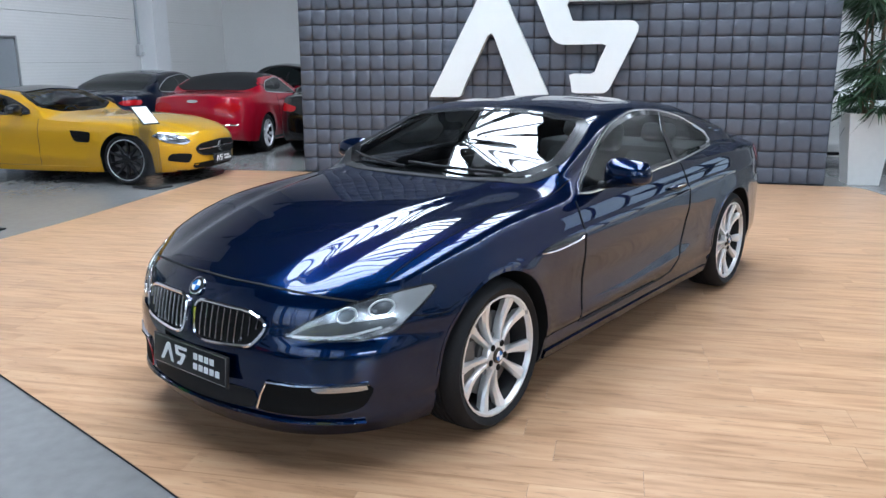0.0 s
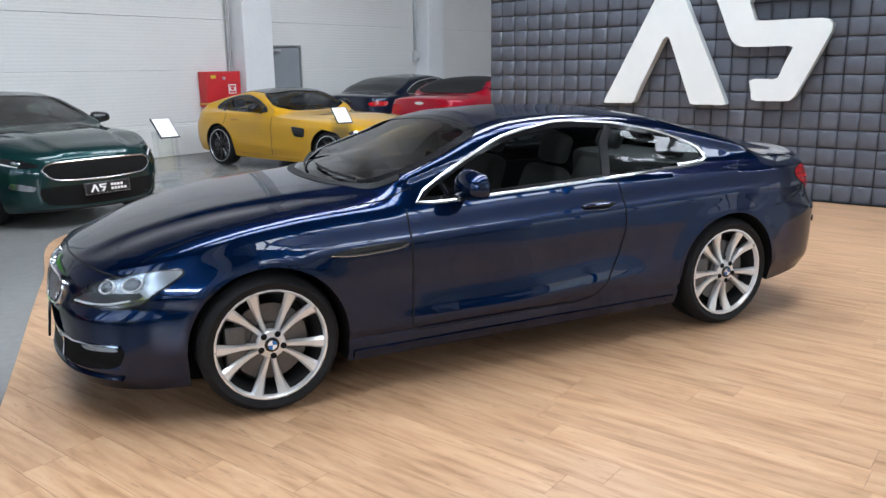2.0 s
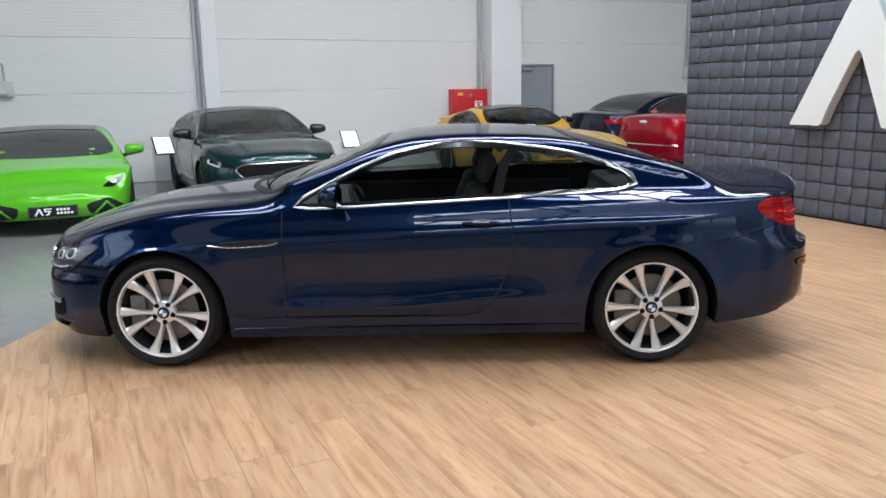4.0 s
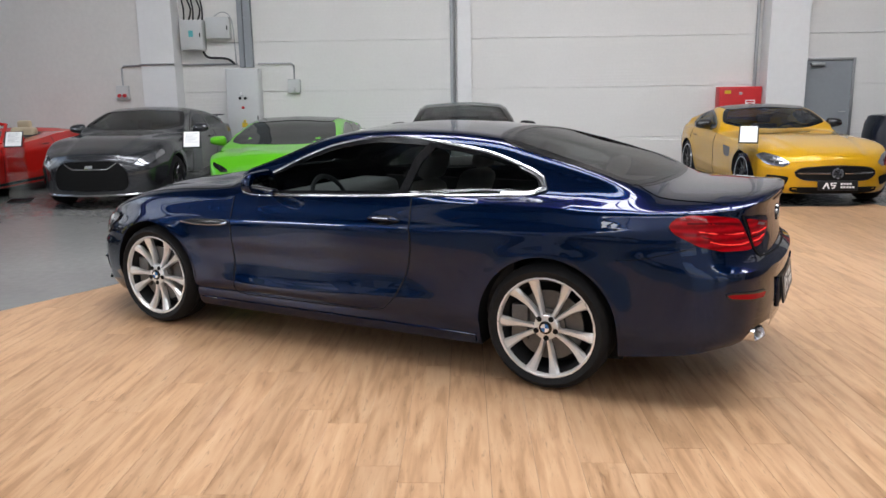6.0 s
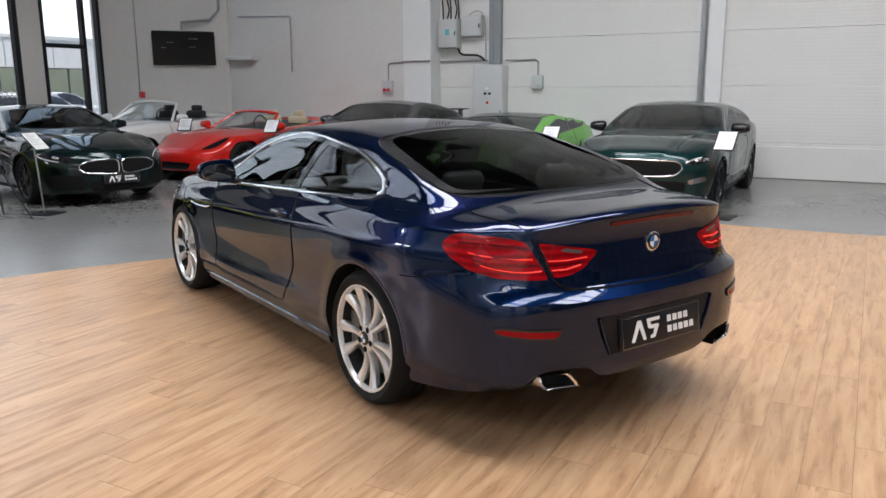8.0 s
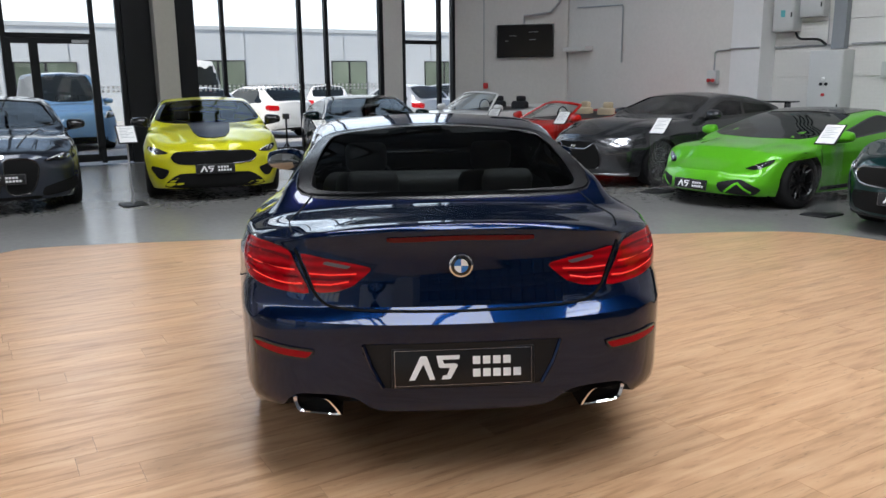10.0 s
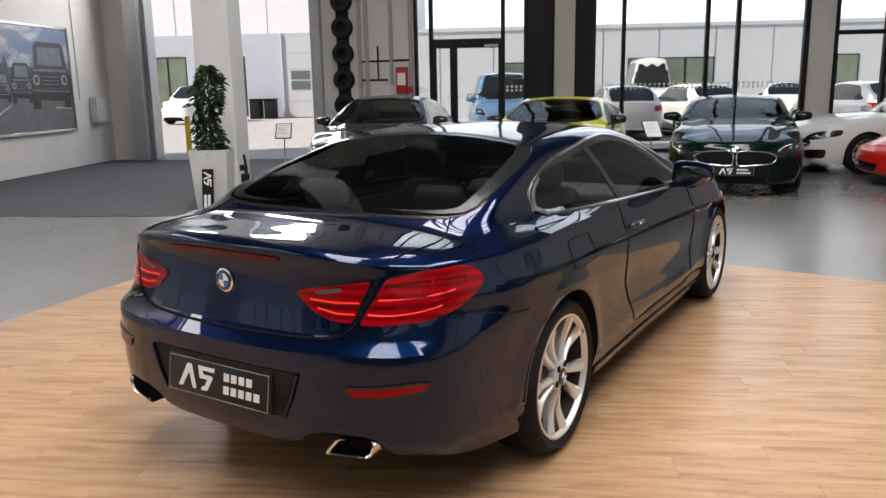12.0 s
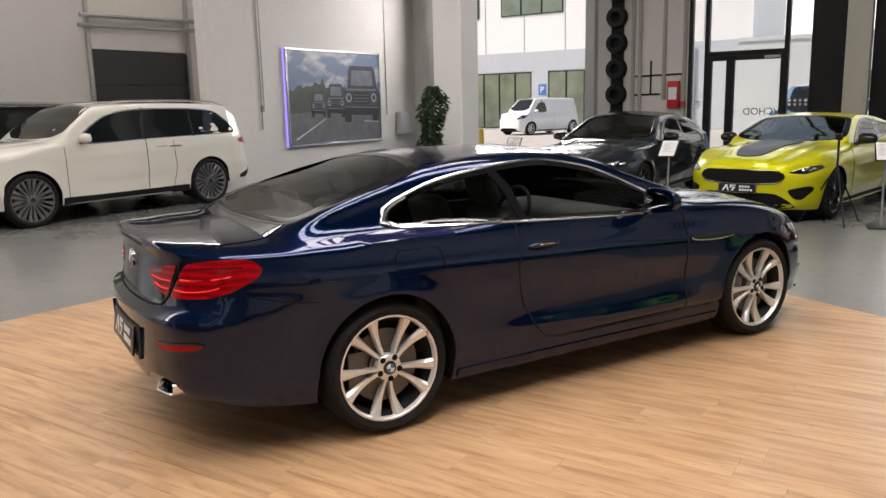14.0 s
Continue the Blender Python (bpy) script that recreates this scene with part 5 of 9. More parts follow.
P_STEELBL = paint("blue_grey_metallic", (0.036, 0.043, 0.058), 0.6, 0.32)
P_MIDNIGHT = paint("midnight_blue_paint", (0.010, 0.016, 0.035), 0.5, 0.3)
P_BLACK = paint("black_paint", (0.006, 0.006, 0.007), 0.2, 0.3)


def oval(cy, cz, ry, rz, n=20):
    return [(cy + ry * math.cos(2 * math.pi * k / n), cz + rz * math.sin(2 * math.pi * k / n)) for k in range(n)]


def opened(s, z_mid):
    """Takes the roof off a coupe's curves."""
    keep = [(x, z) for x, z in s["top"] if x > s["cowl"] - 0.02 or x < s["rw_base"] + 0.02]
    s["top"] = keep + [((s["cowl"] + s["open"]) / 2, z_mid), (s["open"] + 0.1, z_mid + 0.02)]
    s["cabin"] = (9.0, 9.5)
    return s


HEX = [(-0.50, 0.69), (0.0, 0.705), (0.50, 0.69), (0.60, 0.62), (0.49, 0.52), (0.0, 0.50), (-0.49, 0.52), (-0.60, 0.62)]
SEE = dict(see_through=True, cabin_kit=True, step=0.028, glass_rows=18, roof_rows=20)
TALLK = [(0.03, 0.64), (0.10, 0.70), (0.32, 0.685), (0.41, 0.61), (0.38, 0.42), (0.30, 0.28), (0.12, 0.26), (0.04, 0.32)]
WIDEK = [(0.025, 0.60), (0.10, 0.640), (0.40, 0.625), (0.53, 0.56), (0.47, 0.475), (0.12, 0.44), (0.03, 0.46)]
M_CLEARLAMP = plain("bright_lamp_bowl", (0.34, 0.35, 0.37), 0.16, 0.85, 1.0)

car("amber yellow two-seat sports coupe with a black roof", heading(5.25, 7.03, 270), coupe(
    nose=2.20, tail=-2.30, W=0.97, H=1.28, axles=(1.315, -1.315), hood0=0.72, hood1=0.93, cowl=0.15, ws_top=-0.45, peak=-0.75, roof_end=-1.05, rw_base=-2.0, deck=1.0, tail_z=0.95, belt=0.90, taper=0.10, dlo=[(-0.12, 0.935), (-0.45, 1.12), (-0.75, 1.185), (-1.05, 1.165), (-1.35, 1.085), (-1.52, 0.99), (-1.42, 0.945), (-0.8, 0.925)], roof_m=M_BLACK, rim_ring=True, wall=0.075, mirror_m=M_BLACK, sill_m=Y_GT, wing=(-2.18, 0.985, 0.60),
    plate_z=0.30, grilles=[[(-0.42, 0.52), (0.0, 0.55), (0.42, 0.52), (0.52, 0.45), (0.40, 0.37), (0.0, 0.355), (-0.40, 0.37), (-0.52, 0.45)]], intakes=[[(-0.55, 0.27), (0.0, 0.28), (0.55, 0.27), (0.50, 0.20), (0.0, 0.19), (-0.50, 0.20)], [(0.58, 0.40), (0.78, 0.42), (0.80, 0.33), (0.62, 0.29)]], spokes=10, twin=False, pillar=-1.25, pillar_w=0.03,
    patches=[("headlamp", "front", [(0.56, 0.58), (0.66, 0.66), (0.80, 0.70), (0.87, 0.66), (0.80, 0.56), (0.64, 0.53)], M_CLEARLAMP), ("lamp_core", "front", [(0.66, 0.61), (0.76, 0.65), (0.80, 0.61), (0.70, 0.57)], M_BLACK), ("fender_vent", "left", [(0.52, 0.72), (0.62, 0.72), (0.82, 0.70), (0.80, 0.57), (0.58, 0.58)], M_BLACK), ("emblem", "front", oval(0, 0.455, 0.075, 0.075), M_CHROME), ("emblem_core", "front", oval(0, 0.455, 0.055, 0.055), M_BLACK)],
    lines=[("grille_bar", "front", [(-0.48, 0.455), (-0.09, 0.455)], 0.022, M_CHROME), ("grille_bar", "front", [(0.09, 0.455), (0.48, 0.455)], 0.022, M_CHROME), ("splitter", "front", [(-0.70, 0.185), (0.70, 0.185)], 0.02, M_BLACK)], **SEE), Y_GT)
car("dark green metallic muscle coupe with a black grille", heading(0.42, 7.35, 270), coupe(
    nose=2.28, tail=-2.45, W=0.96, H=1.38, hood0=0.83, hood1=0.99, cowl=0.85, plate_z=0.40, grilles=[HEX], rim_trim=M_SATIN, intakes=[[(-0.62, 0.44), (0.0, 0.45), (0.62, 0.44), (0.56, 0.26), (0.0, 0.24), (-0.56, 0.26)]], lamps=[[(0.60, 0.66), (0.70, 0.72), (0.86, 0.75), (0.88, 0.70), (0.76, 0.65)]], twin=False, mirror_m=M_BLACK,
    patches=[("fog_lamp", "front", [(0.66, 0.46), (0.82, 0.50), (0.83, 0.44), (0.68, 0.41)], M_CLEARLAMP), ("bonnet_vent", "top", [(1.25, 0.30), (1.10, 0.34), (1.06, 0.55), (1.16, 0.55)], M_TRIM), ("bonnet_vent", "top", [(1.25, -0.30), (1.16, -0.55), (1.06, -0.55), (1.10, -0.34)], M_TRIM)],
    lines=[("splitter", "front", [(-0.74, 0.20), (0.74, 0.20)], 0.03, M_TRIM)], **SEE), P_DGREEN)
car("bright green wedge-shaped supercar with a black roof", heading(-2.3, 7.4, 270), coupe(
    nose=2.25, tail=-2.25, W=0.97, H=1.17, r=0.33, over=0.045, hood0=0.50, hood1=0.80, cowl=1.16, ws_top=0.02, peak=-0.40, roof_end=-0.8, rw_base=-1.7, deck=0.98, tail_z=0.90, belt=0.83, roof_m=M_BLACK, plate_z=0.285,
    patches=[("headlamp", "front", [(0.56, 0.50), (0.66, 0.56), (0.82, 0.62), (0.80, 0.56), (0.68, 0.49)], M_BLACK), ("corner_intake", "front", [(0.36, 0.33), (0.60, 0.38), (0.78, 0.27), (0.70, 0.19), (0.40, 0.22)], M_TRIM), ("side_intake", "left", [(-0.85, 0.60), (-1.0, 0.72), (-0.95, 0.42), (-0.80, 0.40)], M_TRIM), ("lamp_light", "front", [(0.64, 0.525), (0.76, 0.575), (0.75, 0.555), (0.66, 0.51)], M_CLEARLAMP)],
    lines=[("intake_blade", "front", [(0.44, 0.22), (0.58, 0.34), (0.70, 0.22)], 0.03, P_LIME), ("splitter", "front", [(-0.80, 0.175), (0.80, 0.175)], 0.03, M_BLACK)]), P_LIME)
car("dark grey metallic sports coupe with a rear wing", heading(-4.8, 7.55, 272), coupe(
    nose=2.33, tail=-2.35, W=0.95, H=1.37, axles=(1.39, -1.39), hood0=0.80, hood1=1.02, wing=(-2.15, 1.16, 0.68), spokes=10, twin=False,
    grilles=[[(-0.36, 0.66), (0.0, 0.67), (0.36, 0.66), (0.48, 0.54), (0.50, 0.36), (0.44, 0.28), (0.0, 0.27), (-0.44, 0.28), (-0.50, 0.36), (-0.48, 0.54)]],
    patches=[("headlamp", "front", [(0.58, 0.62), (0.66, 0.72), (0.82, 0.80), (0.85, 0.74), (0.76, 0.64), (0.64, 0.59)], M_CLEARLAMP), ("corner_slot", "front", [(0.70, 0.48), (0.82, 0.46), (0.84, 0.34), (0.76, 0.30)], M_BLACK)],
    lines=[("grille_bar", "front", [(-0.36, 0.65), (-0.24, 0.57), (0.24, 0.57), (0.36, 0.65)], 0.022, M_SATIN), ("emblem", "front", [(-0.05, 0.595), (0.05, 0.595)], 0.06, M_CHROME), ("lip", "front", [(-0.78, 0.21), (0.78, 0.21)], 0.03, M_SATIN)], **SEE), P_GREY)
car("red open two-seat supercar with cream seats", heading(-7.6, 7.5, 266), opened(coupe(
    nose=2.3, tail=-2.25, W=0.97, H=1.20, hood0=0.60, hood1=0.86, cowl=0.95, ws_top=0.15, peak=-0.2, roof_end=-0.7, rw_base=-1.2, deck=1.02, tail_z=0.92, belt=0.85, open=-0.95, seat_m=plain("cream_leather", (0.55, 0.45, 0.30), 0.5, grain=0.08, scale=40),
    patches=[("headlamp", "front", [(0.60, 0.56), (0.66, 0.66), (0.80, 0.76), (0.83, 0.70), (0.74, 0.58)], M_BLACK), ("grille", "front", [(-0.48, 0.34), (0.0, 0.35), (0.48, 0.34), (0.42, 0.23), (0.0, 0.22), (-0.42, 0.23)], M_BLACK)]), 0.88), P_RED)
car("white open convertible with dark seats", heading(-10.0, 7.0, 278), opened(coupe(
    nose=2.4, tail=-2.2, W=0.94, H=1.38, hood0=0.80, hood1=1.0, open=-1.15, belt=0.95, wheel_m=M_ALLOY,
    patches=[("headlamp", "front", [(0.56, 0.60), (0.66, 0.70), (0.84, 0.74), (0.86, 0.64), (0.70, 0.58)], M_BLACK), ("corner_intake", "front", [(0.56, 0.40), (0.80, 0.42), (0.78, 0.28), (0.60, 0.27)], M_BLACK)], grilles=[MOUTH]), 0.98), P_WHITE)
car("black-green large sports coupe with kidney grilles", heading(-8.5, 3.5, -14), coupe(
    nose=2.4, tail=-2.45, W=0.95, H=1.36, hood0=0.78, hood1=1.0, grilles=[WIDEK], rim_trim=M_SATIN, plate_z=0.37, lamps=[LAMP], intakes=[[(-0.40, 0.34), (0.0, 0.35), (0.40, 0.34), (0.36, 0.22), (-0.36, 0.22)], [(0.50, 0.42), (0.82, 0.44), (0.80, 0.26), (0.48, 0.25)]],
    patches=[("emblem", "front", oval(0, 0.665, 0.04, 0.035), M_CHROME), ("emblem_core", "front", oval(0, 0.665, 0.026, 0.022), M_BADGEBLUE)], **SEE), P_BGREEN)
car("acid yellow muscle coupe with a dark bonnet stripe", heading(-8.4, 0.64, -12), coupe(
    nose=2.30, tail=-2.45, W=0.96, H=1.38, hood0=0.83, hood1=0.99, cowl=0.85, plate_z=0.455, mirror_m=M_BLACK, sill_m=M_TRIM, lamps=[[(0.60, 0.665), (0.70, 0.715), (0.84, 0.745), (0.87, 0.705), (0.76, 0.645)]], grilles=[[(-0.47, 0.675), (0.0, 0.69), (0.47, 0.675), (0.56, 0.615), (0.47, 0.53), (0.0, 0.51), (-0.47, 0.53), (-0.56, 0.615)]],
    intakes=[[(-0.46, 0.39), (0.0, 0.40), (0.46, 0.39), (0.66, 0.25), (0.62, 0.20), (0.0, 0.19), (-0.62, 0.20), (-0.66, 0.25)], [(0.60, 0.44), (0.80, 0.49), (0.83, 0.44), (0.74, 0.32), (0.66, 0.33)]], stripe_m=M_STRIPE,
    stripes=[rounded([(2.08, 0.0), (2.02, 0.16), (1.75, 0.25), (1.2, 0.28), (0.84, 0.30), (0.82, 0.0), (0.84, -0.30), (1.2, -0.28), (1.75, -0.25), (2.02, -0.16)], 60, 0.2)], **SEE), P_LEMON)
car("blue-grey sports saloon with tall kidney grilles", heading(-8.65, -2.3, -2), coupe(
    nose=2.35, tail=-2.4, W=0.95, H=1.43, axles=(1.43, -1.43), hood0=0.80, hood1=0.99, cowl=0.88, roof_m=M_BLACK, belt=0.96, roof_end=-1.0, rw_base=-1.8, mirror_m=M_BLACK, grilles=[TALLK], plate_z=0.46, lamps=[[(0.48, 0.66), (0.62, 0.71), (0.84, 0.75), (0.87, 0.71), (0.70, 0.65)]], intakes=[[(0.47, 0.34), (0.84, 0.42), (0.83, 0.27), (0.44, 0.23)], [(-0.40, 0.235), (0.0, 0.24), (0.40, 0.235), (0.36, 0.19), (-0.36, 0.19)]],
    patches=[("emblem", "front", oval(0, 0.735, 0.04, 0.032), M_CHROME), ("emblem_core", "front", oval(0, 0.735, 0.026, 0.02), M_BADGEBLUE)], lines=[("bonnet_crease", "top", [(2.1, 0.20), (1.5, 0.36), (0.85, 0.50)], 0.02, P_STEELBL)], **SEE), P_STEELBL)
car("pearl white large SUV with dark lower cladding", heading(-3.28, -9.55, -3), coupe(
    nose=2.45, tail=-2.72, W=1.0, H=1.80, axles=(1.57, -1.57), r=0.40, hood0=1.06, hood1=1.24, cowl=1.15, ws_top=0.35, peak=-0.5, roof_end=-2.15, rw_base=-2.60, deck=1.28, tail_z=1.22, belt=1.16, lean=0.32, rail=0.90, wheel_m=M_GREYALLOY, spokes=10, wall=0.085, lamps=[LAMP], rails=True, trim_m=M_CHROME, handle_m=M_CHROME, mirror_m=P_CREAM,
    section=[(0.10, 0.10), (0.25, 0.045), (0.40, 0.012), (0.60, 0.0), (0.90, 0.0), (1.05, 0.012), (1.16, 0.045), (1.3, 0.10), (1.8, 0.2)], sill=0.27, pillar=-0.35,
    dlo=[(0.78, 1.19), (0.30, 1.56), (-0.2, 1.665), (-1.0, 1.675), (-1.8, 1.62), (-2.12, 1.42), (-2.22, 1.245), (-2.10, 1.225), (-0.6, 1.20)],
    patches=[("tail_lamp", "rear_left", [(-1.50, 1.13), (-1.30, 1.14), (-1.05, 1.13), (-0.95, 1.11), (-0.97, 1.05), (-1.28, 1.02), (-1.48, 1.02)], M_REDLENS), ("bumper_corner", "left", [(-2.25, 0.46), (-2.66, 0.58), (-2.66, 0.46), (-2.3, 0.36)], M_TRIM)],
    lines=[("cladding", "left", [(1.12, 0.33), (-1.12, 0.33)], 0.12, M_TRIM), ("running_board", "left", [(1.05, 0.29), (-1.05, 0.29)], 0.03, M_SATIN), ("door_gap", "left", [(-0.35, 1.17), (-0.36, 0.70), (-0.34, 0.40)], 0.008, M_TRIM), ("window_post", "left", [(-1.28, 1.20), (-1.30, 1.66)], 0.05, M_BLACK), ("handle", "left", [(-1.0, 1.05), (-0.78, 1.05)], 0.025, M_CHROME)]), P_CREAM)
car("black large SUV behind a white one", heading(-2.2, -11.55, -2), coupe(nose=2.45, tail=-2.5, W=0.98, H=1.86, axles=(1.5, -1.5), r=0.38, hood0=1.06, hood1=1.24, cowl=1.15, ws_top=0.35, peak=-0.5, roof_end=-2.1, rw_base=-2.4, deck=1.28, tail_z=1.22, belt=1.16, lean=0.3), P_BLACK)
car("midnight blue saloon parked at the wall", heading(10.1, 8.75, 2), coupe(nose=2.4, tail=-2.45, H=1.45, belt=0.98, roof_end=-1.0, rw_base=-1.8, trim_m=M_CHROME, tails=[[(0.54, 0.89), (0.64, 0.93), (0.82, 0.935), (0.83, 0.85), (0.64, 0.84)]]), P_MIDNIGHT)
car("dark red convertible with a black soft top", heading(9.75, 6.6, 4), coupe(nose=2.35, tail=-2.45, H=1.40, belt=0.98, roof_m=M_TRIM, roof_loop=rounded([(0.06, 0.0), (0.02, 0.58), (-0.3, 0.79), (-0.9, 0.81), (-1.35, 0.76), (-1.52, 0.50), (-1.55, 0.0), (-1.52, -0.50), (-1.35, -0.76), (-0.9, -0.81), (-0.3, -0.79), (0.02, -0.58)], 64, 0.3), roof_end=-1.0, rw_base=-1.55, deck=1.10, trim_m=M_CHROME, wheel_m=M_ALLOY, tails=[oval(0.58, 0.84, 0.20, 0.09)],
    patches=[("emblem", "rear", oval(0, 0.95, 0.10, 0.025), M_CHROME)], lines=[("bumper_trim", "rear", [(-0.75, 0.55), (0.75, 0.55)], 0.02, M_CHROME)]), P_CHERRY)
car("black saloon parked behind the padded wall", heading(10.0, 4.25, 2), coupe(nose=2.4, tail=-2.45, H=1.44, tails=[[(0.50, 0.86), (0.84, 0.92), (0.85, 0.80), (0.55, 0.78)]]), P_BLACK)
car("black fastback parked at the far end", heading(14.2, 8.0, 95), coupe(H=1.55, belt=1.02), P_BLACK, group="display cars")
car("white estate car parked behind the padded wall", heading(8.6, -4.4, 80), coupe(nose=2.4, tail=-2.4, H=1.48, belt=1.0, wheel_m=M_ALLOY), P_WHITE)


# ---------------------------------------------------------------- the navy coupe
def disc(bm, r, d, seg=24, r0=0.0):
    ring = lathe(bm, [(r, -0.004), (r, d * 0.6), (r * 0.9, d), (max(r0, 0.001), d)], seg, "x")
    return ring


def roundel(parent, m, r=0.041):
    """A round badge: chrome rim, dark ring and quarters in blue and white."""
    bm = bmesh.new()
    disc(bm, r, 0.006)
    root = part("badge", bm, M_CHROME, parent, "round chrome badge with blue and white quarters")
    root.matrix_local = m
    bm = bmesh.new()
    disc(bm, r * 0.90, 0.0075)
    part("badge_ring", bm, M_BLACK, root)
    for k in range(4):
        bm = bmesh.new()
        c = [(0, 0)] + [(r * 0.58 * math.cos(a), r * 0.58 * math.sin(a)) for a in [math.pi / 2 * (k + j / 8) for j in range(9)]]
        prism(bm, c, 0.001, lambda u, v, d: Vector((0.0078 + d, u, v)))
        part("badge_quarter", bm, M_BADGEBLUE if k % 2 else M_WHITE, root, smooth=False)
    return root


def seat(parent, x, y, rear=False):
    bm = bmesh.new()
    box(bm, x - 0.24, x + 0.26, y - 0.25, y + 0.25, 0.38, 0.56, 0.06, 3)
    ob = part("seat", bm, M_SEAT, parent, "grey-beige leather seat")
    bm = bmesh.new()
    box(bm, -0.07, 0.07, -0.24, 0.24, 0.0, 0.60, 0.06, 3)
    for v in bm.verts:
        v.co.y *= 1 - 0.25 * max(0, v.co.z - 0.3) / 0.3
    back = part("backrest", bm, M_SEAT, ob)
    back.matrix_local = pose(x - 0.26, y, 0.45, 0, -20 if not rear else -26, 0)
    bm = bmesh.new()
    box(bm, -0.05, 0.05, -0.125, 0.125, 0.62, 0.80 if not rear else 0.76, 0.045, 3)
    part("headrest", bm, M_SEAT, back)


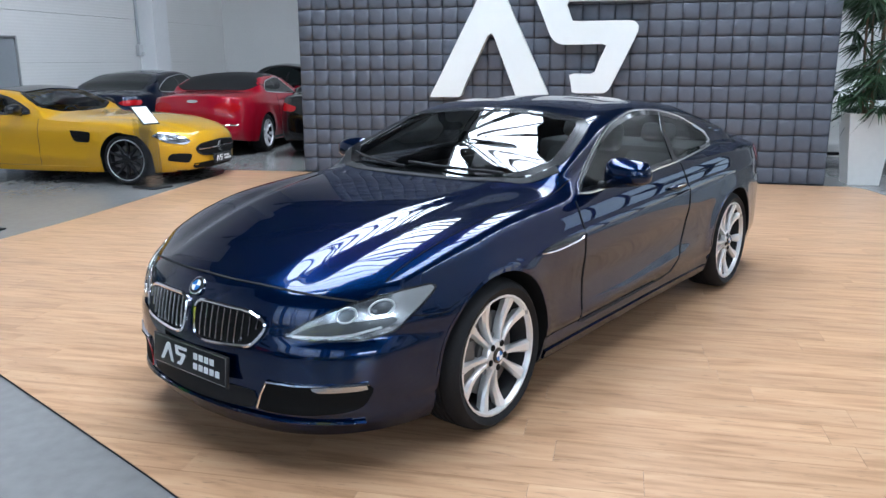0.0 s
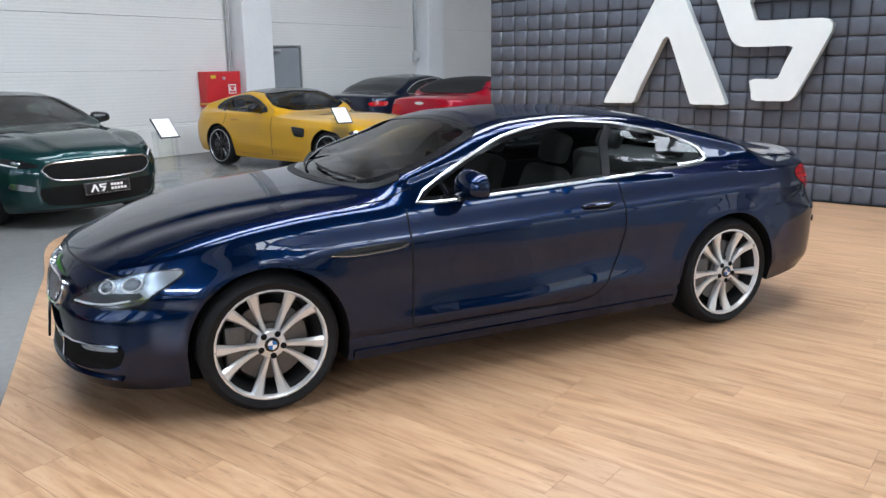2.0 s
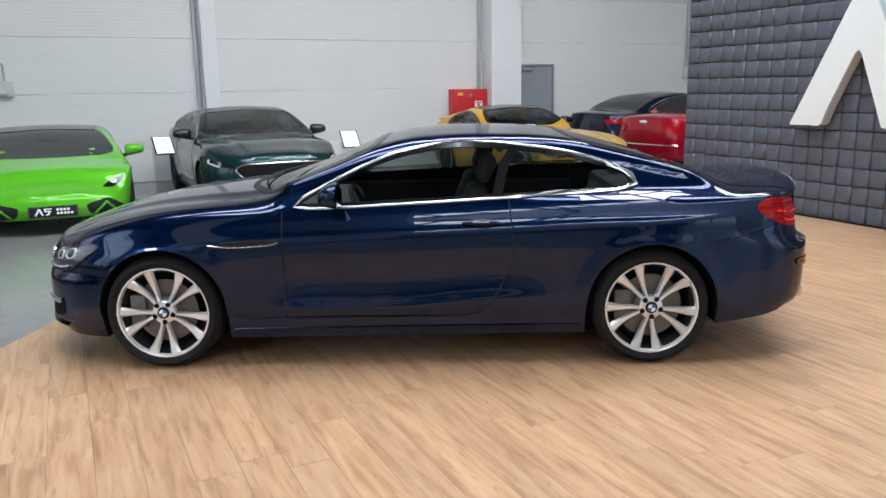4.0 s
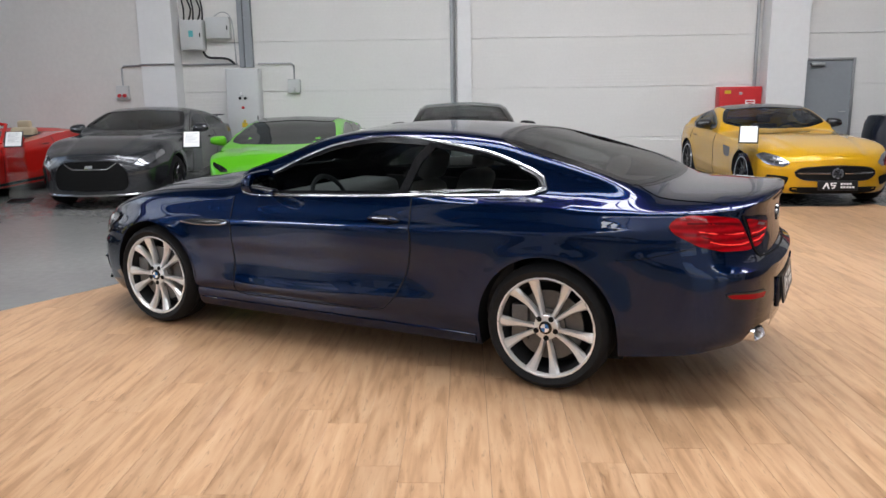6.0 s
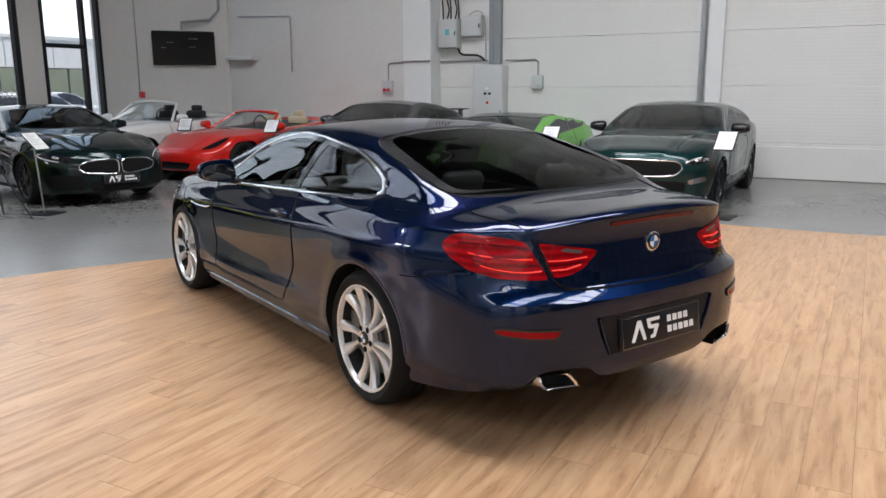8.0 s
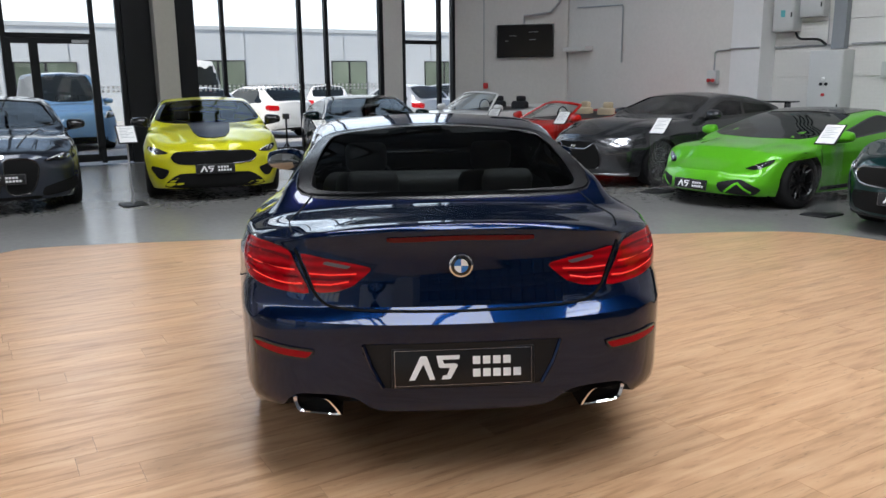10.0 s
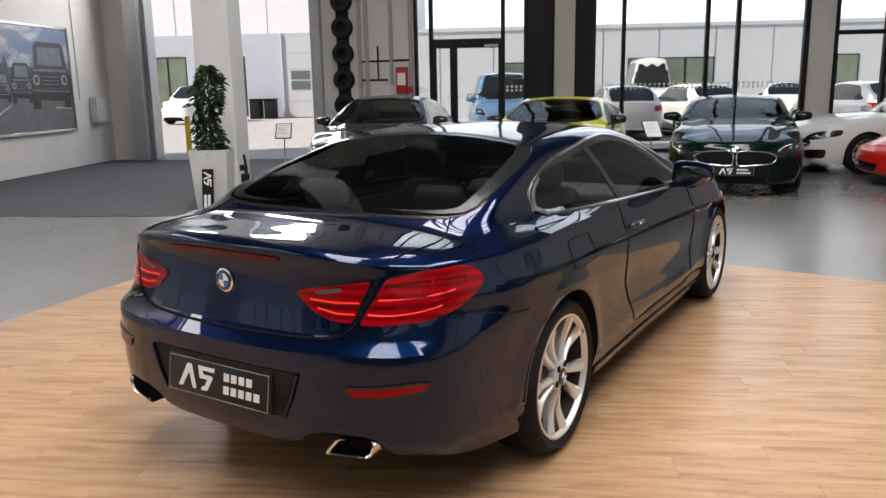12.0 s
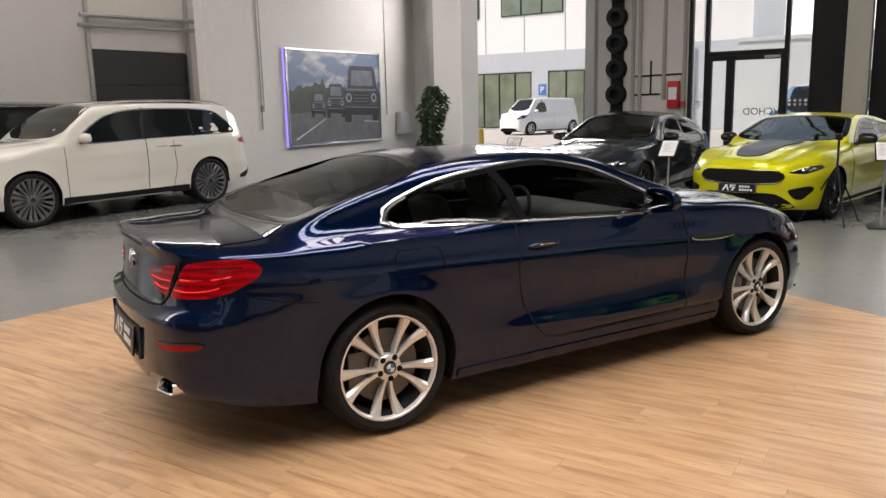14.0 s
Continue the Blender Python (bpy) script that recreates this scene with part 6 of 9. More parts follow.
NAVY = dict(
    shell=CoupeShell, wheel_y=(0.915, 0.938), bands=(16, 9, 8), lean=0.50, rail=0.87,
    plan=[(2.362, 0.0), (2.352, 0.17), (2.328, 0.32), (2.29, 0.46), (2.235, 0.58), (2.16, 0.685), (2.06, 0.772), (1.95, 0.832), (1.80, 0.876), (1.62, 0.902), (1.44, 0.914), (1.1, 0.917), (0.7, 0.917), (0.2, 0.917), (-0.4, 0.921), (-0.9, 0.930),
          (-1.20, 0.938), (-1.43, 0.942), (-1.65, 0.938), (-1.85, 0.924), (-2.02, 0.900), (-2.16, 0.868), (-2.27, 0.815), (-2.365, 0.72), (-2.425, 0.59), (-2.462, 0.42), (-2.482, 0.20), (-2.487, 0.0)],
    top=[(-2.44, 1.026), (-2.42, 1.041), (-2.38, 1.047), (-2.2, 1.043), (-2.0, 1.043), (-1.92, 1.048), (-1.86, 1.066), (-1.80, 1.088), (-1.35, 1.235), (-0.95, 1.335), (-0.65, 1.363), (-0.38, 1.369), (-0.05, 1.352), (0.19, 1.30),
         (0.45, 1.192), (0.80, 1.058), (0.97, 1.012), (1.2, 0.990), (1.6, 0.937), (2.0, 0.842), (2.15, 0.790), (2.22, 0.765), (2.265, 0.742), (2.29, 0.725)],
    belt=[(-3.0, 1.022), (-2.75, 1.018), (-2.55, 1.000), (-2.35, 0.975), (-2.1, 0.970), (-1.9, 0.966), (-1.25, 0.972), (-0.6, 0.962), (0.0, 0.942), (0.66, 0.935), (1.1, 0.922), (1.52, 0.880), (1.75, 0.826), (1.92, 0.778), (2.15, 0.735), (2.4, 0.718), (2.7, 0.722), (3.0, 0.724)],
    low=[(-3.0, 0.315), (-2.76, 0.318), (-2.70, 0.335), (-2.64, 0.385), (-2.56, 0.398), (-2.46, 0.396), (-2.415, 0.375), (-2.37, 0.328), (-2.2, 0.288), (-2.0, 0.255), (-1.8, 0.235), (-1.0, 0.185), (0, 0.175), (1.8, 0.172), (2.2, 0.155), (2.6, 0.150), (3.0, 0.158)],
    swage=[(-3.0, 0.700), (-2.6, 0.702), (-2.3, 0.712), (-1.95, 0.730), (-0.9, 0.62), (0, 0.58), (0.9, 0.58), (1.9, 0.56), (2.3, 0.545), (2.6, 0.53), (3.0, 0.49)],
    crease=[(-3.0, 0.96), (-2.6, 0.94), (-2.3, 0.91), (-2.0, 0.888), (-1.43, 0.852), (-1.0, 0.838), (-0.45, 0.815), (0.0, 0.800), (0.75, 0.772), (1.12, 0.757), (1.5, 0.735), (1.9, 0.70), (2.4, 0.66), (3.0, 0.655)],
    face=[(0.150, -0.045), (0.17, -0.026), (0.20, -0.012), (0.235, -0.002), (0.27, 0.004), (0.33, -0.004), (0.40, 0.004), (0.47, 0.004), (0.52, -0.002), (0.58, -0.012), (0.64, -0.026), (0.69, -0.046), (0.73, -0.072)],
    face_corner=[(0.18, -0.02), (0.24, 0.0), (0.48, 0.004), (0.525, 0.0), (0.555, -0.026), (0.60, -0.034), (0.66, -0.036), (0.72, -0.045)],
    rear_face=[(0.26, -0.11), (0.30, -0.055), (0.34, -0.022), (0.40, -0.008), (0.50, -0.002), (0.60, 0.0), (0.655, 0.004), (0.682, 0.002), (0.694, -0.008), (0.704, -0.034), (0.714, -0.052), (0.76, -0.060), (0.85, -0.068), (0.92, -0.068), (0.97, -0.060), (1.0, -0.050), (1.022, -0.046)],
    rear_corner=[(0.25, -0.035), (0.36, 0.0), (0.60, 0.004), (0.68, 0.0), (0.72, -0.012), (0.80, -0.034), (0.90, -0.046), (1.02, -0.055)],
    section=[(0.10, 0.10), (0.17, 0.066), (0.20, 0.048), (0.235, 0.036), (0.285, 0.030), (0.300, 0.034), (0.312, 0.022), (0.345, 0.014), (0.40, 0.012), (0.50, 0.012), (0.60, 0.008), (0.68, 0.002), (0.74, 0.002), (0.795, 0.010), (0.805, 0.013), (0.85, 0.029), (0.90, 0.047), (0.945, 0.068), (1.0, 0.098), (1.1, 0.13), (1.4, 0.18)],
    half=[(-2.5, 0.9), (2.4, 0.9)],
    axles=(1.436, -1.416), arch=0.380, hub=0.341, r=0.341, wall=0.073, W=0.935, H=1.369, cabin=(-1.95, 0.80), step=0.022, glass_rows=20, roof_rows=26, cowl=0.80, ws_top=0.15, peak=-0.38, roof_end=-0.95, rw_base=-1.85, deck=1.09,
    dlo=[(0.65, 0.945), (0.0, 0.958), (-0.6, 0.986), (-1.24, 1.012), (-1.352, 1.045), (-1.30, 1.118), (-0.98, 1.225), (-0.6, 1.284), (-0.27, 1.295), (0.05, 1.242), (0.33, 1.132)],
    shield=rounded([(0.985, 0.0), (0.95, -0.34), (0.83, -0.58), (0.68, -0.728), (0.57, -0.725), (0.40, -0.69), (0.26, -0.655), (0.195, -0.59), (0.165, -0.3), (0.155, 0.0), (0.165, 0.3), (0.195, 0.59), (0.26, 0.655), (0.40, 0.69), (0.57, 0.725), (0.68, 0.728), (0.83, 0.58), (0.95, 0.34)], 96, 0.30),
    back=rounded([(-1.86, 0.0), (-1.83, 0.43), (-1.72, 0.668), (-1.08, 0.598), (-0.97, 0.33), (-0.95, 0.0), (-0.97, -0.33), (-1.08, -0.598), (-1.72, -0.668), (-1.83, -0.43)], 72, 0.36),
    door=resample([(0.715, 0.918), (0.712, 0.75), (0.705, 0.5), (0.72, 0.305), (0.68, 0.290), (0.0, 0.294), (-0.30, 0.300), (-0.42, 0.325), (-0.50, 0.40), (-0.58, 0.55), (-0.615, 0.70), (-0.600, 0.90), (-0.59, 0.972)], 60, False), handle=(-0.43, 0.846), bar_handle=True,
    see_through=True, taper=0.115, bolts=True, trim_m=M_SATIN, trim_w=0.018, spokes=5, wheel_m=M_ALLOY, door_end=-0.55, pillar=-0.55, sill_m=M_NAVY, handle_m=M_NAVY)
navy, sh = car("navy blue metallic luxury coupe on an oak platform", pose(0, 0, 0.0, 0, 0, 154.0), NAVY, M_NAVY, group="")
plate(navy, sh, 0.405, "front", out=0.016)
plate(navy, sh, 0.511, "rear", 0.54, 0.150, 0.012)

M_BOWL = plain("lamp_bowl", (0.52, 0.53, 0.55), 0.20, 1.0)
M_PROJ = plain("projector_glass", (0.22, 0.23, 0.25), 0.08, 0.6)
M_GRILLBAR = plain("grille_bar_satin", (0.34, 0.34, 0.35), 0.25, 1.0)
M_LAMPGREY = plain("lamp_grey", (0.10, 0.105, 0.11), 0.3, 0.3)

# front: kidney grilles, badge, lamps, intakes
for sgn in (1, -1):
    flip = (lambda lp: lp) if sgn > 0 else mirror_loop
    kid = rounded(flip([(0.030, 0.636), (0.075, 0.658), (0.30, 0.652), (0.385, 0.622), (0.392, 0.590), (0.335, 0.522), (0.10, 0.504), (0.040, 0.528)]), 48, 0.30)
    g = part("grille", sh.drape(kid, "front", 0.004), M_UNDER, navy, "black kidney grille with chrome bars")
    part("grille_rim", sh.ribbon(kid, "front", 0.014, 0.014, True, crown=0.005), M_CHROME, g)
    for k in range(10):
        y = 0.066 + k * 0.0325
        z0, z1 = 0.514 + 0.085 * max(0, (y - 0.28) / 0.1) + 0.008, 0.648 - 0.020 * max(0, (y - 0.26) / 0.1)
        part("grille_bar", sh.ribbon([(sgn * y, z0), (sgn * y, (z0 + z1) / 2), (sgn * y, z1)], "front", 0.006, 0.009, crown=0.005), M_GRILLBAR, g)
    lamp = rounded(flip([(0.472, 0.570), (0.52, 0.612), (0.60, 0.664), (0.70, 0.708), (0.78, 0.733), (0.826, 0.742), (0.836, 0.718), (0.826, 0.660), (0.792, 0.592), (0.72, 0.562), (0.58, 0.558)]), 56, 0.24)
    h = part("headlamp", sh.drape(lamp, "front", 0.004), M_BOWL, navy, "silver headlamp with two ring lights")
    part("lamp_mask", sh.drape(rounded([(sgn * u, v) for u, v in ((0.50, 0.578), (0.56, 0.612), (0.62, 0.628), (0.70, 0.630), (0.78, 0.640), (0.79, 0.622), (0.74, 0.594), (0.60, 0.576))], 36, 0.25), "front", 0.006), M_LAMPGREY, h)
    part("lamp_shadow_line", sh.ribbon(lamp, "front", 0.010, 0.005, True), M_BLACK, h)
    for cy, cz, r in ((0.655, 0.652, 0.028), (0.742, 0.672, 0.031)):
        ring = [(sgn * cy + r * math.cos(a * math.pi / 12), cz + r * 0.95 * math.sin(a * math.pi / 12)) for a in range(24)]
        part("ring_light", sh.ribbon(ring, "front", 0.0075, 0.010, True, crown=0.003), M_WHITE, h)
        part("projector", sh.drape([(sgn * cy + (u - sgn * cy) * 0.78, cz + (v - cz) * 0.78) for u, v in ring], "front", 0.008, 0, (1, 0.6, 0.3), crown=0.006), M_PROJ, h)
        part("projector_core", sh.drape([(sgn * cy + (u - sgn * cy) * 0.40, cz + (v - cz) * 0.40) for u, v in ring], "front", 0.013, 0, (1, 0.5), crown=0.004), M_LAMPGREY, h)
    part("light_strip", sh.ribbon([(sgn * u, v) for u, v in ((0.50, 0.574), (0.58, 0.572), (0.68, 0.580), (0.755, 0.605))], "front", 0.010, 0.008), M_WHITE, h)
    lens = part("lens", sh.drape(lamp, "front", 0.016, 0.008, crown=0.003), M_LENS, h)
    lens.visible_shadow = False
    it = rounded(flip([(0.40, 0.385), (0.58, 0.390), (0.73, 0.396), (0.755, 0.365), (0.71, 0.285), (0.56, 0.262), (0.36, 0.268)]), 44, 0.28)
    k = part("intake", sh.drape(it, "front", 0.003), M_UNDER, navy, "black bumper intake with a chrome blade")
    part("chrome_blade", sh.ribbon([(sgn * u, v) for u, v in ((0.36, 0.27), (0.375, 0.33), (0.41, 0.388), (0.52, 0.386), (0.64, 0.389), (0.745, 0.394))], "front", 0.012, 0.010, crown=0.004), M_CHROME, k)
    part("fog_lamp", sh.drape(rounded([(sgn * u, v) for u, v in ((0.58, 0.384), (0.735, 0.391), (0.738, 0.372), (0.60, 0.364))], 20, 0.2), "front", 0.012), M_CLEARLAMP, k)
    part("bonnet_side_seam", sh.ribbon(rounded([(2.04, sgn * 0.70), (1.93, sgn * 0.725), (1.6, sgn * 0.760), (1.2, sgn * 0.775), (0.85, sgn * 0.785), (0.66, sgn * 0.79)], 30, closed=False), "top", 0.005, 0.002), M_UNDER, navy)
low_in = rounded([(-0.34, 0.335), (0.0, 0.34), (0.34, 0.335), (0.33, 0.265), (0.0, 0.252), (-0.33, 0.265)], 40, 0.25)
part("intake", sh.drape(low_in, "front", 0.003), M_TRIM, navy)
part("bonnet_seam", sh.ribbon(rounded([(2.04, -0.70), (2.14, -0.56), (2.215, -0.38), (2.25, -0.2), (2.258, 0.0), (2.25, 0.2), (2.215, 0.38), (2.14, 0.56), (2.04, 0.70)], 48, closed=False), "top", 0.008, 0.004), M_TRIM, navy)
p, nrm = sh.hit(0, 0.700, "front")
roundel(navy, Matrix.Translation(p + nrm * 0.003) @ nrm.to_track_quat("X", "Z").to_matrix().to_4x4())
part("splitter", sh.ribbon(rounded([(-0.72, 0.232), (-0.45, 0.236), (0.0, 0.244), (0.45, 0.236), (0.72, 0.232)], 32, closed=False), "front", 0.02, 0.012, crown=0.006), M_NAVY, navy)

# sides: vents, painted shade of the handles' bowls, sills, fuel flap, wheel-arch lips
for side, sgn in (("left", 1), ("right", -1)):
    v = part("side_vent", sh.drape(rounded([(1.135, 0.742), (1.02, 0.766), (0.74, 0.775), (0.735, 0.758), (0.80, 0.740), (1.0, 0.730)], 36, 0.25), side, 0.004), M_BLACK, navy, "black fender vent with a chrome lower edge")
    part("vent_edge", sh.ribbon(rounded([(1.135, 0.742), (1.0, 0.731), (0.80, 0.741), (0.735, 0.758)], 20, closed=False), side, 0.009, 0.008, crown=0.003), M_CHROME, v)
    part("trim_corner", sh.ribbon(rounded([(-1.10, 1.012), (-1.24, 1.018), (-1.335, 1.048), (-1.29, 1.112), (-1.18, 1.158)], 30, closed=False), side, 0.030, 0.0065, crown=0.003), M_SATIN, navy)
    # Flat black oval imitates the shaded hollow behind the handle.
    part("handle_bowl_shade", sh.drape(rounded([(-0.34, 0.848), (-0.44, 0.874), (-0.54, 0.848), (-0.44, 0.818)], 28, 0.5), side, 0.003), M_BLACK, navy)
    for ax in NAVY["axles"]:
        arch = [(ax + 0.388 * math.cos(a), 0.341 + 0.388 * math.sin(a)) for a in [math.pi * (0.02 + 0.96 * k / 40) for k in range(41)]]
        part("arch_lip", sh.ribbon(arch, side, 0.014, 0.002), M_NAVY, navy)
    part("bumper_side_seam", sh.ribbon(rounded([(-2.10, 0.800), (-2.0, 0.772), (-1.88, 0.745), (-1.775, 0.735)], 16, closed=False), side, 0.005, 0.002), M_UNDER, navy)
    part("bumper_side_seam", sh.ribbon(rounded([(1.93, 0.64), (1.86, 0.628), (1.79, 0.625), (1.755, 0.63)], 16, closed=False), side, 0.005, 0.002), M_UNDER, navy)
flap = rounded([(-1.09, 0.825), (-1.10, 0.900), (-1.12, 0.918), (-1.33, 0.920), (-1.36, 0.900), (-1.365, 0.825), (-1.34, 0.800), (-1.11, 0.798)], 48, 0.3)
part("fuel_flap_seam", sh.ribbon(flap, "right", 0.004, 0.002, True), M_UNDER, navy)

# rear: lamps, boot lid, badge, reflectors, exhausts
for sgn in (1, -1):
    flip = (lambda lp: lp) if sgn > 0 else mirror_loop
    corner = "rear_left" if sgn > 0 else "rear_right"
    wrap = rounded([(-1.262, 0.778), (-1.215, 0.860), (-1.165, 0.932), (-1.03, 0.954), (-0.91, 0.960), (-0.848, 0.944), (-0.815, 0.908), (-0.835, 0.872), (-0.93, 0.818), (-1.05, 0.786), (-1.17, 0.777)], 56, 0.24)
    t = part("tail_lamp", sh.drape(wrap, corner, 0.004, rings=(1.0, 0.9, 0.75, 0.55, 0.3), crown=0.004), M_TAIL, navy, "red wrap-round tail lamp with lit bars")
    part("lamp_gap", sh.ribbon(wrap, corner, 0.006, 0.003, True), M_BLACK, t)
    for ln in ([(-1.235, 0.812), (-1.16, 0.808), (-1.06, 0.818), (-0.985, 0.838)], [(-1.20, 0.862), (-1.12, 0.862), (-1.02, 0.872), (-0.935, 0.886)]):
        part("light_bar", sh.ribbon(rounded(ln, 14, closed=False), corner, 0.008, 0.006, crown=0.002), M_REDLIT, t)
    part("lamp_band", sh.ribbon(rounded([(-1.175, 0.905), (-1.08, 0.915), (-0.97, 0.922), (-0.89, 0.922)], 14, closed=False), corner, 0.012, 0.007), M_REDDARK, t)
    part("lamp_band", sh.ribbon(rounded([(-1.215, 0.836), (-1.13, 0.834), (-1.03, 0.844), (-0.95, 0.860)], 14, closed=False), corner, 0.008, 0.007), M_REDDARK, t)
    inn = rounded(flip([(0.600, 0.926), (0.50, 0.912), (0.40, 0.895), (0.335, 0.878), (0.36, 0.848), (0.41, 0.808), (0.47, 0.788), (0.545, 0.784), (0.575, 0.86)]), 48, 0.24)
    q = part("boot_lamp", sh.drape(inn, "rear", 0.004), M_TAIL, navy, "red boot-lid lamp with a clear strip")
    part("lamp_edge", sh.ribbon(inn, "rear", 0.005, 0.003, True), M_BLACK, q)
    for ln in ([(0.555, 0.812), (0.49, 0.812), (0.42, 0.826)], [(0.568, 0.852), (0.49, 0.850), (0.39, 0.856)]):
        part("light_bar", sh.ribbon([(sgn * u, v) for u, v in ln], "rear", 0.007, 0.006, crown=0.002), M_REDLIT, q)
    part("lamp_shade", sh.ribbon([(sgn * u, v) for u, v in ((0.565, 0.832), (0.49, 0.831), (0.41, 0.840))], "rear", 0.008, 0.006), M_REDDARK, q)
    part("reversing_lens", sh.drape(rounded([(sgn * u, v) for u, v in ((0.41, 0.886), (0.50, 0.902), (0.515, 0.892), (0.43, 0.876))], 20, 0.2), "rear", 0.008), M_LAMPGREY, q)
    ref = rounded([(sgn * u, v) for u, v in ((0.560, 0.572), (0.66, 0.580), (0.765, 0.590), (0.800, 0.586), (0.785, 0.562), (0.68, 0.545), (0.585, 0.540))], 32, 0.2)
    part("reflector", sh.drape(ref, "rear", 0.007), plain("reflector_red", (0.30, 0.004, 0.008), 0.2, spec=0.15), navy, "dark red bumper reflector in a dark slot")
    part("reflector_slot", sh.ribbon(ref, "rear", 0.010, 0.008, True), M_BLACK, navy)
    part("boot_seam", sh.ribbon(rounded([(sgn * u, v) for u, v in ((0.625, 0.945), (0.590, 0.86), (0.552, 0.778), (0.50, 0.735), (0.42, 0.722), (0.2, 0.716), (0.0, 0.714))], 32, closed=False), "rear", 0.010, 0.004), M_UNDER, navy)
    part("boot_side_seam", sh.ribbon(rounded([(-2.25, sgn * 0.64), (-2.10, sgn * 0.665), (-1.95, sgn * 0.655), (-1.80, sgn * 0.60)], 20, closed=False), "top", 0.005, 0.003), M_UNDER, navy)
    # tail pipe: a chrome trapezoid sleeve with a black bore
    c = [(0.462, 0.312), (0.618, 0.316), (0.640, 0.332), (0.652, 0.384), (0.520, 0.380), (0.500, 0.368)]
    bm = bmesh.new()
    loops = []
    for xx, f in ((-2.15, 1.0), (-2.424, 1.0), (-2.436, 0.96), (-2.431, 0.82), (-2.38, 0.80)):
        cy, cz = 0.56, 0.348
        loops.append([bm.verts.new((xx - 0.010 + max(0.0, u - 0.46) * 0.22, sgn * (cy + (u - cy) * f), cz + (v - cz) * (f if f == 1 else f - 0.04))) for u, v in rounded(c, 30, 0.16)])
    for a, b2 in zip(loops, loops[1:]):
        for i in range(30):
            bm.faces.new((a[i], a[(i + 1) % 30], b2[(i + 1) % 30], b2[i]))
    e = part("tail_pipe", bm, M_CHROME, navy, "chrome trapezoid tail pipe")
    bm = bmesh.new()
    bm.faces.new([bm.verts.new(v) for v in [(-2.392 + max(0.0, u - 0.46) * 0.22, sgn * (0.56 + (u - 0.56) * 0.84), 0.348 + (w - 0.348) * 0.80) for u, w in rounded(c, 30, 0.16)]])
    part("bore", bm, M_UNDER, e)
brake = rounded([(-0.275, 0.995), (0.0, 1.002), (0.275, 0.995), (0.255, 0.978), (0.0, 0.984), (-0.255, 0.978)], 40, 0.3)
part("brake_light", sh.drape(brake, "rear", 0.004), M_REDDARK, navy, "slim dark red high brake light")
# No hollow is modelled: a flat dark patch gives the recess its shade.
rec = rounded([(-0.375, 0.600), (0.375, 0.600), (0.34, 0.51), (0.30, 0.428), (-0.30, 0.428), (-0.34, 0.51)], 40, 0.14)
part("plate_recess_shade", sh.drape(rec, "rear", 0.003), M_TRIM, navy)
for sgn in (1, -1):
    part("recess_edge", sh.ribbon([(sgn * u, v) for u, v in ((0.372, 0.598), (0.345, 0.515), (0.302, 0.430))], "rear", 0.016, 0.009, crown=0.006), M_NAVY, navy)
p, nrm = sh.hit(0, 0.884, "rear")
roundel(navy, Matrix.Translation(p + nrm * 0.003) @ nrm.to_track_quat("X", "Z").to_matrix().to_4x4(), 0.045)

bm = bmesh.new()
box(bm, -1.80, 1.85, -0.60, 0.60, 0.150, 0.30, 0.02, 1)
box(bm, -0.98, 1.00, -0.80, 0.80, 0.155, 0.30, 0.02, 1)
part("undertray", bm, M_UNDER, navy)

# wipers and scuttle
part("scuttle", sh.ribbon(rounded([(0.70, -0.735), (0.85, -0.585), (0.97, -0.35), (1.01, 0.0), (0.97, 0.35), (0.85, 0.585), (0.70, 0.735)], 48, closed=False), "top", 0.05, 0.004), M_TRIM, navy)
for y0, y1 in ((0.52, -0.08), (-0.05, -0.60)):
    bm = bmesh.new()
    pts = []
    for k in range(8):
        f = k / 7
        x = 0.955 - 0.07 * f - 0.36 * abs(y0 + (y1 - y0) * f) ** 2
        p, nrm = sh.hit(x, y0 + (y1 - y0) * f, "top")
        pts.append(p + nrm * 0.022)
    tube(bm, pts, 0.008, 6)
    part("wiper", bm, M_TRIM, navy)

# cabin
bm = bmesh.new()
box(bm, -1.9, 0.9, -0.72, 0.72, 0.30, 0.36)
for v in bm.verts:
    v.co.y *= 1.0
part("cabin_floor", bm, M_SEATDARK, navy)
for sx, sy, rear in ((0.02, 0.38, False), (0.02, -0.38, False), (-0.88, 0.33, True), (-0.88, -0.33, True)):
    seat(navy, sx, sy, rear)
bm = bmesh.new()
box(bm, 0.40, 0.78, -0.72, 0.72, 0.60, 0.90, 0.08, 3)
part("dashboard", bm, M_DASH, navy)
bm = bmesh.new()
box(bm, -1.85, -1.30, -0.62, 0.62, 0.55, 0.99, 0.05, 2)
part("parcel_shelf", bm, M_SEAT, navy)
for sgn in (1, -1):
    bm = bmesh.new()
    box(bm, -1.2, 0.6, sgn * 0.80 - 0.02, sgn * 0.80 + 0.02, 0.35, 0.90, 0.015, 2)
    part("door_lining", bm, M_SEATDARK, navy)
bm = bmesh.new()
pts = [(0.185 * math.cos(a * math.pi / 12), 0.185 * math.sin(a * math.pi / 12)) for a in range(25)]
tube(bm, [(0, u, v) for u, v in pts], 0.015, 8)
box(bm, -0.02, 0.02, -0.17, 0.17, -0.02, 0.02, 0.008, 1)
wheel_ob = part("steering_wheel", bm, M_SEATDARK, navy)
wheel_ob.matrix_local = pose(0.30, 0.38, 0.84, 0, 22, 0)
bm = bmesh.new()
box(bm, 0.02, 0.05, -0.12, 0.12, 1.215, 1.275, 0.015, 2)
part("interior_mirror", bm, M_BLACK, navy)
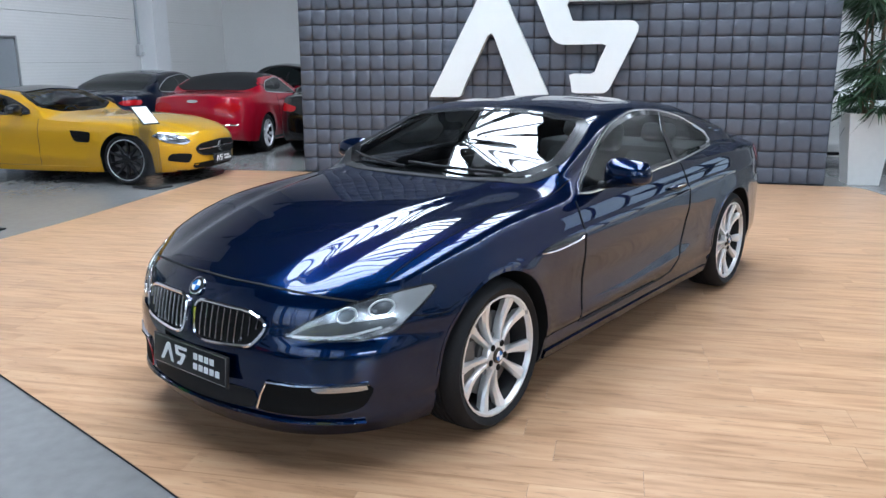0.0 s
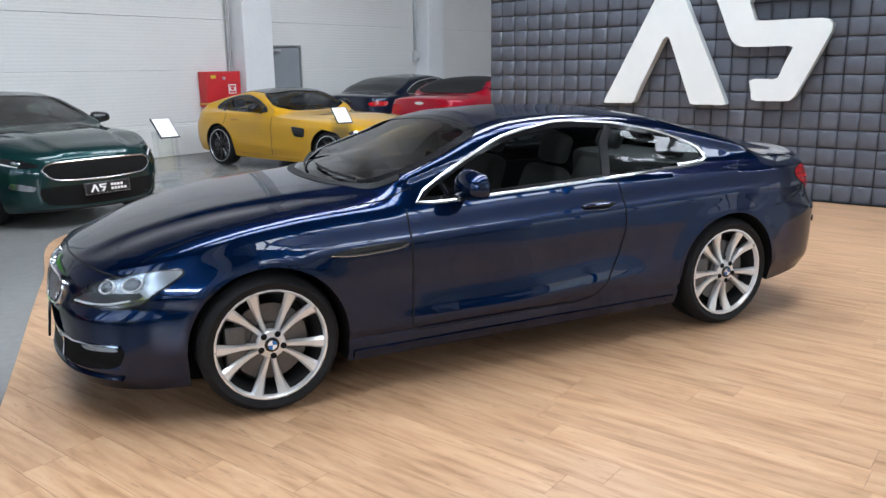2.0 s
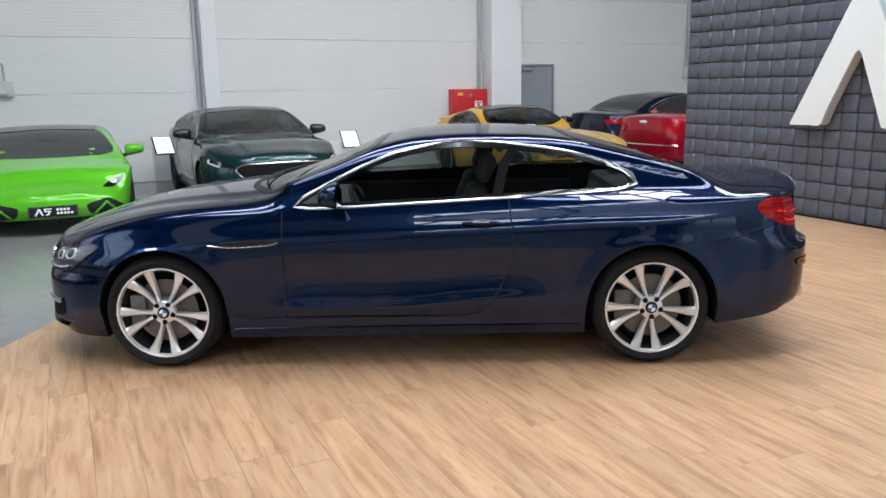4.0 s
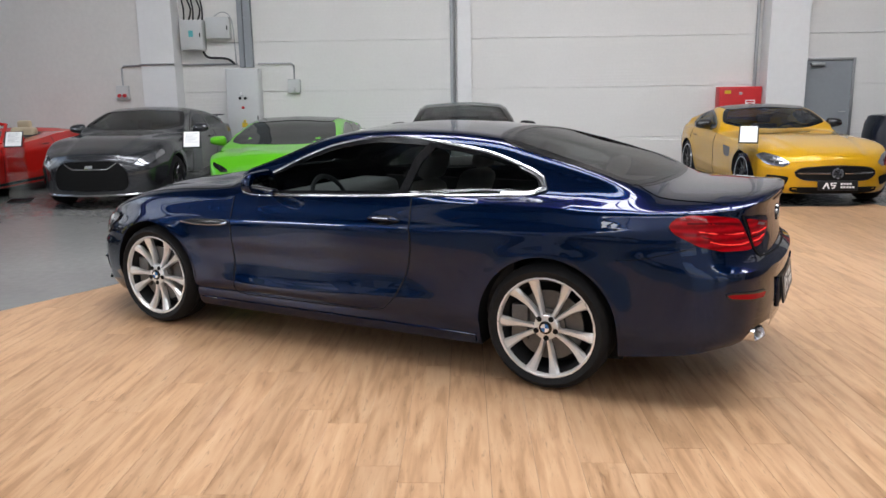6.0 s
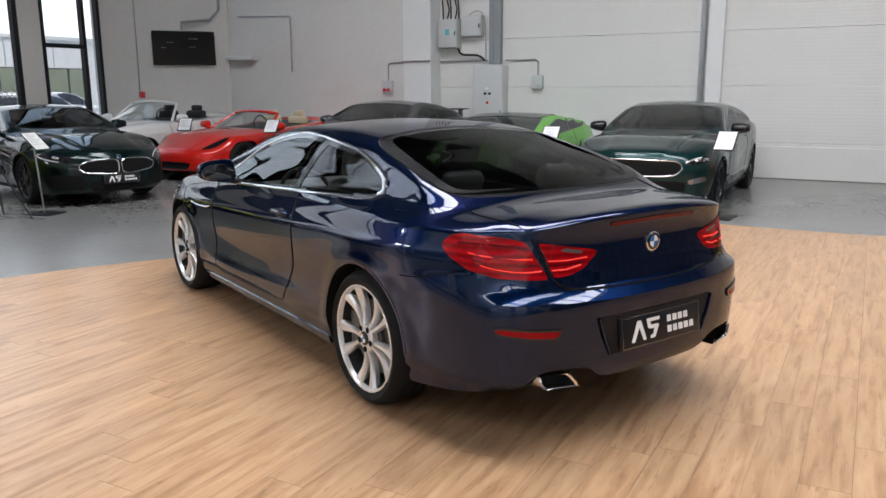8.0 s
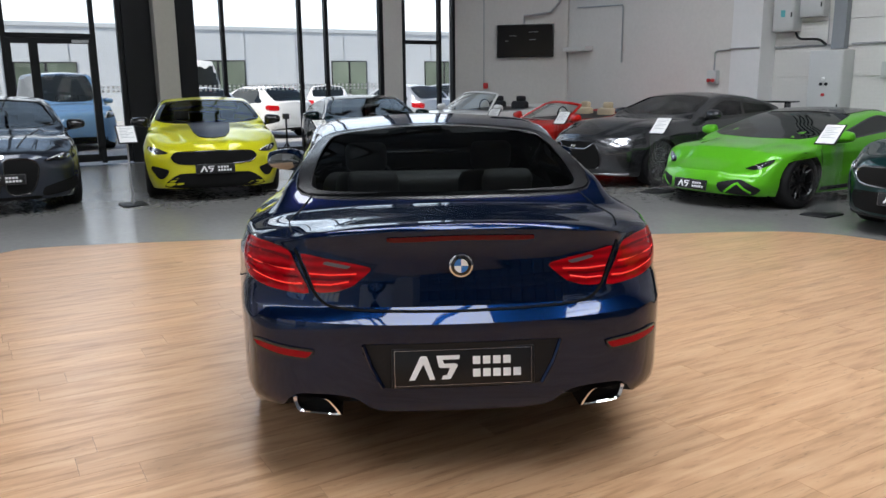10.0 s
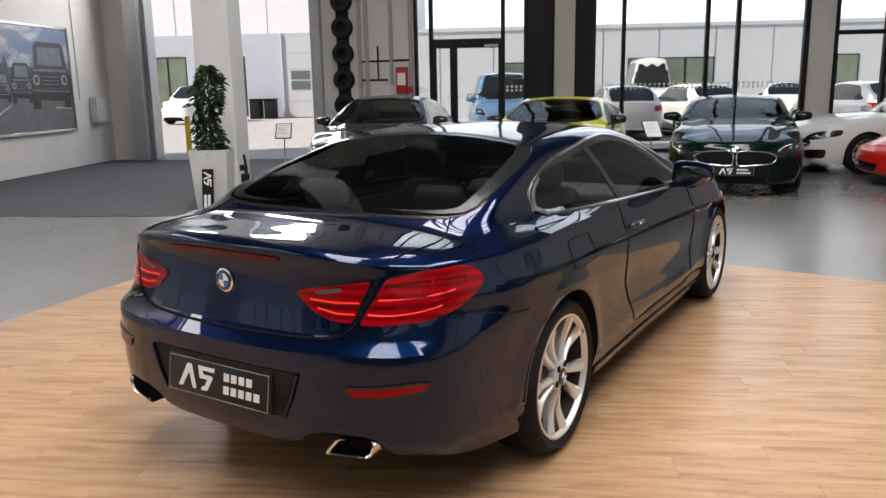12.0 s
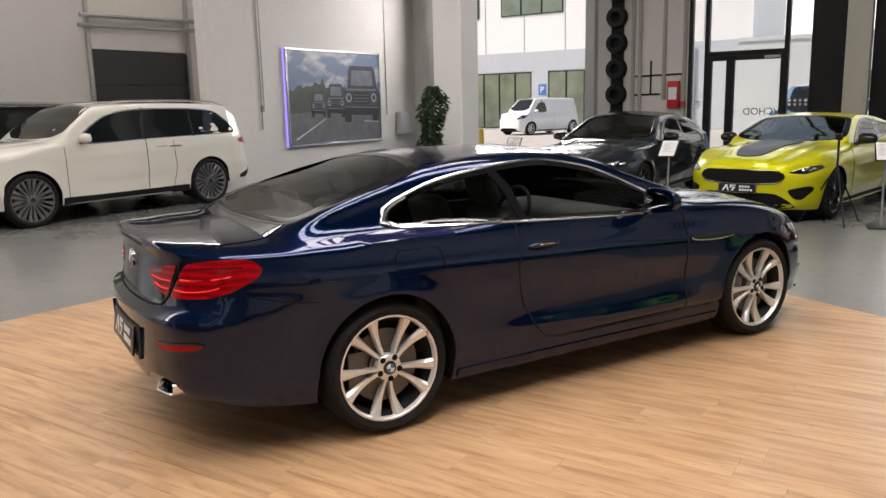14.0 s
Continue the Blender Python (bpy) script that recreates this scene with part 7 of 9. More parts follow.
for w in [o for o in navy.children if o.name.startswith("wheel")]:
    for k in range(4):
        bm = bmesh.new()
        prism(bm, [(0, 0)] + [(0.023 * math.cos(a), 0.023 * math.sin(a)) for a in [math.pi / 2 * (k + j / 6) for j in range(7)]], 0.001, lambda u, v, d: Vector((u, 0.0008 + d, v)))
        part("cap_quarter", bm, M_BADGEBLUE if k % 2 else M_WHITE, w, smooth=False)


# ---------------------------------------------------------------- letters on the feature wall
M_RETURN = plain("letter_edge_acrylic", (0.62, 0.66, 0.66), 0.3, grain=0.03, scale=10)


def flat_letter(name, outline, label):
    ob = thing(name, label, "sign", group="wall letters")
    loop = rounded(outline, 110, 0.13)
    part("face", prism(bmesh.new(), loop, 0.028, lambda u, v, d: Vector((X0 - 0.20 + d, u, v))), M_LETTER, ob, smooth=False)
    cu, cv = sum(p[0] for p in loop) / len(loop), sum(p[1] for p in loop) / len(loop)
    part("edge", prism(bmesh.new(), loop, 0.112, lambda u, v, d: Vector((X0 - 0.1715 + d, u + (cu - u) * 0.004, v + (cv - v) * 0.004))), M_RETURN, ob, smooth=False)
    return ob


flat_letter("wall_letter", [(1.915, 1.105), (1.80, 1.33), (1.33, 2.24), (1.16, 2.57), (1.06, 2.66), (0.96, 2.57), (0.74, 2.10), (0.38, 1.33), (0.283, 1.105), (0.50, 1.105), (0.72, 1.105), (0.80, 1.30), (1.05, 1.93), (1.12, 1.90), (1.42, 1.28), (1.49, 1.105), (1.70, 1.105)], "large white block letter fixed on the padded wall")
flat_letter("wall_letter", [(0.52, 2.45), (0.56, 2.60), (0.50, 2.66), (-0.2, 2.66), (-1.02, 2.66), (-1.0, 2.5), (-0.97, 2.33), (-0.4, 2.33), (0.09, 2.33), (0.05, 2.2), (0.0, 2.08), (-0.4, 2.08), (-0.76, 2.08), (-0.83, 2.04), (-0.835, 1.95), (-0.67, 1.58), (-0.50, 1.22), (-0.43, 1.16), (-0.2, 1.16), (-0.02, 1.16), (0.0, 1.28), (0.03, 1.41), (-0.15, 1.41), (-0.29, 1.41), (-0.36, 1.6), (-0.44, 1.785), (-0.15, 1.785), (0.13, 1.785), (0.23, 1.82), (0.29, 1.90), (0.40, 2.17)], "large white angular letter fixed on the padded wall")


# ---------------------------------------------------------------- north wall fittings
def fire_cabinet():
    t = thing("fire_hose_cabinet", "red fire hose cabinet with a white pictogram", "fire cabinet")
    bm = bmesh.new()
    box(bm, 5.33, 6.13, NORTH - 0.26, NORTH - 0.003, 0.88, 1.55, 0.012)
    part("body", bm, M_RED, t)
    bm = bmesh.new()
    box(bm, 5.36, 6.10, NORTH - 0.275, NORTH - 0.262, 0.91, 1.52, 0.006)
    d = part("door", bm, M_RED, t)
    bm = bmesh.new()
    box(bm, 5.82, 6.0, NORTH - 0.279, NORTH - 0.2755, 1.12, 1.30)
    part("pictogram", bm, M_WHITE, d, smooth=False)
    bm = bmesh.new()
    for r in ((5.84, 5.98, 1.25, 1.28), (5.88, 5.94, 1.19, 1.24), (5.84, 5.98, 1.14, 1.17)):
        box(bm, r[0], r[1], NORTH - 0.282, NORTH - 0.2795, r[2], r[3])
    part("pictogram_mark", bm, M_RED, d, smooth=False)
    bm = bmesh.new()
    box(bm, 5.42, 5.54, NORTH - 0.279, NORTH - 0.2755, 1.42, 1.48)
    part("sticker", bm, M_YELLOWP, d, smooth=False)
    bm = bmesh.new()
    lathe(bm, [(0.03, 0), (0.03, -0.02), (0.012, -0.03), (0.001, -0.03)], 16, centre=(5.72, NORTH - 0.275, 1.42))
    part("lock", bm, M_STEEL, d)


fire_cabinet()
door = slab("door_1", [(6.95, 7.90, NORTH - 0.05, NORTH - 0.004, 0.02, 2.02)], M_GREYP, "grey steel side door, closed", "door", 0.006)
part("door_frame", boxes((6.90, 6.948, NORTH - 0.07, NORTH - 0.005, 0, 2.07), (7.902, 7.95, NORTH - 0.07, NORTH - 0.005, 0, 2.07), (6.948, 7.902, NORTH - 0.07, NORTH - 0.005, 2.022, 2.07), bevel=0.004), M_STEEL, door)
part("door_closer", boxes((7.1, 7.35, NORTH - 0.12, NORTH - 0.052, 1.92, 1.98), bevel=0.006), M_STEEL, door)
bm = bmesh.new()
tube(bm, [(7.80, NORTH - 0.05, 1.05), (7.80, NORTH - 0.10, 1.05), (7.68, NORTH - 0.10, 1.05)], 0.011, 8)
part("door_handle", bm, M_STEEL, door)


def enclosure(name, label, x0, x1, z0, z1, deep, wall_y=NORTH):
    t = thing(name, label, "electric box")
    bm = bmesh.new()
    box(bm, x0, x1, wall_y - deep, wall_y - 0.003, z0, z1, 0.008)
    part("housing", bm, M_BOX, t)
    bm = bmesh.new()
    box(bm, x0 + 0.015, x1 - 0.015, wall_y - deep - 0.012, wall_y - deep - 0.001, z0 + 0.015, z1 - 0.015, 0.004)
    d = part("door", bm, M_BOX, t)
    bm = bmesh.new()
    box(bm, x1 - 0.05, x1 - 0.03, wall_y - deep - 0.03, wall_y - deep - 0.013, (z0 + z1) / 2 - 0.04, (z0 + z1) / 2 + 0.04, 0.004)
    part("latch", bm, M_BLACKF, d)
    return t, d


_, d = enclosure("switch_cabinet", "tall light grey switch cabinet with indicator lamps", -4.18, -3.55, 0.15, 2.02, 0.30)
for k, (dx, dz, m) in enumerate(((-3.88, 1.55, M_WHITE), (-3.92, 1.46, M_BLACKF), (-3.82, 1.46, M_BLACKF), (-3.87, 1.28, M_RED), (-3.85, 1.02, M_YELLOWP))):
    bm = bmesh.new()
    ring = lathe(bm, [(0.028, 0.0), (0.028, -0.02), (0.02, -0.03)], 14, centre=(dx, NORTH - 0.312, dz))
    cap(bm, ring[-1])
    part("switch", bm, m, d)
bm = bmesh.new()
box(bm, -3.91, -3.80, NORTH - 0.316, NORTH - 0.3135, 0.90, 0.99)
part("warning_label", bm, M_YELLOWP, d, smooth=False)
_, d = enclosure("meter_box", "light grey wall enclosure with a blue-green label", -5.03, -4.60, 2.38, 2.95, 0.24)
bm = bmesh.new()
box(bm, -4.86, -4.77, NORTH - 0.256, NORTH - 0.2535, 2.63, 2.75)
part("label_plate", bm, plain("teal_label", (0.10, 0.45, 0.48), 0.5), d, smooth=False)
enclosure("junction_box", "small light grey wall enclosure", -4.55, -4.09, 2.60, 3.0, 0.16)


def pipes(name, label, lines, material, r=0.018, category="pipe"):
    for ln in lines:
        bm = bmesh.new()
        tube(bm, ln, r, 8)
        tagged(part(name, bm, material, None, label), label, category, label if len(lines) > 1 else "")


yc = NORTH - 0.03
pipes("cable", "black cable looping into a wall enclosure", [rounded([(-4.98 + 0.09 * k, yc - 0.08, 2.95), (-4.95 + 0.09 * k + 0.05 * (k % 2), yc - 0.14, 3.15), (-5.02 + 0.09 * k, yc - 0.05, 3.5), (-5.0 + 0.09 * k, yc - 0.03, 4.4)], 14, closed=False) for k in range(5)], M_BLACKF, 0.016, "cable")
pipes("black_hose", "black hose from the enclosure to the cable tray", [rounded([(-4.65, yc - 0.05, 2.36), (-4.55, yc - 0.06, 2.25), (-4.2, yc - 0.05, 2.22), (-4.05, yc - 0.04, 2.12)], 16, closed=False)], M_BLACKF, 0.022, "hose")
pipes("thin_cable", "thin grey cable looping beside the enclosures", [rounded([(-4.4, yc - 0.05, 3.02), (-4.2, yc - 0.06, 3.1), (-4.05, yc - 0.05, 2.9), (-4.02, yc - 0.04, 2.1)], 18, closed=False)], M_STEEL, 0.010, "cable")
tray = bmesh.new()
box(tray, -3.95, -3.85, yc - 0.05, yc + 0.02, 2.05, 5.5)
box(tray, -3.82, -3.68, yc - 0.10, yc + 0.02, 2.05, 5.5)
for k in range(9):
    box(tray, -3.83, -3.67, yc - 0.11, yc - 0.09, 2.2 + k * 0.38, 2.24 + k * 0.38)
tagged(part("cable_tray", tray, [M_GREYP], None, "upright dark grey cable tray on the wall", smooth=False), "", "cable tray")
pipes("conduit", "thin grey conduit run on the wall", [[(-3.6, yc, 2.12), (-2.95, yc, 2.12), (-2.90, yc, 2.07), (-2.90, yc, 1.78)], [(-4.0, yc, 2.12), (-5.10, yc, 2.12)]], M_STEEL, 0.017, "conduit")
pipes("conduit", "thin grey conduit crossing the column", [[(-5.12, NORTH - 0.44, 2.12), (-5.78, NORTH - 0.44, 2.12)]], M_STEEL, 0.017, "conduit")
pipes("conduit", "thin grey conduit on the plastered wall", [[(-5.80, 9.92, 2.10), (-6.12, 9.92, 2.10), (-6.17, 9.92, 2.05), (-6.17, 9.92, 1.72)], [(-8.77, 9.92, 1.95), (-8.77, 9.92, 3.14), (-8.80, 9.92, 3.18), (-10.3, 9.92, 3.24)]], M_STEEL, 0.016, "conduit")
pipes("conduit", "thin grey conduit above an alarm point", [[(-12.12, 8.48, 1.52), (-12.12, 8.48, 6.0)]], M_STEEL, 0.014, "conduit")
pipes("downpipe", "grey cable duct beside a column", [[(0.22, yc - 0.02, 0.55), (0.22, yc - 0.02, 6.4)]], M_STEEL, 0.05, "duct")
pipes("downpipe", "grey duct beside the column", [[(6.05, yc - 0.02, 1.2), (6.05, yc - 0.02, 6.4)], [(11.8, yc - 0.02, 1.9), (11.8, yc - 0.02, 6.4)]], M_STEEL, 0.035, "duct")


def socket(x, y, z, axis="y", red=True):
    t = thing("socket_block", "grey industrial socket block", "socket")
    bm = bmesh.new()
    box(bm, x - 0.12, x + 0.12, y - 0.10, y - 0.002, z - 0.13, z + 0.13, 0.015)
    part("housing", bm, M_BOX, t)
    for dx in ((-0.05, 0.05) if red else (0.0,)):
        bm = bmesh.new()
        ring = lathe(bm, [(0.035, 0.0), (0.035, -0.04), (0.025, -0.045)], 14, centre=(x + dx, y - 0.10, z - 0.06))
        cap(bm, ring[-1])
        part("socket", bm, M_RED if red else M_BOX, t)


socket(-6.17, 9.95, 1.60)
socket(-2.9, NORTH, 1.68, red=False)
socket(11.85, NORTH, 1.85, red=False)
shelf_bm = boxes((-10.55, -9.75, 9.70, 9.947, 2.24, 2.34), bevel=0.006)
tagged(part("wall_shelf", shelf_bm, M_WALL, None, "narrow white wall shelf"), "narrow white wall shelf under conduit", "shelf")

# screen in the corner
tv = thing("wall_screen", "dark wall-mounted screen on the corner wall", "screen", pose(-11.30, 9.14, 2.52, 0, 0, -48))
bm = bmesh.new()
box(bm, -0.03, 0.03, -0.70, 0.70, -0.39, 0.39, 0.012)
part("casing", bm, M_BLACK, tv)
bm = bmesh.new()
box(bm, 0.031, 0.033, -0.68, 0.68, -0.365, 0.37)
part("panel", bm, plain("screen_panel", (0.006, 0.006, 0.008), 0.15, spec=0.15), tv, smooth=False)
bm = bmesh.new()
for u0, u1, v0, v1 in ((0.10, 0.32, 0.20, 0.21), (0.10, 0.26, 0.02, 0.03), (-0.38, -0.22, 0.12, 0.13), (-0.50, -0.40, 0.0, 0.01)):
    box(bm, 0.0335, 0.0345, u0, u1, v0, v1)
part("screen_rows", bm, M_GREYP, tv, smooth=False)
bm = bmesh.new()
box(bm, -0.22, -0.03, -0.12, 0.12, -0.12, 0.12, 0.01)
part("bracket", bm, M_BLACKF, tv)
pipes("screen_cable", "grey cable duct above the screen", [[(-11.30, 9.10, 2.92), (-11.30, 9.10, 3.10), (-10.85, 9.55, 3.16), (-10.70, 9.70, 3.4), (-10.70, 9.70, 6.0)]], M_STEEL, 0.03, "cable")
bm = bmesh.new()
box(bm, -0.03, 0.03, -0.06, 0.06, -0.07, 0.07, 0.008)
al = part("alarm_button", bm, M_RED, None, "small red alarm call point on wall")
tagged(al, "", "alarm").matrix_world = pose(-12.10, 8.52, 1.46, 0, 0, -47)

# extinguisher box, pipes and hose rack on the west pier
ex = thing("extinguisher_cabinet", "red fire extinguisher cabinet with a white sign", "extinguisher")
bm = bmesh.new()
box(bm, WEST + 0.003, WEST + 0.20, -2.74, -2.50, 1.42, 1.99, 0.02)
part("body", bm, M_RED, ex)
bm = bmesh.new()
box(bm, WEST + 0.202, WEST + 0.206, -2.71, -2.53, 1.60, 1.86)
part("notice", bm, M_WHITE, ex, smooth=False)
bm = bmesh.new()
box(bm, WEST + 0.003, WEST + 0.12, -2.48, -2.38, 1.43, 1.56, 0.01)
part("call_point", bm, M_RED, ex)
W2 = WEST + 0.045
pipes("service_pipe", "pale grey service pipe down the pier", [[(W2, -3.56, -0.014), (W2, -3.56, 6.0)], [(W2, -3.40, 1.2), (W2, -3.40, 6.0)], [(W2, -2.86, 1.6), (W2, -2.86, 6.0)], [(W2, -2.42, -0.014), (W2, -2.42, 6.0)]], M_PIPE, 0.045)
pipes("branch_pipe", "thin steel branch pipe across the pier", [[(WEST + 0.02, -3.56, 2.12), (WEST + 0.02, -2.42, 2.14)], [(WEST + 0.02, -3.56, 1.72), (WEST + 0.02, -2.95, 1.72)], [(WEST + 0.02, -3.16, 1.72), (WEST + 0.02, -3.16, 2.45)]], M_TRIM, 0.020)
rack = thing("spring_hose_rack", "black coiled hose and spring rack on the pier", "hose rack")
for k in range(7):
    bm = bmesh.new()
    z = 0.62 + k * 0.56
    for dx, rr in ((0.02, 0.235), (0.075, 0.225), (0.13, 0.21)):
        lathe(bm, [(rr, dx), (rr + 0.012, dx + 0.022), (rr, dx + 0.045), (0.12, dx + 0.045), (0.11, dx + 0.02), (rr, dx)], 20, "x", (WEST + 0.02, -3.93, z))
    part("coil", bm, M_BLACKF, rack)
bm = bmesh.new()
box(bm, WEST + 0.003, WEST + 0.05, -4.07, -3.79, 0.0, 4.6)
part("rail", bm, M_TRIM, rack)

# steel door guides of the open west gate, junction box, picture, wall cables
slab("gate_frame", [(WEST + 0.003, WEST + 0.22, -4.62, -4.40, 0, 6.4), (WEST + 0.003, WEST + 0.28, -8.85, -8.52, 0, 5.4), (WEST - 0.3, WEST + 0.1, -8.52, -8.42, 0, 4.6)], M_STEEL, "galvanised guides of the open gate", "frame", 0.006)
slab("gate_header", [(WEST + 0.02, WEST + 0.35, -8.5, -4.62, 4.62, 5.1)], M_GREYP, "rolled-up grey gate above the opening", "gate", 0.03)
_, d = enclosure("control_box", "light grey gate control box", -12.25, -11.78, 0.90, 1.45, 0.16, SOUTH + 0.18)
for xc, z0 in ((-7.1, 1.2), (-7.17, 1.6), (-11.4, 1.4)):
    pipes("wall_cable", "thin grey cable down the plastered wall", [[(xc, SOUTH + 0.02, z0), (xc, SOUTH + 0.02, 6.3)]], M_STEEL, 0.012, "cable")
bm = bmesh.new()
box(bm, -7.15, -7.08, SOUTH + 0.003, SOUTH + 0.05, 1.55, 1.68, 0.008)
tagged(part("pull_switch", bm, M_GREYP, None, "small grey switch on the wall cable"), "", "switch")

# picture: a back-lit print in a silver frame; plain shapes of a road, vehicles and clouds
pic = thing("framed_print", "large framed print of vehicles under clouds", "picture")
PY0 = SOUTH + 0.05


def flat(name, x0, x1, z0, z1, step, material, outline=None):
    bm = bmesh.new()
    o = outline or [(x0, z0), (x1, z0), (x1, z1), (x0, z1)]
    prism(bm, o, 0.002, lambda u, v, d: Vector((u, PY0 + step * 0.0025 + d, v)))
    part(name, bm, material, pic, smooth=False)


def shade(name, v, tint=(1, 1, 1)):
    return plain(name, tuple(v * c for c in tint), 0.35, grain=0.3, scale=5)


PX0, PX1, PZ0, PZ1 = -11.05, -7.86, 0.83, 2.83


def print_sky():
    """Printed sky: soft white clouds on grey blue."""
    m, n, l, b = tree("print_sky")
    co, mp, noi, ramp = n.new("ShaderNodeTexCoord"), n.new("ShaderNodeMapping"), n.new("ShaderNodeTexNoise"), n.new("ShaderNodeValToRGB")
    mp.inputs["Scale"].default_value = (1.0, 1.0, 2.0)
    noi.inputs["Scale"].default_value, noi.inputs["Detail"].default_value, noi.inputs["Roughness"].default_value = 1.15, 6, 0.55
    e = ramp.color_ramp.elements
    e[0].position, e[0].color = 0.46, (0.15, 0.21, 0.33, 1)
    e[1].position, e[1].color = 0.62, (0.56, 0.56, 0.57, 1)
    l.new(co.outputs["Object"], mp.inputs["Vector"])
    l.new(mp.outputs[0], noi.inputs["Vector"])
    l.new(noi.outputs[0], ramp.inputs[0])
    l.new(ramp.outputs[0], b.inputs["Base Color"])
    b.inputs["Roughness"].default_value = 0.4
    return m


def shape(name, step, material, pts):
    """A printed patch; u runs to the print's far end, v up, both from 0 to 1."""
    flat(name, 0, 0, 0, 0, step, material, [(PX1 + (PX0 - PX1) * u, PZ0 + (PZ1 - PZ0) * v) for u, v in pts])


def blob(u, v, r, k=0.63):
    return [(u + r * k * math.cos(a * math.pi / 8), v + r * math.sin(a * math.pi / 8)) for a in range(16)]


flat("print_sky", PX0, PX1, PZ0, PZ1, 0, print_sky())
g_road, g_dark, g_mid, g_deep = shade("print_road", 0.15, (0.95, 0.97, 1.05)), shade("print_body_grey", 0.060, (0.9, 0.98, 1.15)), shade("print_glass_grey", 0.20, (0.85, 0.97, 1.15)), shade("print_shadow", 0.022)
g_trees, g_line, g_lamp = shade("print_treeline", 0.085, (0.85, 1.0, 0.9)), shade("print_road_line", 0.55), shade("print_lamp_grey", 0.34)
rt = random.Random(12)
crowns = [(k / 40, 0.50 + 0.16 * max(0.0, 1 - abs(k / 40 - 0.30) / 0.5) * rt.uniform(0.6, 1.2) + rt.uniform(0, 0.05)) for k in range(41)]
shape("print_treeline", 1, g_trees, [(0.0, 0.30)] + crowns + [(1.0, 0.30)])
shape("print_road", 2, g_road, [(0, 0), (1, 0), (1, 0.34), (0.45, 0.36), (0, 0.33)])
shape("print_road_line", 3, g_line, [(0.04, 0.05), (0.07, 0.05), (0.37, 0.26), (0.36, 0.265)])
shape("print_road_line", 3, g_line, [(0.80, 0.215), (0.98, 0.20), (0.98, 0.21), (0.80, 0.225)])
# three square off-road vehicles, one behind the other: body, bonnet, windscreen, lamps, bumper and wheels
for u0, v0, w, h in ((0.22, 0.30, 0.15, 0.26), (0.38, 0.29, 0.20, 0.36), (0.57, 0.24, 0.42, 0.62)):
    def at(pts):
        return [(u0 + a * w, v0 + c * h) for a, c in pts]
    shape("print_vehicle", 4, g_dark, at([(0.05, 0.10), (0.98, 0.06), (1.0, 0.55), (0.94, 0.62), (0.90, 0.94), (0.84, 1.0), (0.22, 1.0), (0.16, 0.94), (0.12, 0.60), (0.02, 0.55), (0.0, 0.22)]))
    shape("print_windscreen", 5, g_mid, at([(0.20, 0.64), (0.84, 0.63), (0.80, 0.92), (0.25, 0.92)]))
    shape("print_bonnet", 5, g_mid, at([(0.06, 0.545), (0.94, 0.535), (0.93, 0.575), (0.10, 0.580)]))
    shape("print_grille", 5, g_deep, at([(0.26, 0.30), (0.72, 0.29), (0.72, 0.50), (0.26, 0.51)]))
    for k in range(3):
        shape("print_grille_bar", 6, g_mid, at([(0.28, 0.335 + 0.06 * k), (0.70, 0.33 + 0.06 * k), (0.70, 0.345 + 0.06 * k), (0.28, 0.35 + 0.06 * k)]))
    for a in (0.14, 0.85):
        shape("print_lamp", 5, g_lamp, blob(u0 + a * w, v0 + 0.41 * h, 0.085 * h))
        shape("print_lamp_core", 6, g_dark, blob(u0 + a * w, v0 + 0.41 * h, 0.05 * h))
    shape("print_bumper", 5, g_deep, at([(0.02, 0.10), (0.98, 0.07), (1.0, 0.22), (0.0, 0.25)]))
    shape("print_bumper_edge", 6, g_mid, at([(0.02, 0.235), (0.98, 0.205), (0.98, 0.222), (0.02, 0.252)]))
    for a in (0.02, 0.80):
        shape("print_wheel", 3, g_deep, at([(a, -0.04), (a + 0.17, -0.05), (a + 0.19, 0.15), (a - 0.01, 0.15)]))
bm = bmesh.new()
for r in ((PX0 - 0.05, PX0, PZ0 - 0.05, PZ1 + 0.05), (PX1, PX1 + 0.05, PZ0 - 0.05, PZ1 + 0.05), (PX0, PX1, PZ0 - 0.05, PZ0), (PX0, PX1, PZ1, PZ1 + 0.05)):
    box(bm, r[0], r[1], SOUTH + 0.02, PY0 + 0.03, r[2], r[3], 0.004, 1)
part("frame", bm, M_SATIN, pic)
bm = bmesh.new()
box(bm, PX1 + 0.052, PX1 + 0.058, SOUTH + 0.006, PY0 - 0.02, PZ0 - 0.05, PZ1 + 0.05)
part("edge_light", bm, glow("violet_edge_light", (0.22, 0.16, 1.0), 2.0), pic, "violet glowing edge strip", smooth=False)
bm = bmesh.new()
box(bm, PX0, PX1, SOUTH + 0.002, PY0 - 0.001, PZ0, PZ1)
part("backboard", bm, M_TRIM, pic, smooth=False)

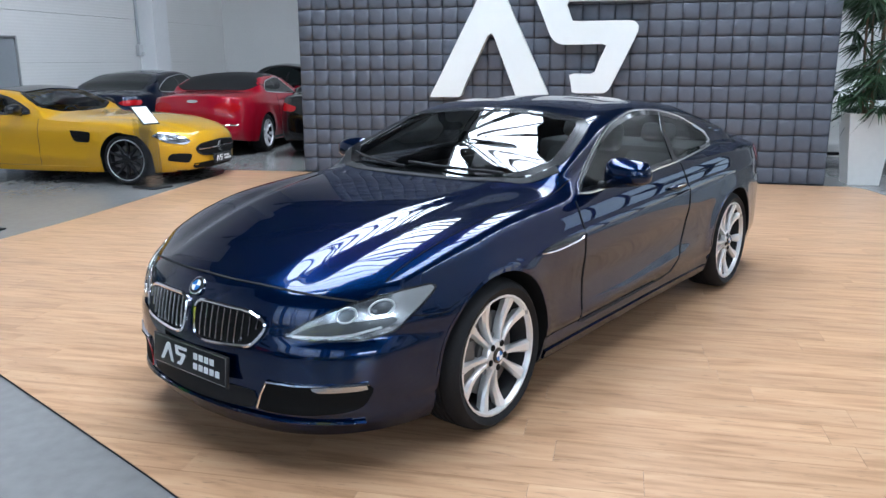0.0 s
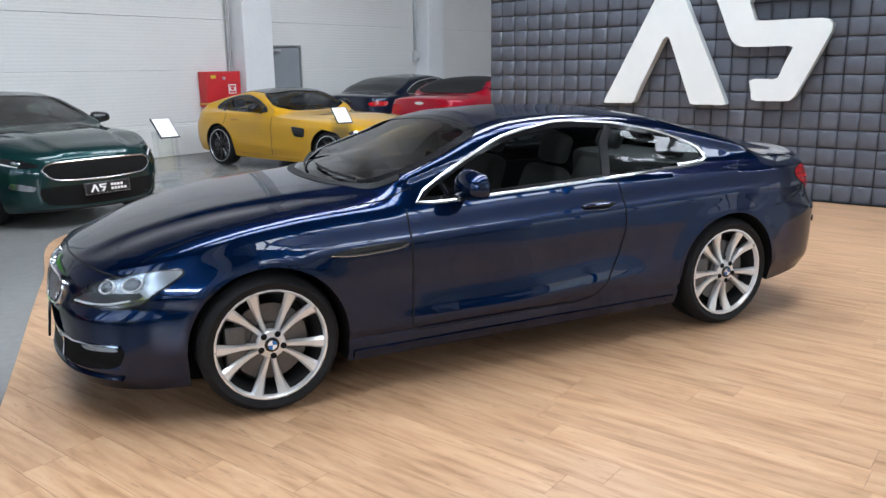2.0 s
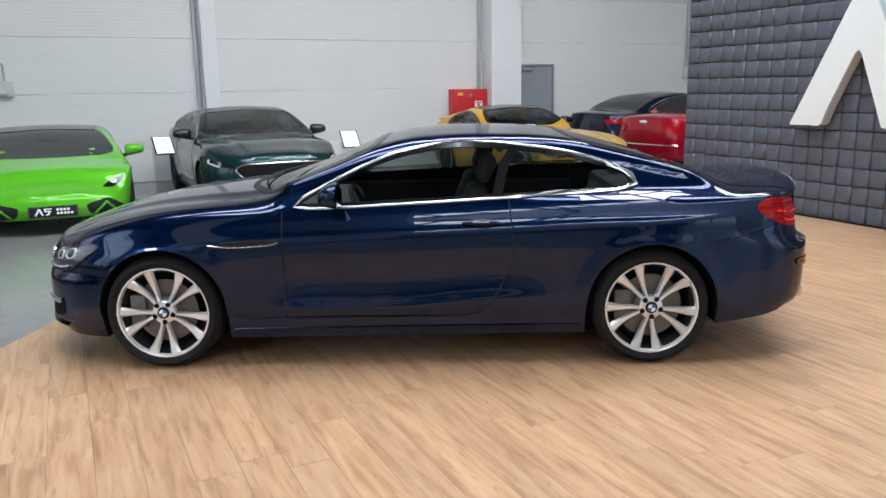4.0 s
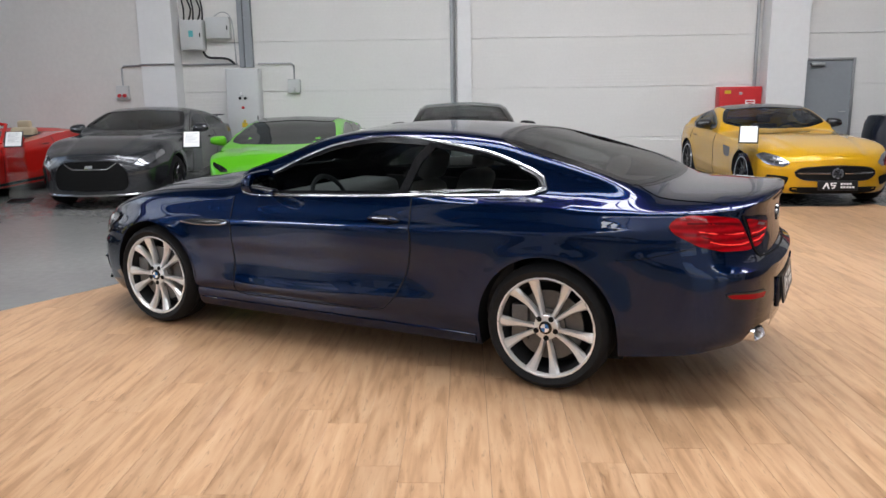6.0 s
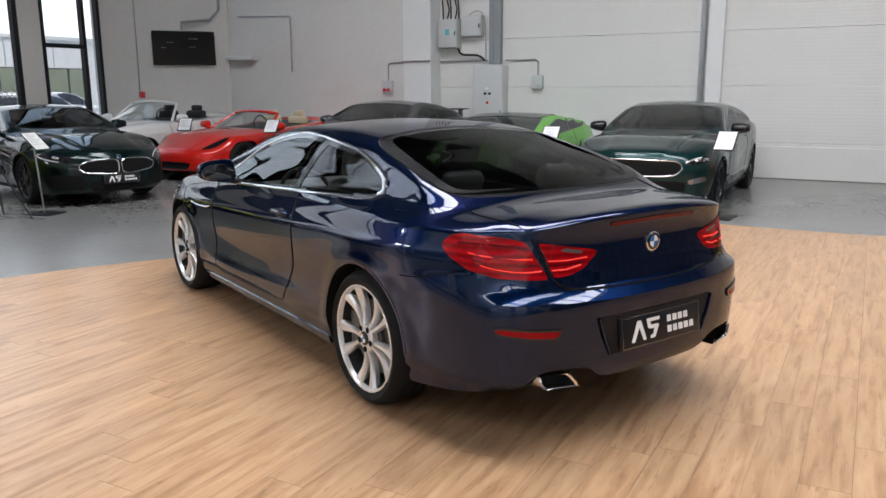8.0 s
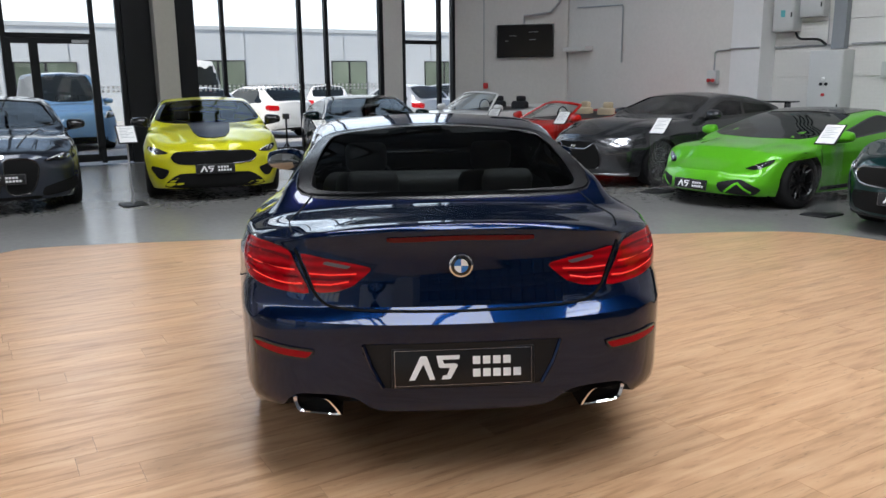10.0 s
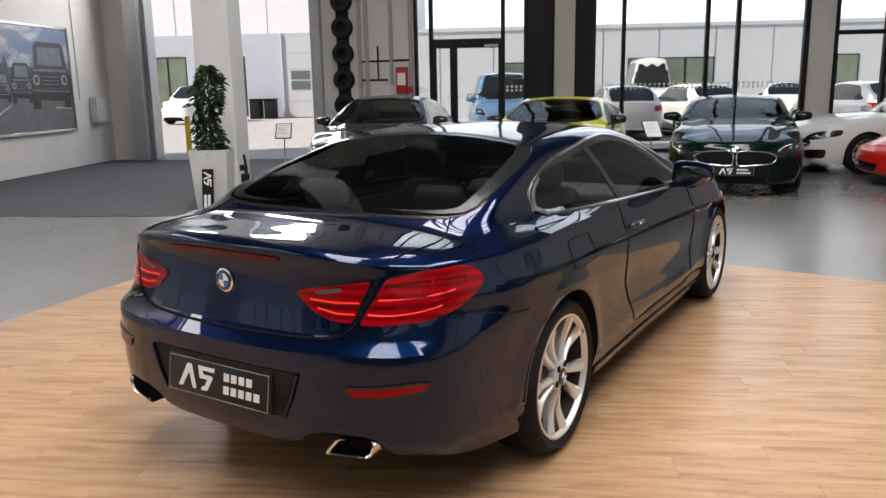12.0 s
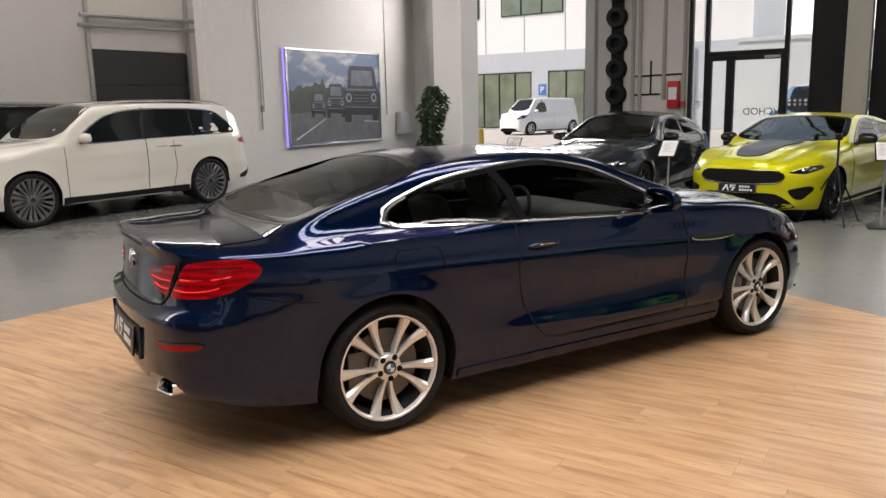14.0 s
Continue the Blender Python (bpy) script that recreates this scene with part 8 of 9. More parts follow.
# garage door in the recess
slab("door_2", [(-7.88, -5.37, -12.62, -12.56, 0.0, 0.72), (-7.88, -5.37, -12.62, -12.56, 0.73, 1.45), (-7.88, -5.37, -12.62, -12.56, 1.46, 2.18), (-7.88, -5.37, -12.62, -12.56, 2.19, 2.90)], M_DOORDARK, "dark grey sectional garage door, closed", "door", 0.01)
# Added sheet: blocks the daylight that leaks through the gaps between panels.
slab("door_2_backing", [(-7.9, -5.35, -12.72, -12.64, 0.0, 2.95)], M_DOORDARK, "dark sheet added behind the garage door to stop daylight", "door")
slab("door_2_header", [(-7.88, -5.37, -12.62, -12.55, 2.92, 3.6)], M_PLASTER, "white lintel above the garage door", "wall")
pipes("door_rail", "steel guide rail of the garage door", [[(-5.33, -12.45, 0.0), (-5.33, -12.45, 4.6)], [(-7.85, -12.45, 0.0), (-7.85, -12.45, 4.6)]], M_STEEL, 0.05, "rail")
pipes("door_shaft", "steel spring shaft above the garage door", [[(-5.1, -12.3, 3.55), (-8.2, -12.3, 3.62)], [(-5.1, -12.38, 3.36), (-8.2, -12.38, 3.42)]], M_STEEL, 0.045, "shaft")

carpet = bmesh.new()
prism(carpet, [(-12.65, -4.45), (-12.65, -9.46), (-7.0, -9.46), (-4.7, -8.2), (-4.6, -5.8), (-4.65, -4.4), (-6.75, -4.3), (-10.7, -4.2)], 0.006, lambda u, v, d: Vector((u, v, -0.0138 + d)))
setting("carpet", carpet, M_CARPET, "dark grey carpet runner at the gate", "carpet")


# ---------------------------------------------------------------- info stands, tripods, plants
def info_stand(x, y, turn, height=0.90, clear=True):
    t = thing("info_stand", "acrylic info stand with a printed sheet and black base", "info stand", pose(x, y, -0.014, 0, 0, turn), "info stands")
    bm = bmesh.new()
    box(bm, -0.20, 0.20, -0.16, 0.16, 0.0, 0.018, 0.006)
    part("base", bm, M_BLACKF, t)
    bm = bmesh.new()
    for xx in (-0.07, 0.05) if clear else (-0.01,):
        w = 0.13 if clear else 0.012
        v = [bm.verts.new(p) for p in ((xx, -w, 0.018), (xx, w, 0.018), (xx - 0.06, w, height), (xx - 0.06, -w, height), (xx + 0.006, -w, 0.018), (xx + 0.006, w, 0.018), (xx - 0.054, w, height), (xx - 0.054, -w, height))]
        for q in ((0, 1, 2, 3), (4, 7, 6, 5), (0, 4, 5, 1), (1, 5, 6, 2), (2, 6, 7, 3), (3, 7, 4, 0)):
            bm.faces.new([v[i] for i in q])
    part("upright", bm, M_ACRYL if clear else M_STEEL, t, smooth=False)
    bm = bmesh.new()
    box(bm, -0.165, 0.165, -0.125, 0.125, -0.012, 0.0, 0.004, 1)
    b = part("holder", bm, M_BLACKF, t)
    b.matrix_local = pose(-0.03, 0, height + 0.04, 0, 42, 0)
    bm = bmesh.new()
    box(bm, -0.148, 0.148, -0.108, 0.108, 0.001, 0.003)
    sheet = part("sheet", bm, M_PAPER, b, "white printed data sheet", smooth=False)
    bm = bmesh.new()
    for k in range(7):
        u = -0.11 + k * 0.028
        box(bm, u, u + 0.006, -0.08, 0.08 - 0.03 * (k % 3), 0.0035, 0.0042)
    part("print_lines", bm, M_GREYP, sheet, smooth=False)
    return t


for x, y, turn, clear in ((4.25, 5.30, 250, True), (1.45, 5.45, 265, True), (-0.95, 5.85, 275, True), (-3.43, 5.70, 285, True), (-6.35, 6.30, 290, True), (-6.48, -0.88, 0, False), (-7.08, -3.67, 10, False), (-6.36, 1.84, 10, False), (-8.35, 6.2, 300, True)):
    info_stand(x, y, turn, clear=clear)


def tripod(x, y, h, spread, label, top=True):
    t = thing("tripod", label, "tripod", pose(x, y, -0.014))
    for k in range(3):
        a = 2 * math.pi * k / 3 + 0.4
        bm = bmesh.new()
        tube(bm, [(0.02 * math.cos(a), 0.02 * math.sin(a), h * 0.62), (spread * math.cos(a), spread * math.sin(a), 0.01)], 0.011, 8)
        part("leg", bm, M_BLACKF, t)
    bm = bmesh.new()
    tube(bm, [(0, 0, h * 0.3), (0, 0, h * 0.95)], 0.014, 10)
    part("column", bm, M_BLACKF, t)
    if top:
        bm = bmesh.new()
        box(bm, -0.05, 0.05, -0.04, 0.04, h * 0.93, h, 0.012)
        part("head", bm, M_BLACKF, t)


tripod(-6.45, 1.30, 1.15, 0.42, "black camera tripod standing beside the sports cars")
tripod(-5.95, -3.6, 0.22, 0.11, "small black table tripod on the floor")
gim = thing("gimbal", "black handheld gimbal standing on short legs", "gimbal", pose(-5.42, -3.72, -0.014))
bm = bmesh.new()
tube(bm, [(0, 0, 0.03), (0, 0, 0.35), (0.01, 0.02, 0.55), (0.02, 0.0, 0.72)], [0.03, 0.025, 0.02, 0.016], 10)
part("grip", bm, M_BLACKF, gim)
bm = bmesh.new()
box(bm, -0.04, 0.06, -0.05, 0.05, 0.34, 0.46, 0.015)
box(bm, -0.03, 0.03, -0.07, 0.0, 0.5, 0.58, 0.012)
part("motor", bm, M_BLACKF, gim)
for k in range(3):
    bm = bmesh.new()
    a = 2.1 * k
    tube(bm, [(0, 0, 0.05), (0.16 * math.cos(a), 0.16 * math.sin(a), 0.012)], 0.011, 6)
    part("foot", bm, M_BLACKF, gim)
case = thing("accessory_plate", "flat black camera accessory lying on the floor", "accessory", pose(-6.7, -3.75, -0.014, 0, 0, 20))
bm = bmesh.new()
box(bm, -0.12, 0.12, -0.16, 0.16, 0.0, 0.03, 0.01)
box(bm, -0.04, 0.04, -0.05, 0.05, 0.03, 0.055, 0.008)
part("body", bm, M_BLACKF, case)


def planter(x, y, label, w0, w1, h, turn=0):
    """A tapered square planter with a rim and soil."""
    t = thing("planter", label, "planter", pose(x, y, -0.014, 0, 0, turn))
    bm = bmesh.new()
    prev = None
    for z, w in ((0, w0), (h, w1), (h, w1 - 0.02), (h - 0.08, w1 - 0.03)):
        ring = [bm.verts.new((a * w, b * w, z)) for a, b in ((-1, -1), (1, -1), (1, 1), (-1, 1))]
        if prev:
            for i in range(4):
                bm.faces.new((prev[i], prev[(i + 1) % 4], ring[(i + 1) % 4], ring[i]))
        else:
            bm.faces.new(ring[::-1])
        prev = ring
    part("pot", bm, M_POT, t, smooth=False)
    bm = bmesh.new()
    box(bm, -w1 + 0.03, w1 - 0.03, -w1 + 0.03, w1 - 0.03, h - 0.10, h - 0.06)
    part("soil", bm, M_SOIL, t)
    return t


def leaves(name, parent, count, spot, length, width, seed, droop=0.4):
    rn = random.Random(seed)
    v, f = [], []
    for _ in range(count):
        p, out = spot(rn)
        out = out.normalized()
        side = out.cross(Vector((rn.uniform(-1, 1), rn.uniform(-1, 1), rn.uniform(0.2, 1)))).normalized()
        n = side.cross(out)
        ln, wd = length * rn.uniform(0.65, 1.25), width * rn.uniform(0.7, 1.2)
        b = len(v)
        dr = Vector((0, 0, -droop * ln))
        v += [p, p + out * ln * 0.45 + side * wd / 2 + dr * 0.25, p + out * ln * 0.45 - n * wd * 0.18 + dr * 0.25, p + out * ln * 0.45 - side * wd / 2 + dr * 0.25, p + out * ln + dr]
        f += [(b, b + 1, b + 2), (b, b + 2, b + 3), (b + 1, b + 4, b + 2), (b + 2, b + 4, b + 3)]
    me = bpy.data.meshes.new(name)
    me.from_pydata([tuple(q) for q in v], [], f)
    me.materials.append(M_LEAF)
    ob = new(name, me)
    ob.parent = parent
    return ob


def ivy_spot(rn):
    z = rn.uniform(0.0, 1.0)
    a = rn.uniform(0, 6.28)
    r = (0.15 + 0.04 * math.sin(11 * z) + 0.035 * math.sin(17 * z + 3 * a) - 0.05 * (z > 0.93)) * math.sqrt(rn.random())
    lean = 0.05 * math.sin(z * 5)
    return Vector((r * math.cos(a) + lean, r * math.sin(a), 0.72 + z * 1.18)), Vector((math.cos(a), math.sin(a), rn.uniform(-0.5, 0.6)))


pot = planter(-5.4, -4.16, "white tapered planter standing at the carpet edge", 0.20, 0.25, 0.80, 8)
pl = thing("potted_plant", "dense climbing green plant in a white planter", "plant", pose(-5.4, -4.16, -0.014))
bm = bmesh.new()
tube(bm, [(0, 0, 0.70), (0.03, 0.01, 1.1), (0, 0.02, 1.5), (0.04, 0, 1.86)], [0.025, 0.022, 0.016, 0.006], 8)
part("stem", bm, M_BARK, pl)
leaves("foliage", pl, 1500, ivy_spot, 0.085, 0.05, 3)
# dealer board leaning at the planter
brd = thing("dealer_board", "dark upright board leaning against the planter", "board", pose(-5.03, -4.12, -0.012, 0, -10, 5))
bm = bmesh.new()
box(bm, -0.012, 0.012, -0.075, 0.075, 0.0, 0.56, 0.003, 1)
part("panel", bm, M_PLATE, brd)
bm = bmesh.new()
for shp in (A_MARK, S_MARK):
    prism(bm, [(0.30 + a * 0.20, -0.05 + b * 0.10) for a, b in shp], 0.001, lambda u, v, d: Vector((0.013 + d, v, 0.55 - (u - 0.30) * 1.0 - 0.02)))
for z0, z1, y0, y1 in ((0.06, 0.22, 0.0, 0.035), (0.04, 0.22, -0.05, -0.015)):
    box(bm, 0.013, 0.0145, y0, y1, z0, z1)
part("marks", bm, M_WHITE, brd, smooth=False)


def palm_spot(rn):
    k = rn.randrange(46)
    rk = random.Random(k * 7 + 1)
    a, z = rk.uniform(0, 6.28), rk.uniform(0.95, 3.2)
    r = rk.uniform(0.12, 0.42)
    c = Vector((r * math.cos(a), r * math.sin(a), z))
    b = rn.uniform(0, 6.28)
    return c, Vector((math.cos(b) + 0.6 * math.cos(a), math.sin(b) + 0.6 * math.sin(a), rn.uniform(-0.5, 0.35)))


planter(6.35, -3.78, "tall white tapered planter beside the padded wall", 0.19, 0.27, 0.92, 0)
pl = thing("potted_plant", "tall bushy plant with long narrow leaves", "plant", pose(6.35, -3.78, -0.014))
for k in range(4):
    bm = bmesh.new()
    a = k * 1.7
    tube(bm, [(0.05 * math.cos(a), 0.05 * math.sin(a), 0.84), (0.12 * math.cos(a), 0.12 * math.sin(a), 1.7), (0.2 * math.cos(a + 0.4), 0.2 * math.sin(a + 0.4), 3.0)], [0.02, 0.016, 0.008], 7)
    part("stem", bm, M_BARK, pl)
leaves("foliage", pl, 1500, palm_spot, 0.36, 0.032, 9, 0.45)


# ---------------------------------------------------------------- entrance lettering and door parts
def text_mesh(name, body, size, m, material, parent, label=""):
    cu = bpy.data.curves.new(name, "FONT")
    cu.body, cu.size, cu.extrude, cu.align_x = body, size, 0.001, "CENTER"
    tmp = new(name, cu)
    me = bpy.data.meshes.new_from_object(tmp.evaluated_get(bpy.context.evaluated_depsgraph_get()))
    bpy.data.objects.remove(tmp)
    me.materials.append(material)
    ob = new(name, me)
    ob.parent = parent
    ob.matrix_world = m
    return ob if parent else tagged(ob, label, "lettering")


# the word faces the yard, so it shows reversed from the hall
word = text_mesh("entrance_word", "VCHOD", 0.20, Matrix.Translation((WEST - 0.07, -0.85, 1.25)) @ Matrix(((0, 0, -1, 0), (-1, 0, 0, 0), (0, 1, 0, 0), (0, 0, 0, 1))), M_BLACKF, None, "dark entrance word on the glass door")
bm = bmesh.new()
box(bm, WEST - 0.073, WEST - 0.070, -0.48, -0.34 + 0.0, 1.31, 1.325)
box(bm, WEST - 0.073, WEST - 0.070, -1.62, -1.36, 1.31, 1.325)
tagged(part("entrance_arrow", bm, M_BLACKF, None, "thin dark arrow on the glass door", smooth=False), "", "lettering")
leaf = boxes((WEST - 0.10, WEST + 0.03, -1.95, -1.86, 0.05, 2.47), (WEST - 0.10, WEST + 0.03, -1.56, -1.40, 0.05, 2.47), (WEST - 0.10, WEST + 0.03, -0.50, -0.42, 0.05, 2.47), (WEST - 0.10, WEST + 0.03, -1.86, -1.56, 2.37, 2.47), (WEST - 0.10, WEST + 0.03, -1.40, -0.50, 2.37, 2.47), (WEST - 0.10, WEST + 0.03, -1.40, -0.50, 0.05, 0.2), bevel=0.004)
setting("door_3", leaf, M_BLACKF, "black-framed glass entrance door, closed", "door")
slab("door_closer", [(WEST + 0.035, WEST + 0.09, -0.80, -0.50, 2.38, 2.44)], M_STEEL, "steel door closer bar", "door closer", 0.004)
dots = bmesh.new()
for y0, y1 in ((1.62, 2.12), (2.24, 3.86), (3.98, 4.48), (4.6, 5.86), (-0.33, 0.02), (-2.24, -2.04)):
    y = y0
    while y < y1:
        for z in (1.42, 1.50):
            box(dots, WEST - 0.044, WEST - 0.0425, y, y + 0.05, z, z + 0.05)
        y += 0.10
tagged(part("glass_marking", dots, M_WHITE, None, "rows of white safety squares on the glass", smooth=False), "rows of white safety squares on the glass", "marking", "", "stuff")


# ---------------------------------------------------------------- the yard
def building(name, label, x, y0, y1, h, bays, material, shop):
    t = thing(name, label, "building")
    bm = bmesh.new()
    box(bm, x - 9.0, x, y0, y1, -0.1, h)
    part("wall", bm, material, t, smooth=False)
    bm = bmesh.new()
    box(bm, x - 9.05, x + 0.06, y0 - 0.05, y1 + 0.05, h, h + 0.18)
    part("roof", bm, M_FACADE, t, smooth=False)
    for a, b, z0, z1, n in bays:
        bm = bmesh.new()
        box(bm, x - 0.05, x + 0.04, a, b, z0, z1)
        w = part("window", bm, M_BLACKF, t, smooth=False)
        for k in range(n):
            bm = bmesh.new()
            s = (b - a) / n
            box(bm, x + 0.042, x + 0.05, a + s * k + 0.06, a + s * (k + 1) - 0.06, z0 + 0.06, z1 - 0.06)
            part("pane", bm, shop, w, smooth=False)
    bm = bmesh.new()
    yy = y0 + 2.0
    while yy < y1 - 1:
        box(bm, x + 0.001, x + 0.02, yy, yy + 0.03, 0, h)
        yy += 2.6
    part("seam", bm, M_STEEL, t, smooth=False)
    return t


M_SHOP = plain("shop_window", (0.16, 0.20, 0.15), 0.1, 0.0, 0.6, grain=0.5, scale=0.8)
building("warehouse", "low grey panel building across the yard", -34.0, -6.0, 44.0, 4.1, ((-1.0, 1.5, 0.3, 2.6, 2), (5.0, 9.0, 0.4, 2.7, 3), (13.5, 15.5, 0.4, 2.7, 2), (19, 24, 0.4, 2.7, 4)), M_FACADE, M_SHOP)
building("office_building", "white and grey office building across the yard", -38.0, -34.0, -6.2, 9.0, ((-26.0, -18.5, 0.1, 3.35, 7), (-17.4, -15.15, 0.1, 3.35, 2), (-26, -22, 6.6, 8.4, 3), (-20.5, -16.5, 6.6, 8.4, 3), (-15, -11, 6.6, 8.4, 3)), M_WHITE, M_SHOP)
M_SIGNBLUE = plain("sign_blue", (0.06, 0.20, 0.52), 0.4, grain=0.05, scale=20)
M_CLAD = plain("blue_grey_cladding", (0.50, 0.53, 0.58), 0.55, grain=0.05, scale=4)
slab("office_band", [(-37.98, -37.93, -34.0, -6.3, 3.40, 4.5), (-37.98, -37.93, -34.0, -26.02, 0.0, 3.40), (-37.98, -37.93, -18.48, -17.42, 0.0, 3.40), (-37.98, -37.93, -15.13, -6.3, 0.0, 3.40)], M_CLAD, "blue-grey ground-floor cladding of the office building", "wall")
slab("gutter", [(-37.92, -37.80, -13.1, -13.0, 0.0, 4.5)], M_FACADE, "pale downpipe on the office cladding", "downpipe")
sign = thing("parking_sign", "blue parking sign with a white letter", "sign")
bm = bmesh.new()
box(bm, -37.93, -37.90, -18.02, -17.55, 2.00, 2.63, 0.008)
part("panel", bm, M_SIGNBLUE, sign, smooth=False)
text_mesh("letter", "P", 0.52, Matrix.Translation((-37.893, -17.785, 2.13)) @ Matrix(((0, 0, 1, 0), (1, 0, 0, 0), (0, 1, 0, 0), (0, 0, 0, 1))), M_WHITE, sign)
gate = thing("roller_gate", "pale sectional gate of the office building", "gate")
for k in range(5):
    bm = bmesh.new()
    box(bm, -37.88, -37.82, -12.75, -9.0, 0.02 + k * 0.86, 0.86 + k * 0.86)
    part("panel", bm, M_BOX, gate, smooth=False)
for k in range(6):
    bm = bmesh.new()
    box(bm, -37.81, -37.80, -12.55 + k % 3 * 1.18, -11.50 + k % 3 * 1.18, 1.50 + k // 3 * 0.55, 1.96 + k // 3 * 0.55)
    part("pane", bm, M_FACGLASS, gate, smooth=False)
for y in (-13.6, -14.4):
    bn = thing("waste_bin", "dark wheeled waste bin by the far wall", "waste bin", pose(-37.2, y, -0.03), "waste bins")
    bm = bmesh.new()
    box(bm, -0.3, 0.3, -0.3, 0.3, 0.0, 1.0, 0.04)
    part("bin", bm, M_TRIM, bn)
    bm = bmesh.new()
    box(bm, -0.34, 0.34, -0.33, 0.33, 1.0, 1.08, 0.02)
    part("lid", bm, M_BLACKF, bn)
bol = thing("bollard", "yellow steel bollard outside the gate", "bollard", pose(-14.03, -9.0 + 0.75, -0.03))
bm = bmesh.new()
ring = lathe(bm, [(0.07, 0.0), (0.07, 0.92), (0.05, 0.96), (0.01, 0.97)], 18, "z")
cap(bm, ring[-1])
part("post", bm, M_YELLOWP, bol)


def van(label, x, y, deg, m_body, **k):
    d = dict(nose=2.45, tail=-2.45, W=0.97, H=1.95, axles=(1.5, -1.5), r=0.33, hood0=0.98, hood1=1.18, cowl=1.55, ws_top=0.85, peak=0.2, roof_end=-2.2, rw_base=-2.42, deck=1.2, tail_z=1.15, belt=1.1, lean=0.22, rail=0.93, lamps=[[(0.58, 0.80), (0.66, 0.95), (0.86, 1.0), (0.86, 0.84)]], intakes=[LOWMOUTH], wheel_m=M_ALLOY, spokes=6, twin=False)
    d.update(k)
    return car(label, pose(x, y, -0.03, 0, 0, deg), make_spec(**d), m_body, "vehicle", "yard vehicles")


P_SKY = paint("sky_blue_paint", (0.14, 0.26, 0.42), 0.3, 0.4, 0.05)
P_SILVER = paint("silver_paint", (0.50, 0.51, 0.52), 0.6, 0.35, 0.06)
van("blue passenger van parked outside the entrance", -19.0, -0.6, 5, P_SKY)
van("small white delivery van parked in the yard", -33.0, -15.6, -20, P_WHITE, nose=2.2, tail=-2.2, H=1.85, roof_end=-1.95, rw_base=-2.14, deck=1.45, tail_z=1.35, pillar=0.62, dlo=[(1.10, 1.16), (0.85, 1.50), (0.72, 1.58), (0.36, 1.58), (0.32, 1.16)])
van("tall white minibus parked in the yard", -28.5, 5.0, 178, P_WHITE, nose=2.9, tail=-2.9, H=2.55, axles=(1.9, -1.9), belt=1.25, tails=[[(0.78, 1.1), (0.90, 1.12), (0.90, 0.80), (0.80, 0.80)]], patches=[("rear_pane", "rear", [(0.07, 1.42), (0.70, 1.42), (0.66, 2.0), (0.07, 2.02)], M_DARKGLASS)])
yard = ((-19.3, 2.9, 184, P_SILVER, "silver estate car parked outside the window"), (-20.0, 5.0, 196, P_WHITE, "white saloon parked outside the window"), (-19.0, 9.45, 192, P_SILVER, "silver compact car parked in the yard"), (-24.5, 15.5, 12, P_SILVER, "silver car parked across the yard"), (-17.2, 13.6, 190, P_WHITE, "white car parked by the hall front"), (-26.0, 9.9, 160, P_WHITE, "white car parked across the yard"), (-26.5, 0.6, 175, P_WHITE, "white estate car parked in the yard"))
for x, y, deg, m_body, label in yard:
    car(label, pose(x, y, -0.03, 0, 0, deg), coupe(H=1.55, W=0.92, patches=[("rear_pane", "rear", [(-0.58, 1.10), (0.0, 1.10), (0.58, 1.10), (0.50, 1.36), (0.0, 1.39), (-0.50, 1.36)], M_DARKGLASS)], hood0=0.85, hood1=1.05, belt=1.0, roof_end=-1.35, rw_base=-2.0, deck=1.12, tail_z=1.08, lamps=[LAMP], intakes=[LOWMOUTH], tails=[[(0.55, 0.95), (0.80, 0.98), (0.82, 0.84), (0.58, 0.82)]], wheel_m=M_ALLOY), m_body, "vehicle", "yard vehicles")


# ---------------------------------------------------------------- pieces of the floor and of the feature wall
def plank_mesh(poly):
    cx, cy = sum(p[0] for p in poly) / len(poly), sum(p[1] for p in poly) / len(poly)
    n = len(poly)
    v = [(x - cx, y - cy, -0.004) for x, y in poly] + [(x - cx, y - cy, 0.0) for x, y in poly]
    f = [tuple(range(n, 2 * n))] + [(i, (i + 1) % n, n + (i + 1) % n, n + i) for i in range(n)]
    me = bpy.data.meshes.new("plank")
    me.from_pydata(v, [], f)
    me.materials.append(M_WOOD)
    return me, cx, cy


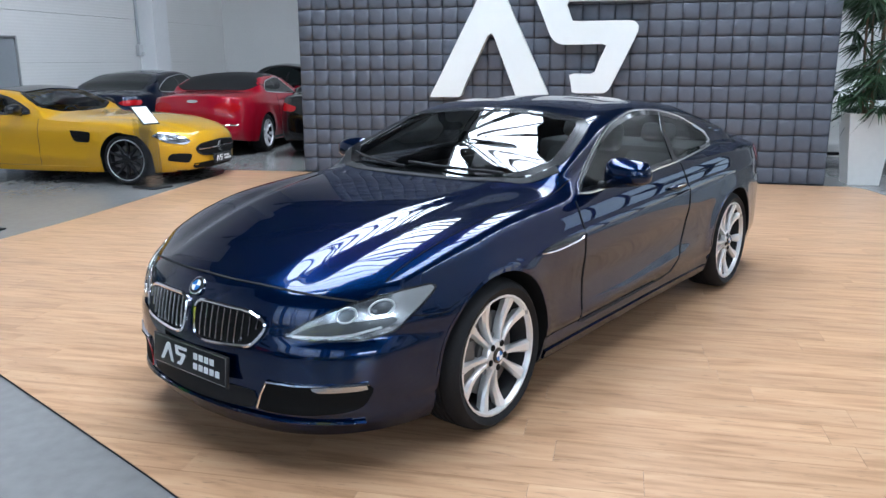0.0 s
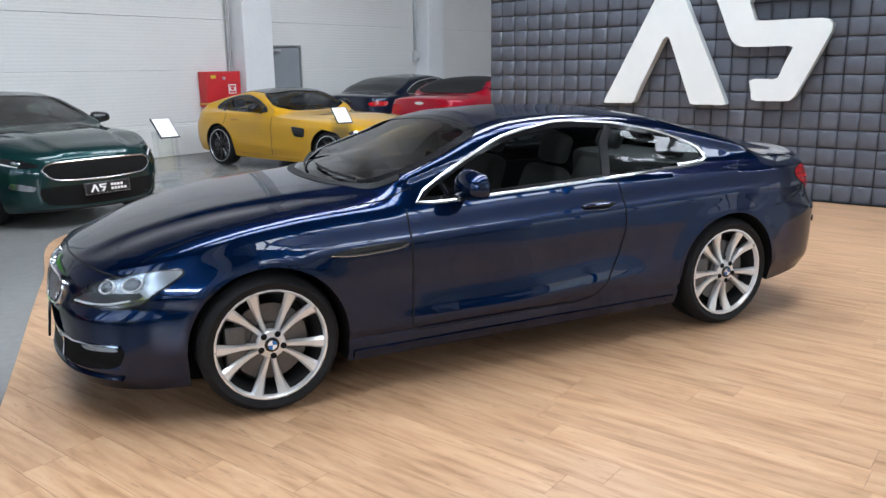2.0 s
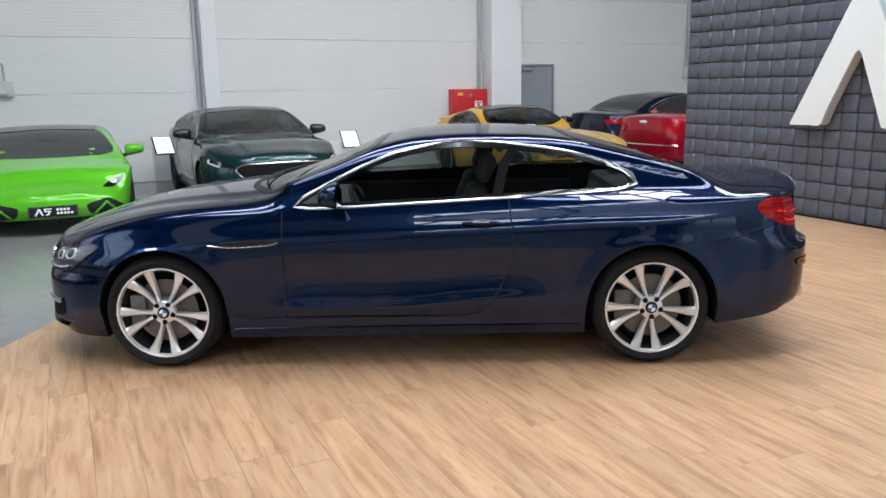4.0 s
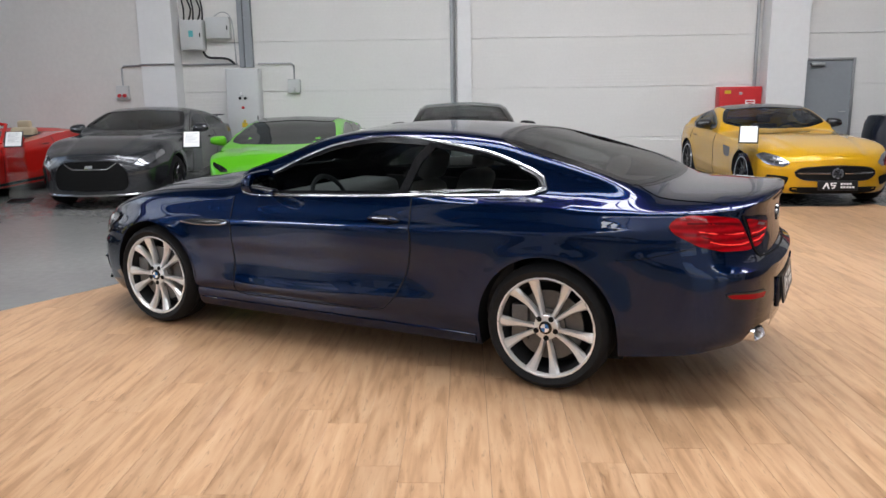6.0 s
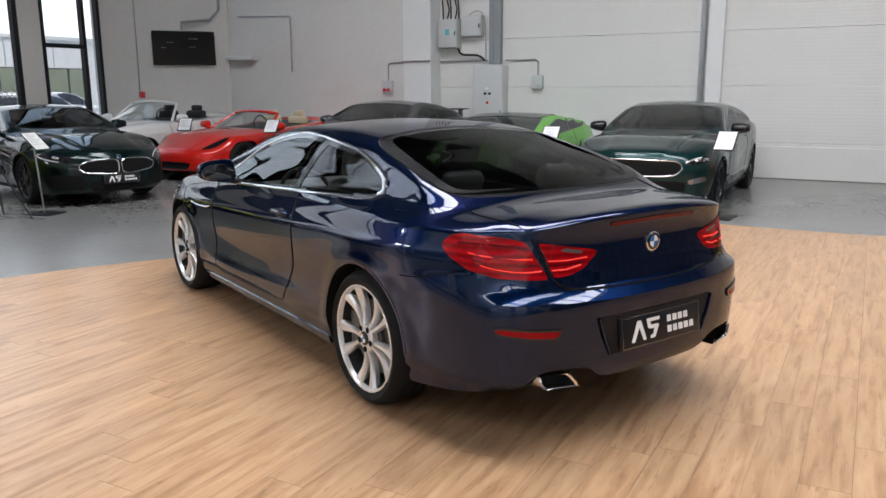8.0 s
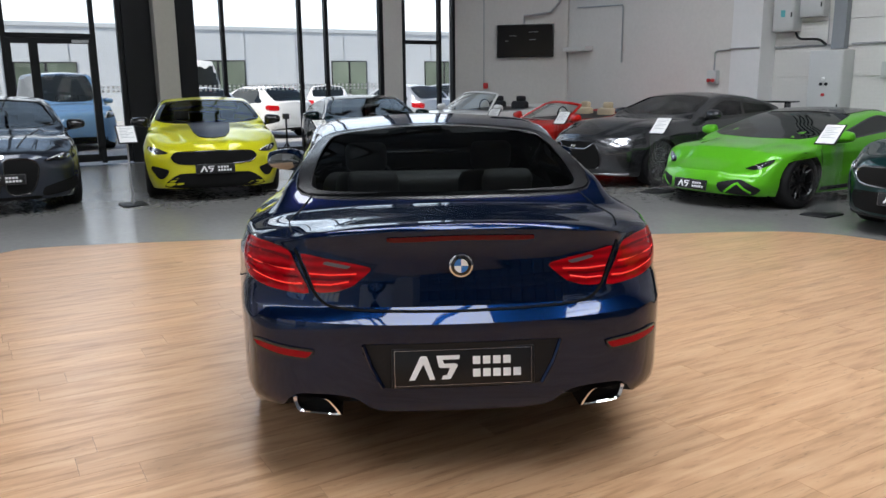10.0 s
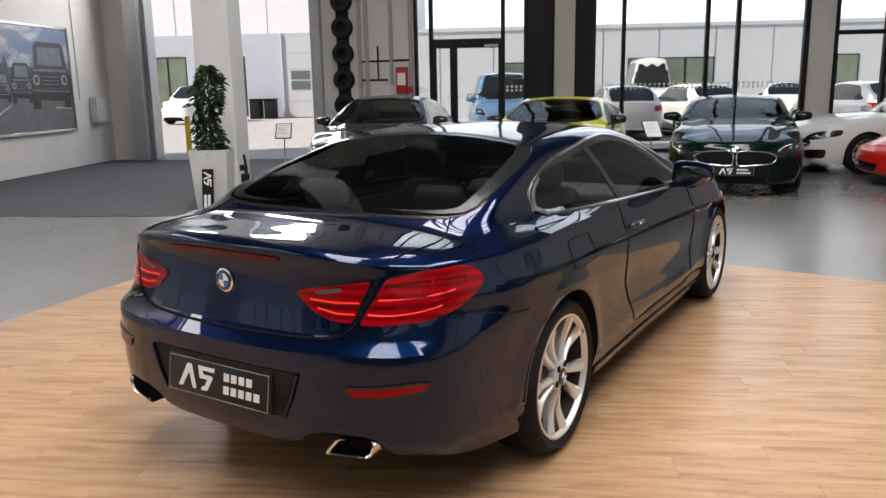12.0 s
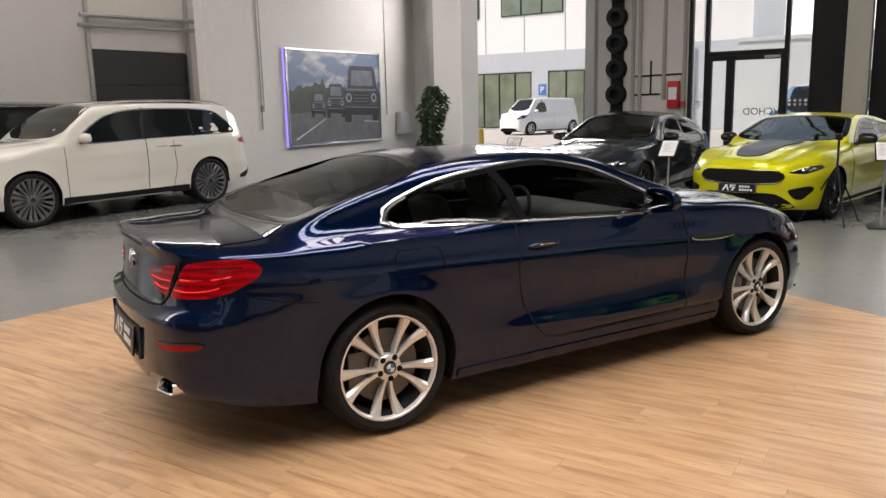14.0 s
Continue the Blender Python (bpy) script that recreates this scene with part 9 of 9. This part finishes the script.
rnd = random.Random(4)
whole = None
PW, PL, GAP = 0.192, 1.38, 0.0007
x = -4.05
while x < 6.0:
    y = -4.2 - rnd.random() * PL
    while y < 5.0:
        poly = swap(clip_band(swap(clip_band(DECK, y + GAP, y + PL - GAP)), x + GAP, x + PW - GAP))
        if len(poly) >= 3:
            full = len(poly) == 4 and abs((max(p[0] for p in poly) - min(p[0] for p in poly)) - PW + 2 * GAP) < 1e-4 and abs((max(p[1] for p in poly) - min(p[1] for p in poly)) - PL + 2 * GAP) < 1e-4
            if full:
                if whole is None:
                    whole = plank_mesh(poly)[0]
                me, cx, cy = whole, x + PW / 2, y + PL / 2
            else:
                me, cx, cy = plank_mesh(poly)
            ob = new("plank", me)
            ob.location = (cx, cy, 0.0)
            ob.parent = platform
        y += PL
    x += PW


def pad_mesh(w, h):
    """A pillow-shaped upholstered square, facing -x."""
    v, f = [], []
    for k, (s, d) in enumerate(((1.0, 0.0), (0.985, 0.014), (0.90, 0.026), (0.62, 0.034))):
        for a, b in ((-1, -1), (1, -1), (1, 1), (-1, 1)):
            v.append((-d, a * w / 2 * s, b * h / 2 * s))
    for k in range(3):
        for i in range(4):
            f.append((4 * k + i, 4 * k + (i + 1) % 4, 4 * k + 4 + (i + 1) % 4, 4 * k + 4 + i))
    f.append((12, 13, 14, 15))
    me = bpy.data.meshes.new("pad")
    me.from_pydata(v, [], f)
    me.polygons.foreach_set("use_smooth", [True] * len(me.polygons))
    me.materials.append(M_LEATHER)
    return me


COLS, ROWS = 34, 21
PY, PZ = 7.15 / COLS, 0.2085
pad = pad_mesh(PY - 0.006, PZ - 0.006)
rest_v, rest_f = [], []
for i in range(COLS):
    for j in range(ROWS):
        place = (X0 - 0.001, -3.27 + PY * (i + 0.5), PZ * (j + 0.5))
        if j < 8:
            ob = new("pad", pad)
            ob.location = place
            ob.parent = feature
        else:
            base = len(rest_v)
            rest_v += [(p.co.x + place[0], p.co.y + place[1], p.co.z + place[2]) for p in pad.vertices]
            rest_f += [tuple(base + k for k in q.vertices) for q in pad.polygons]
me = bpy.data.meshes.new("pads_above")
me.from_pydata(rest_v, [], rest_f)
me.polygons.foreach_set("use_smooth", [True] * len(me.polygons))
me.materials.append(M_LEATHER)
ob = new("pads_above", me)
ob.parent = feature
tagged(ob, "grey padded upholstery squares", "", "", "stuff")
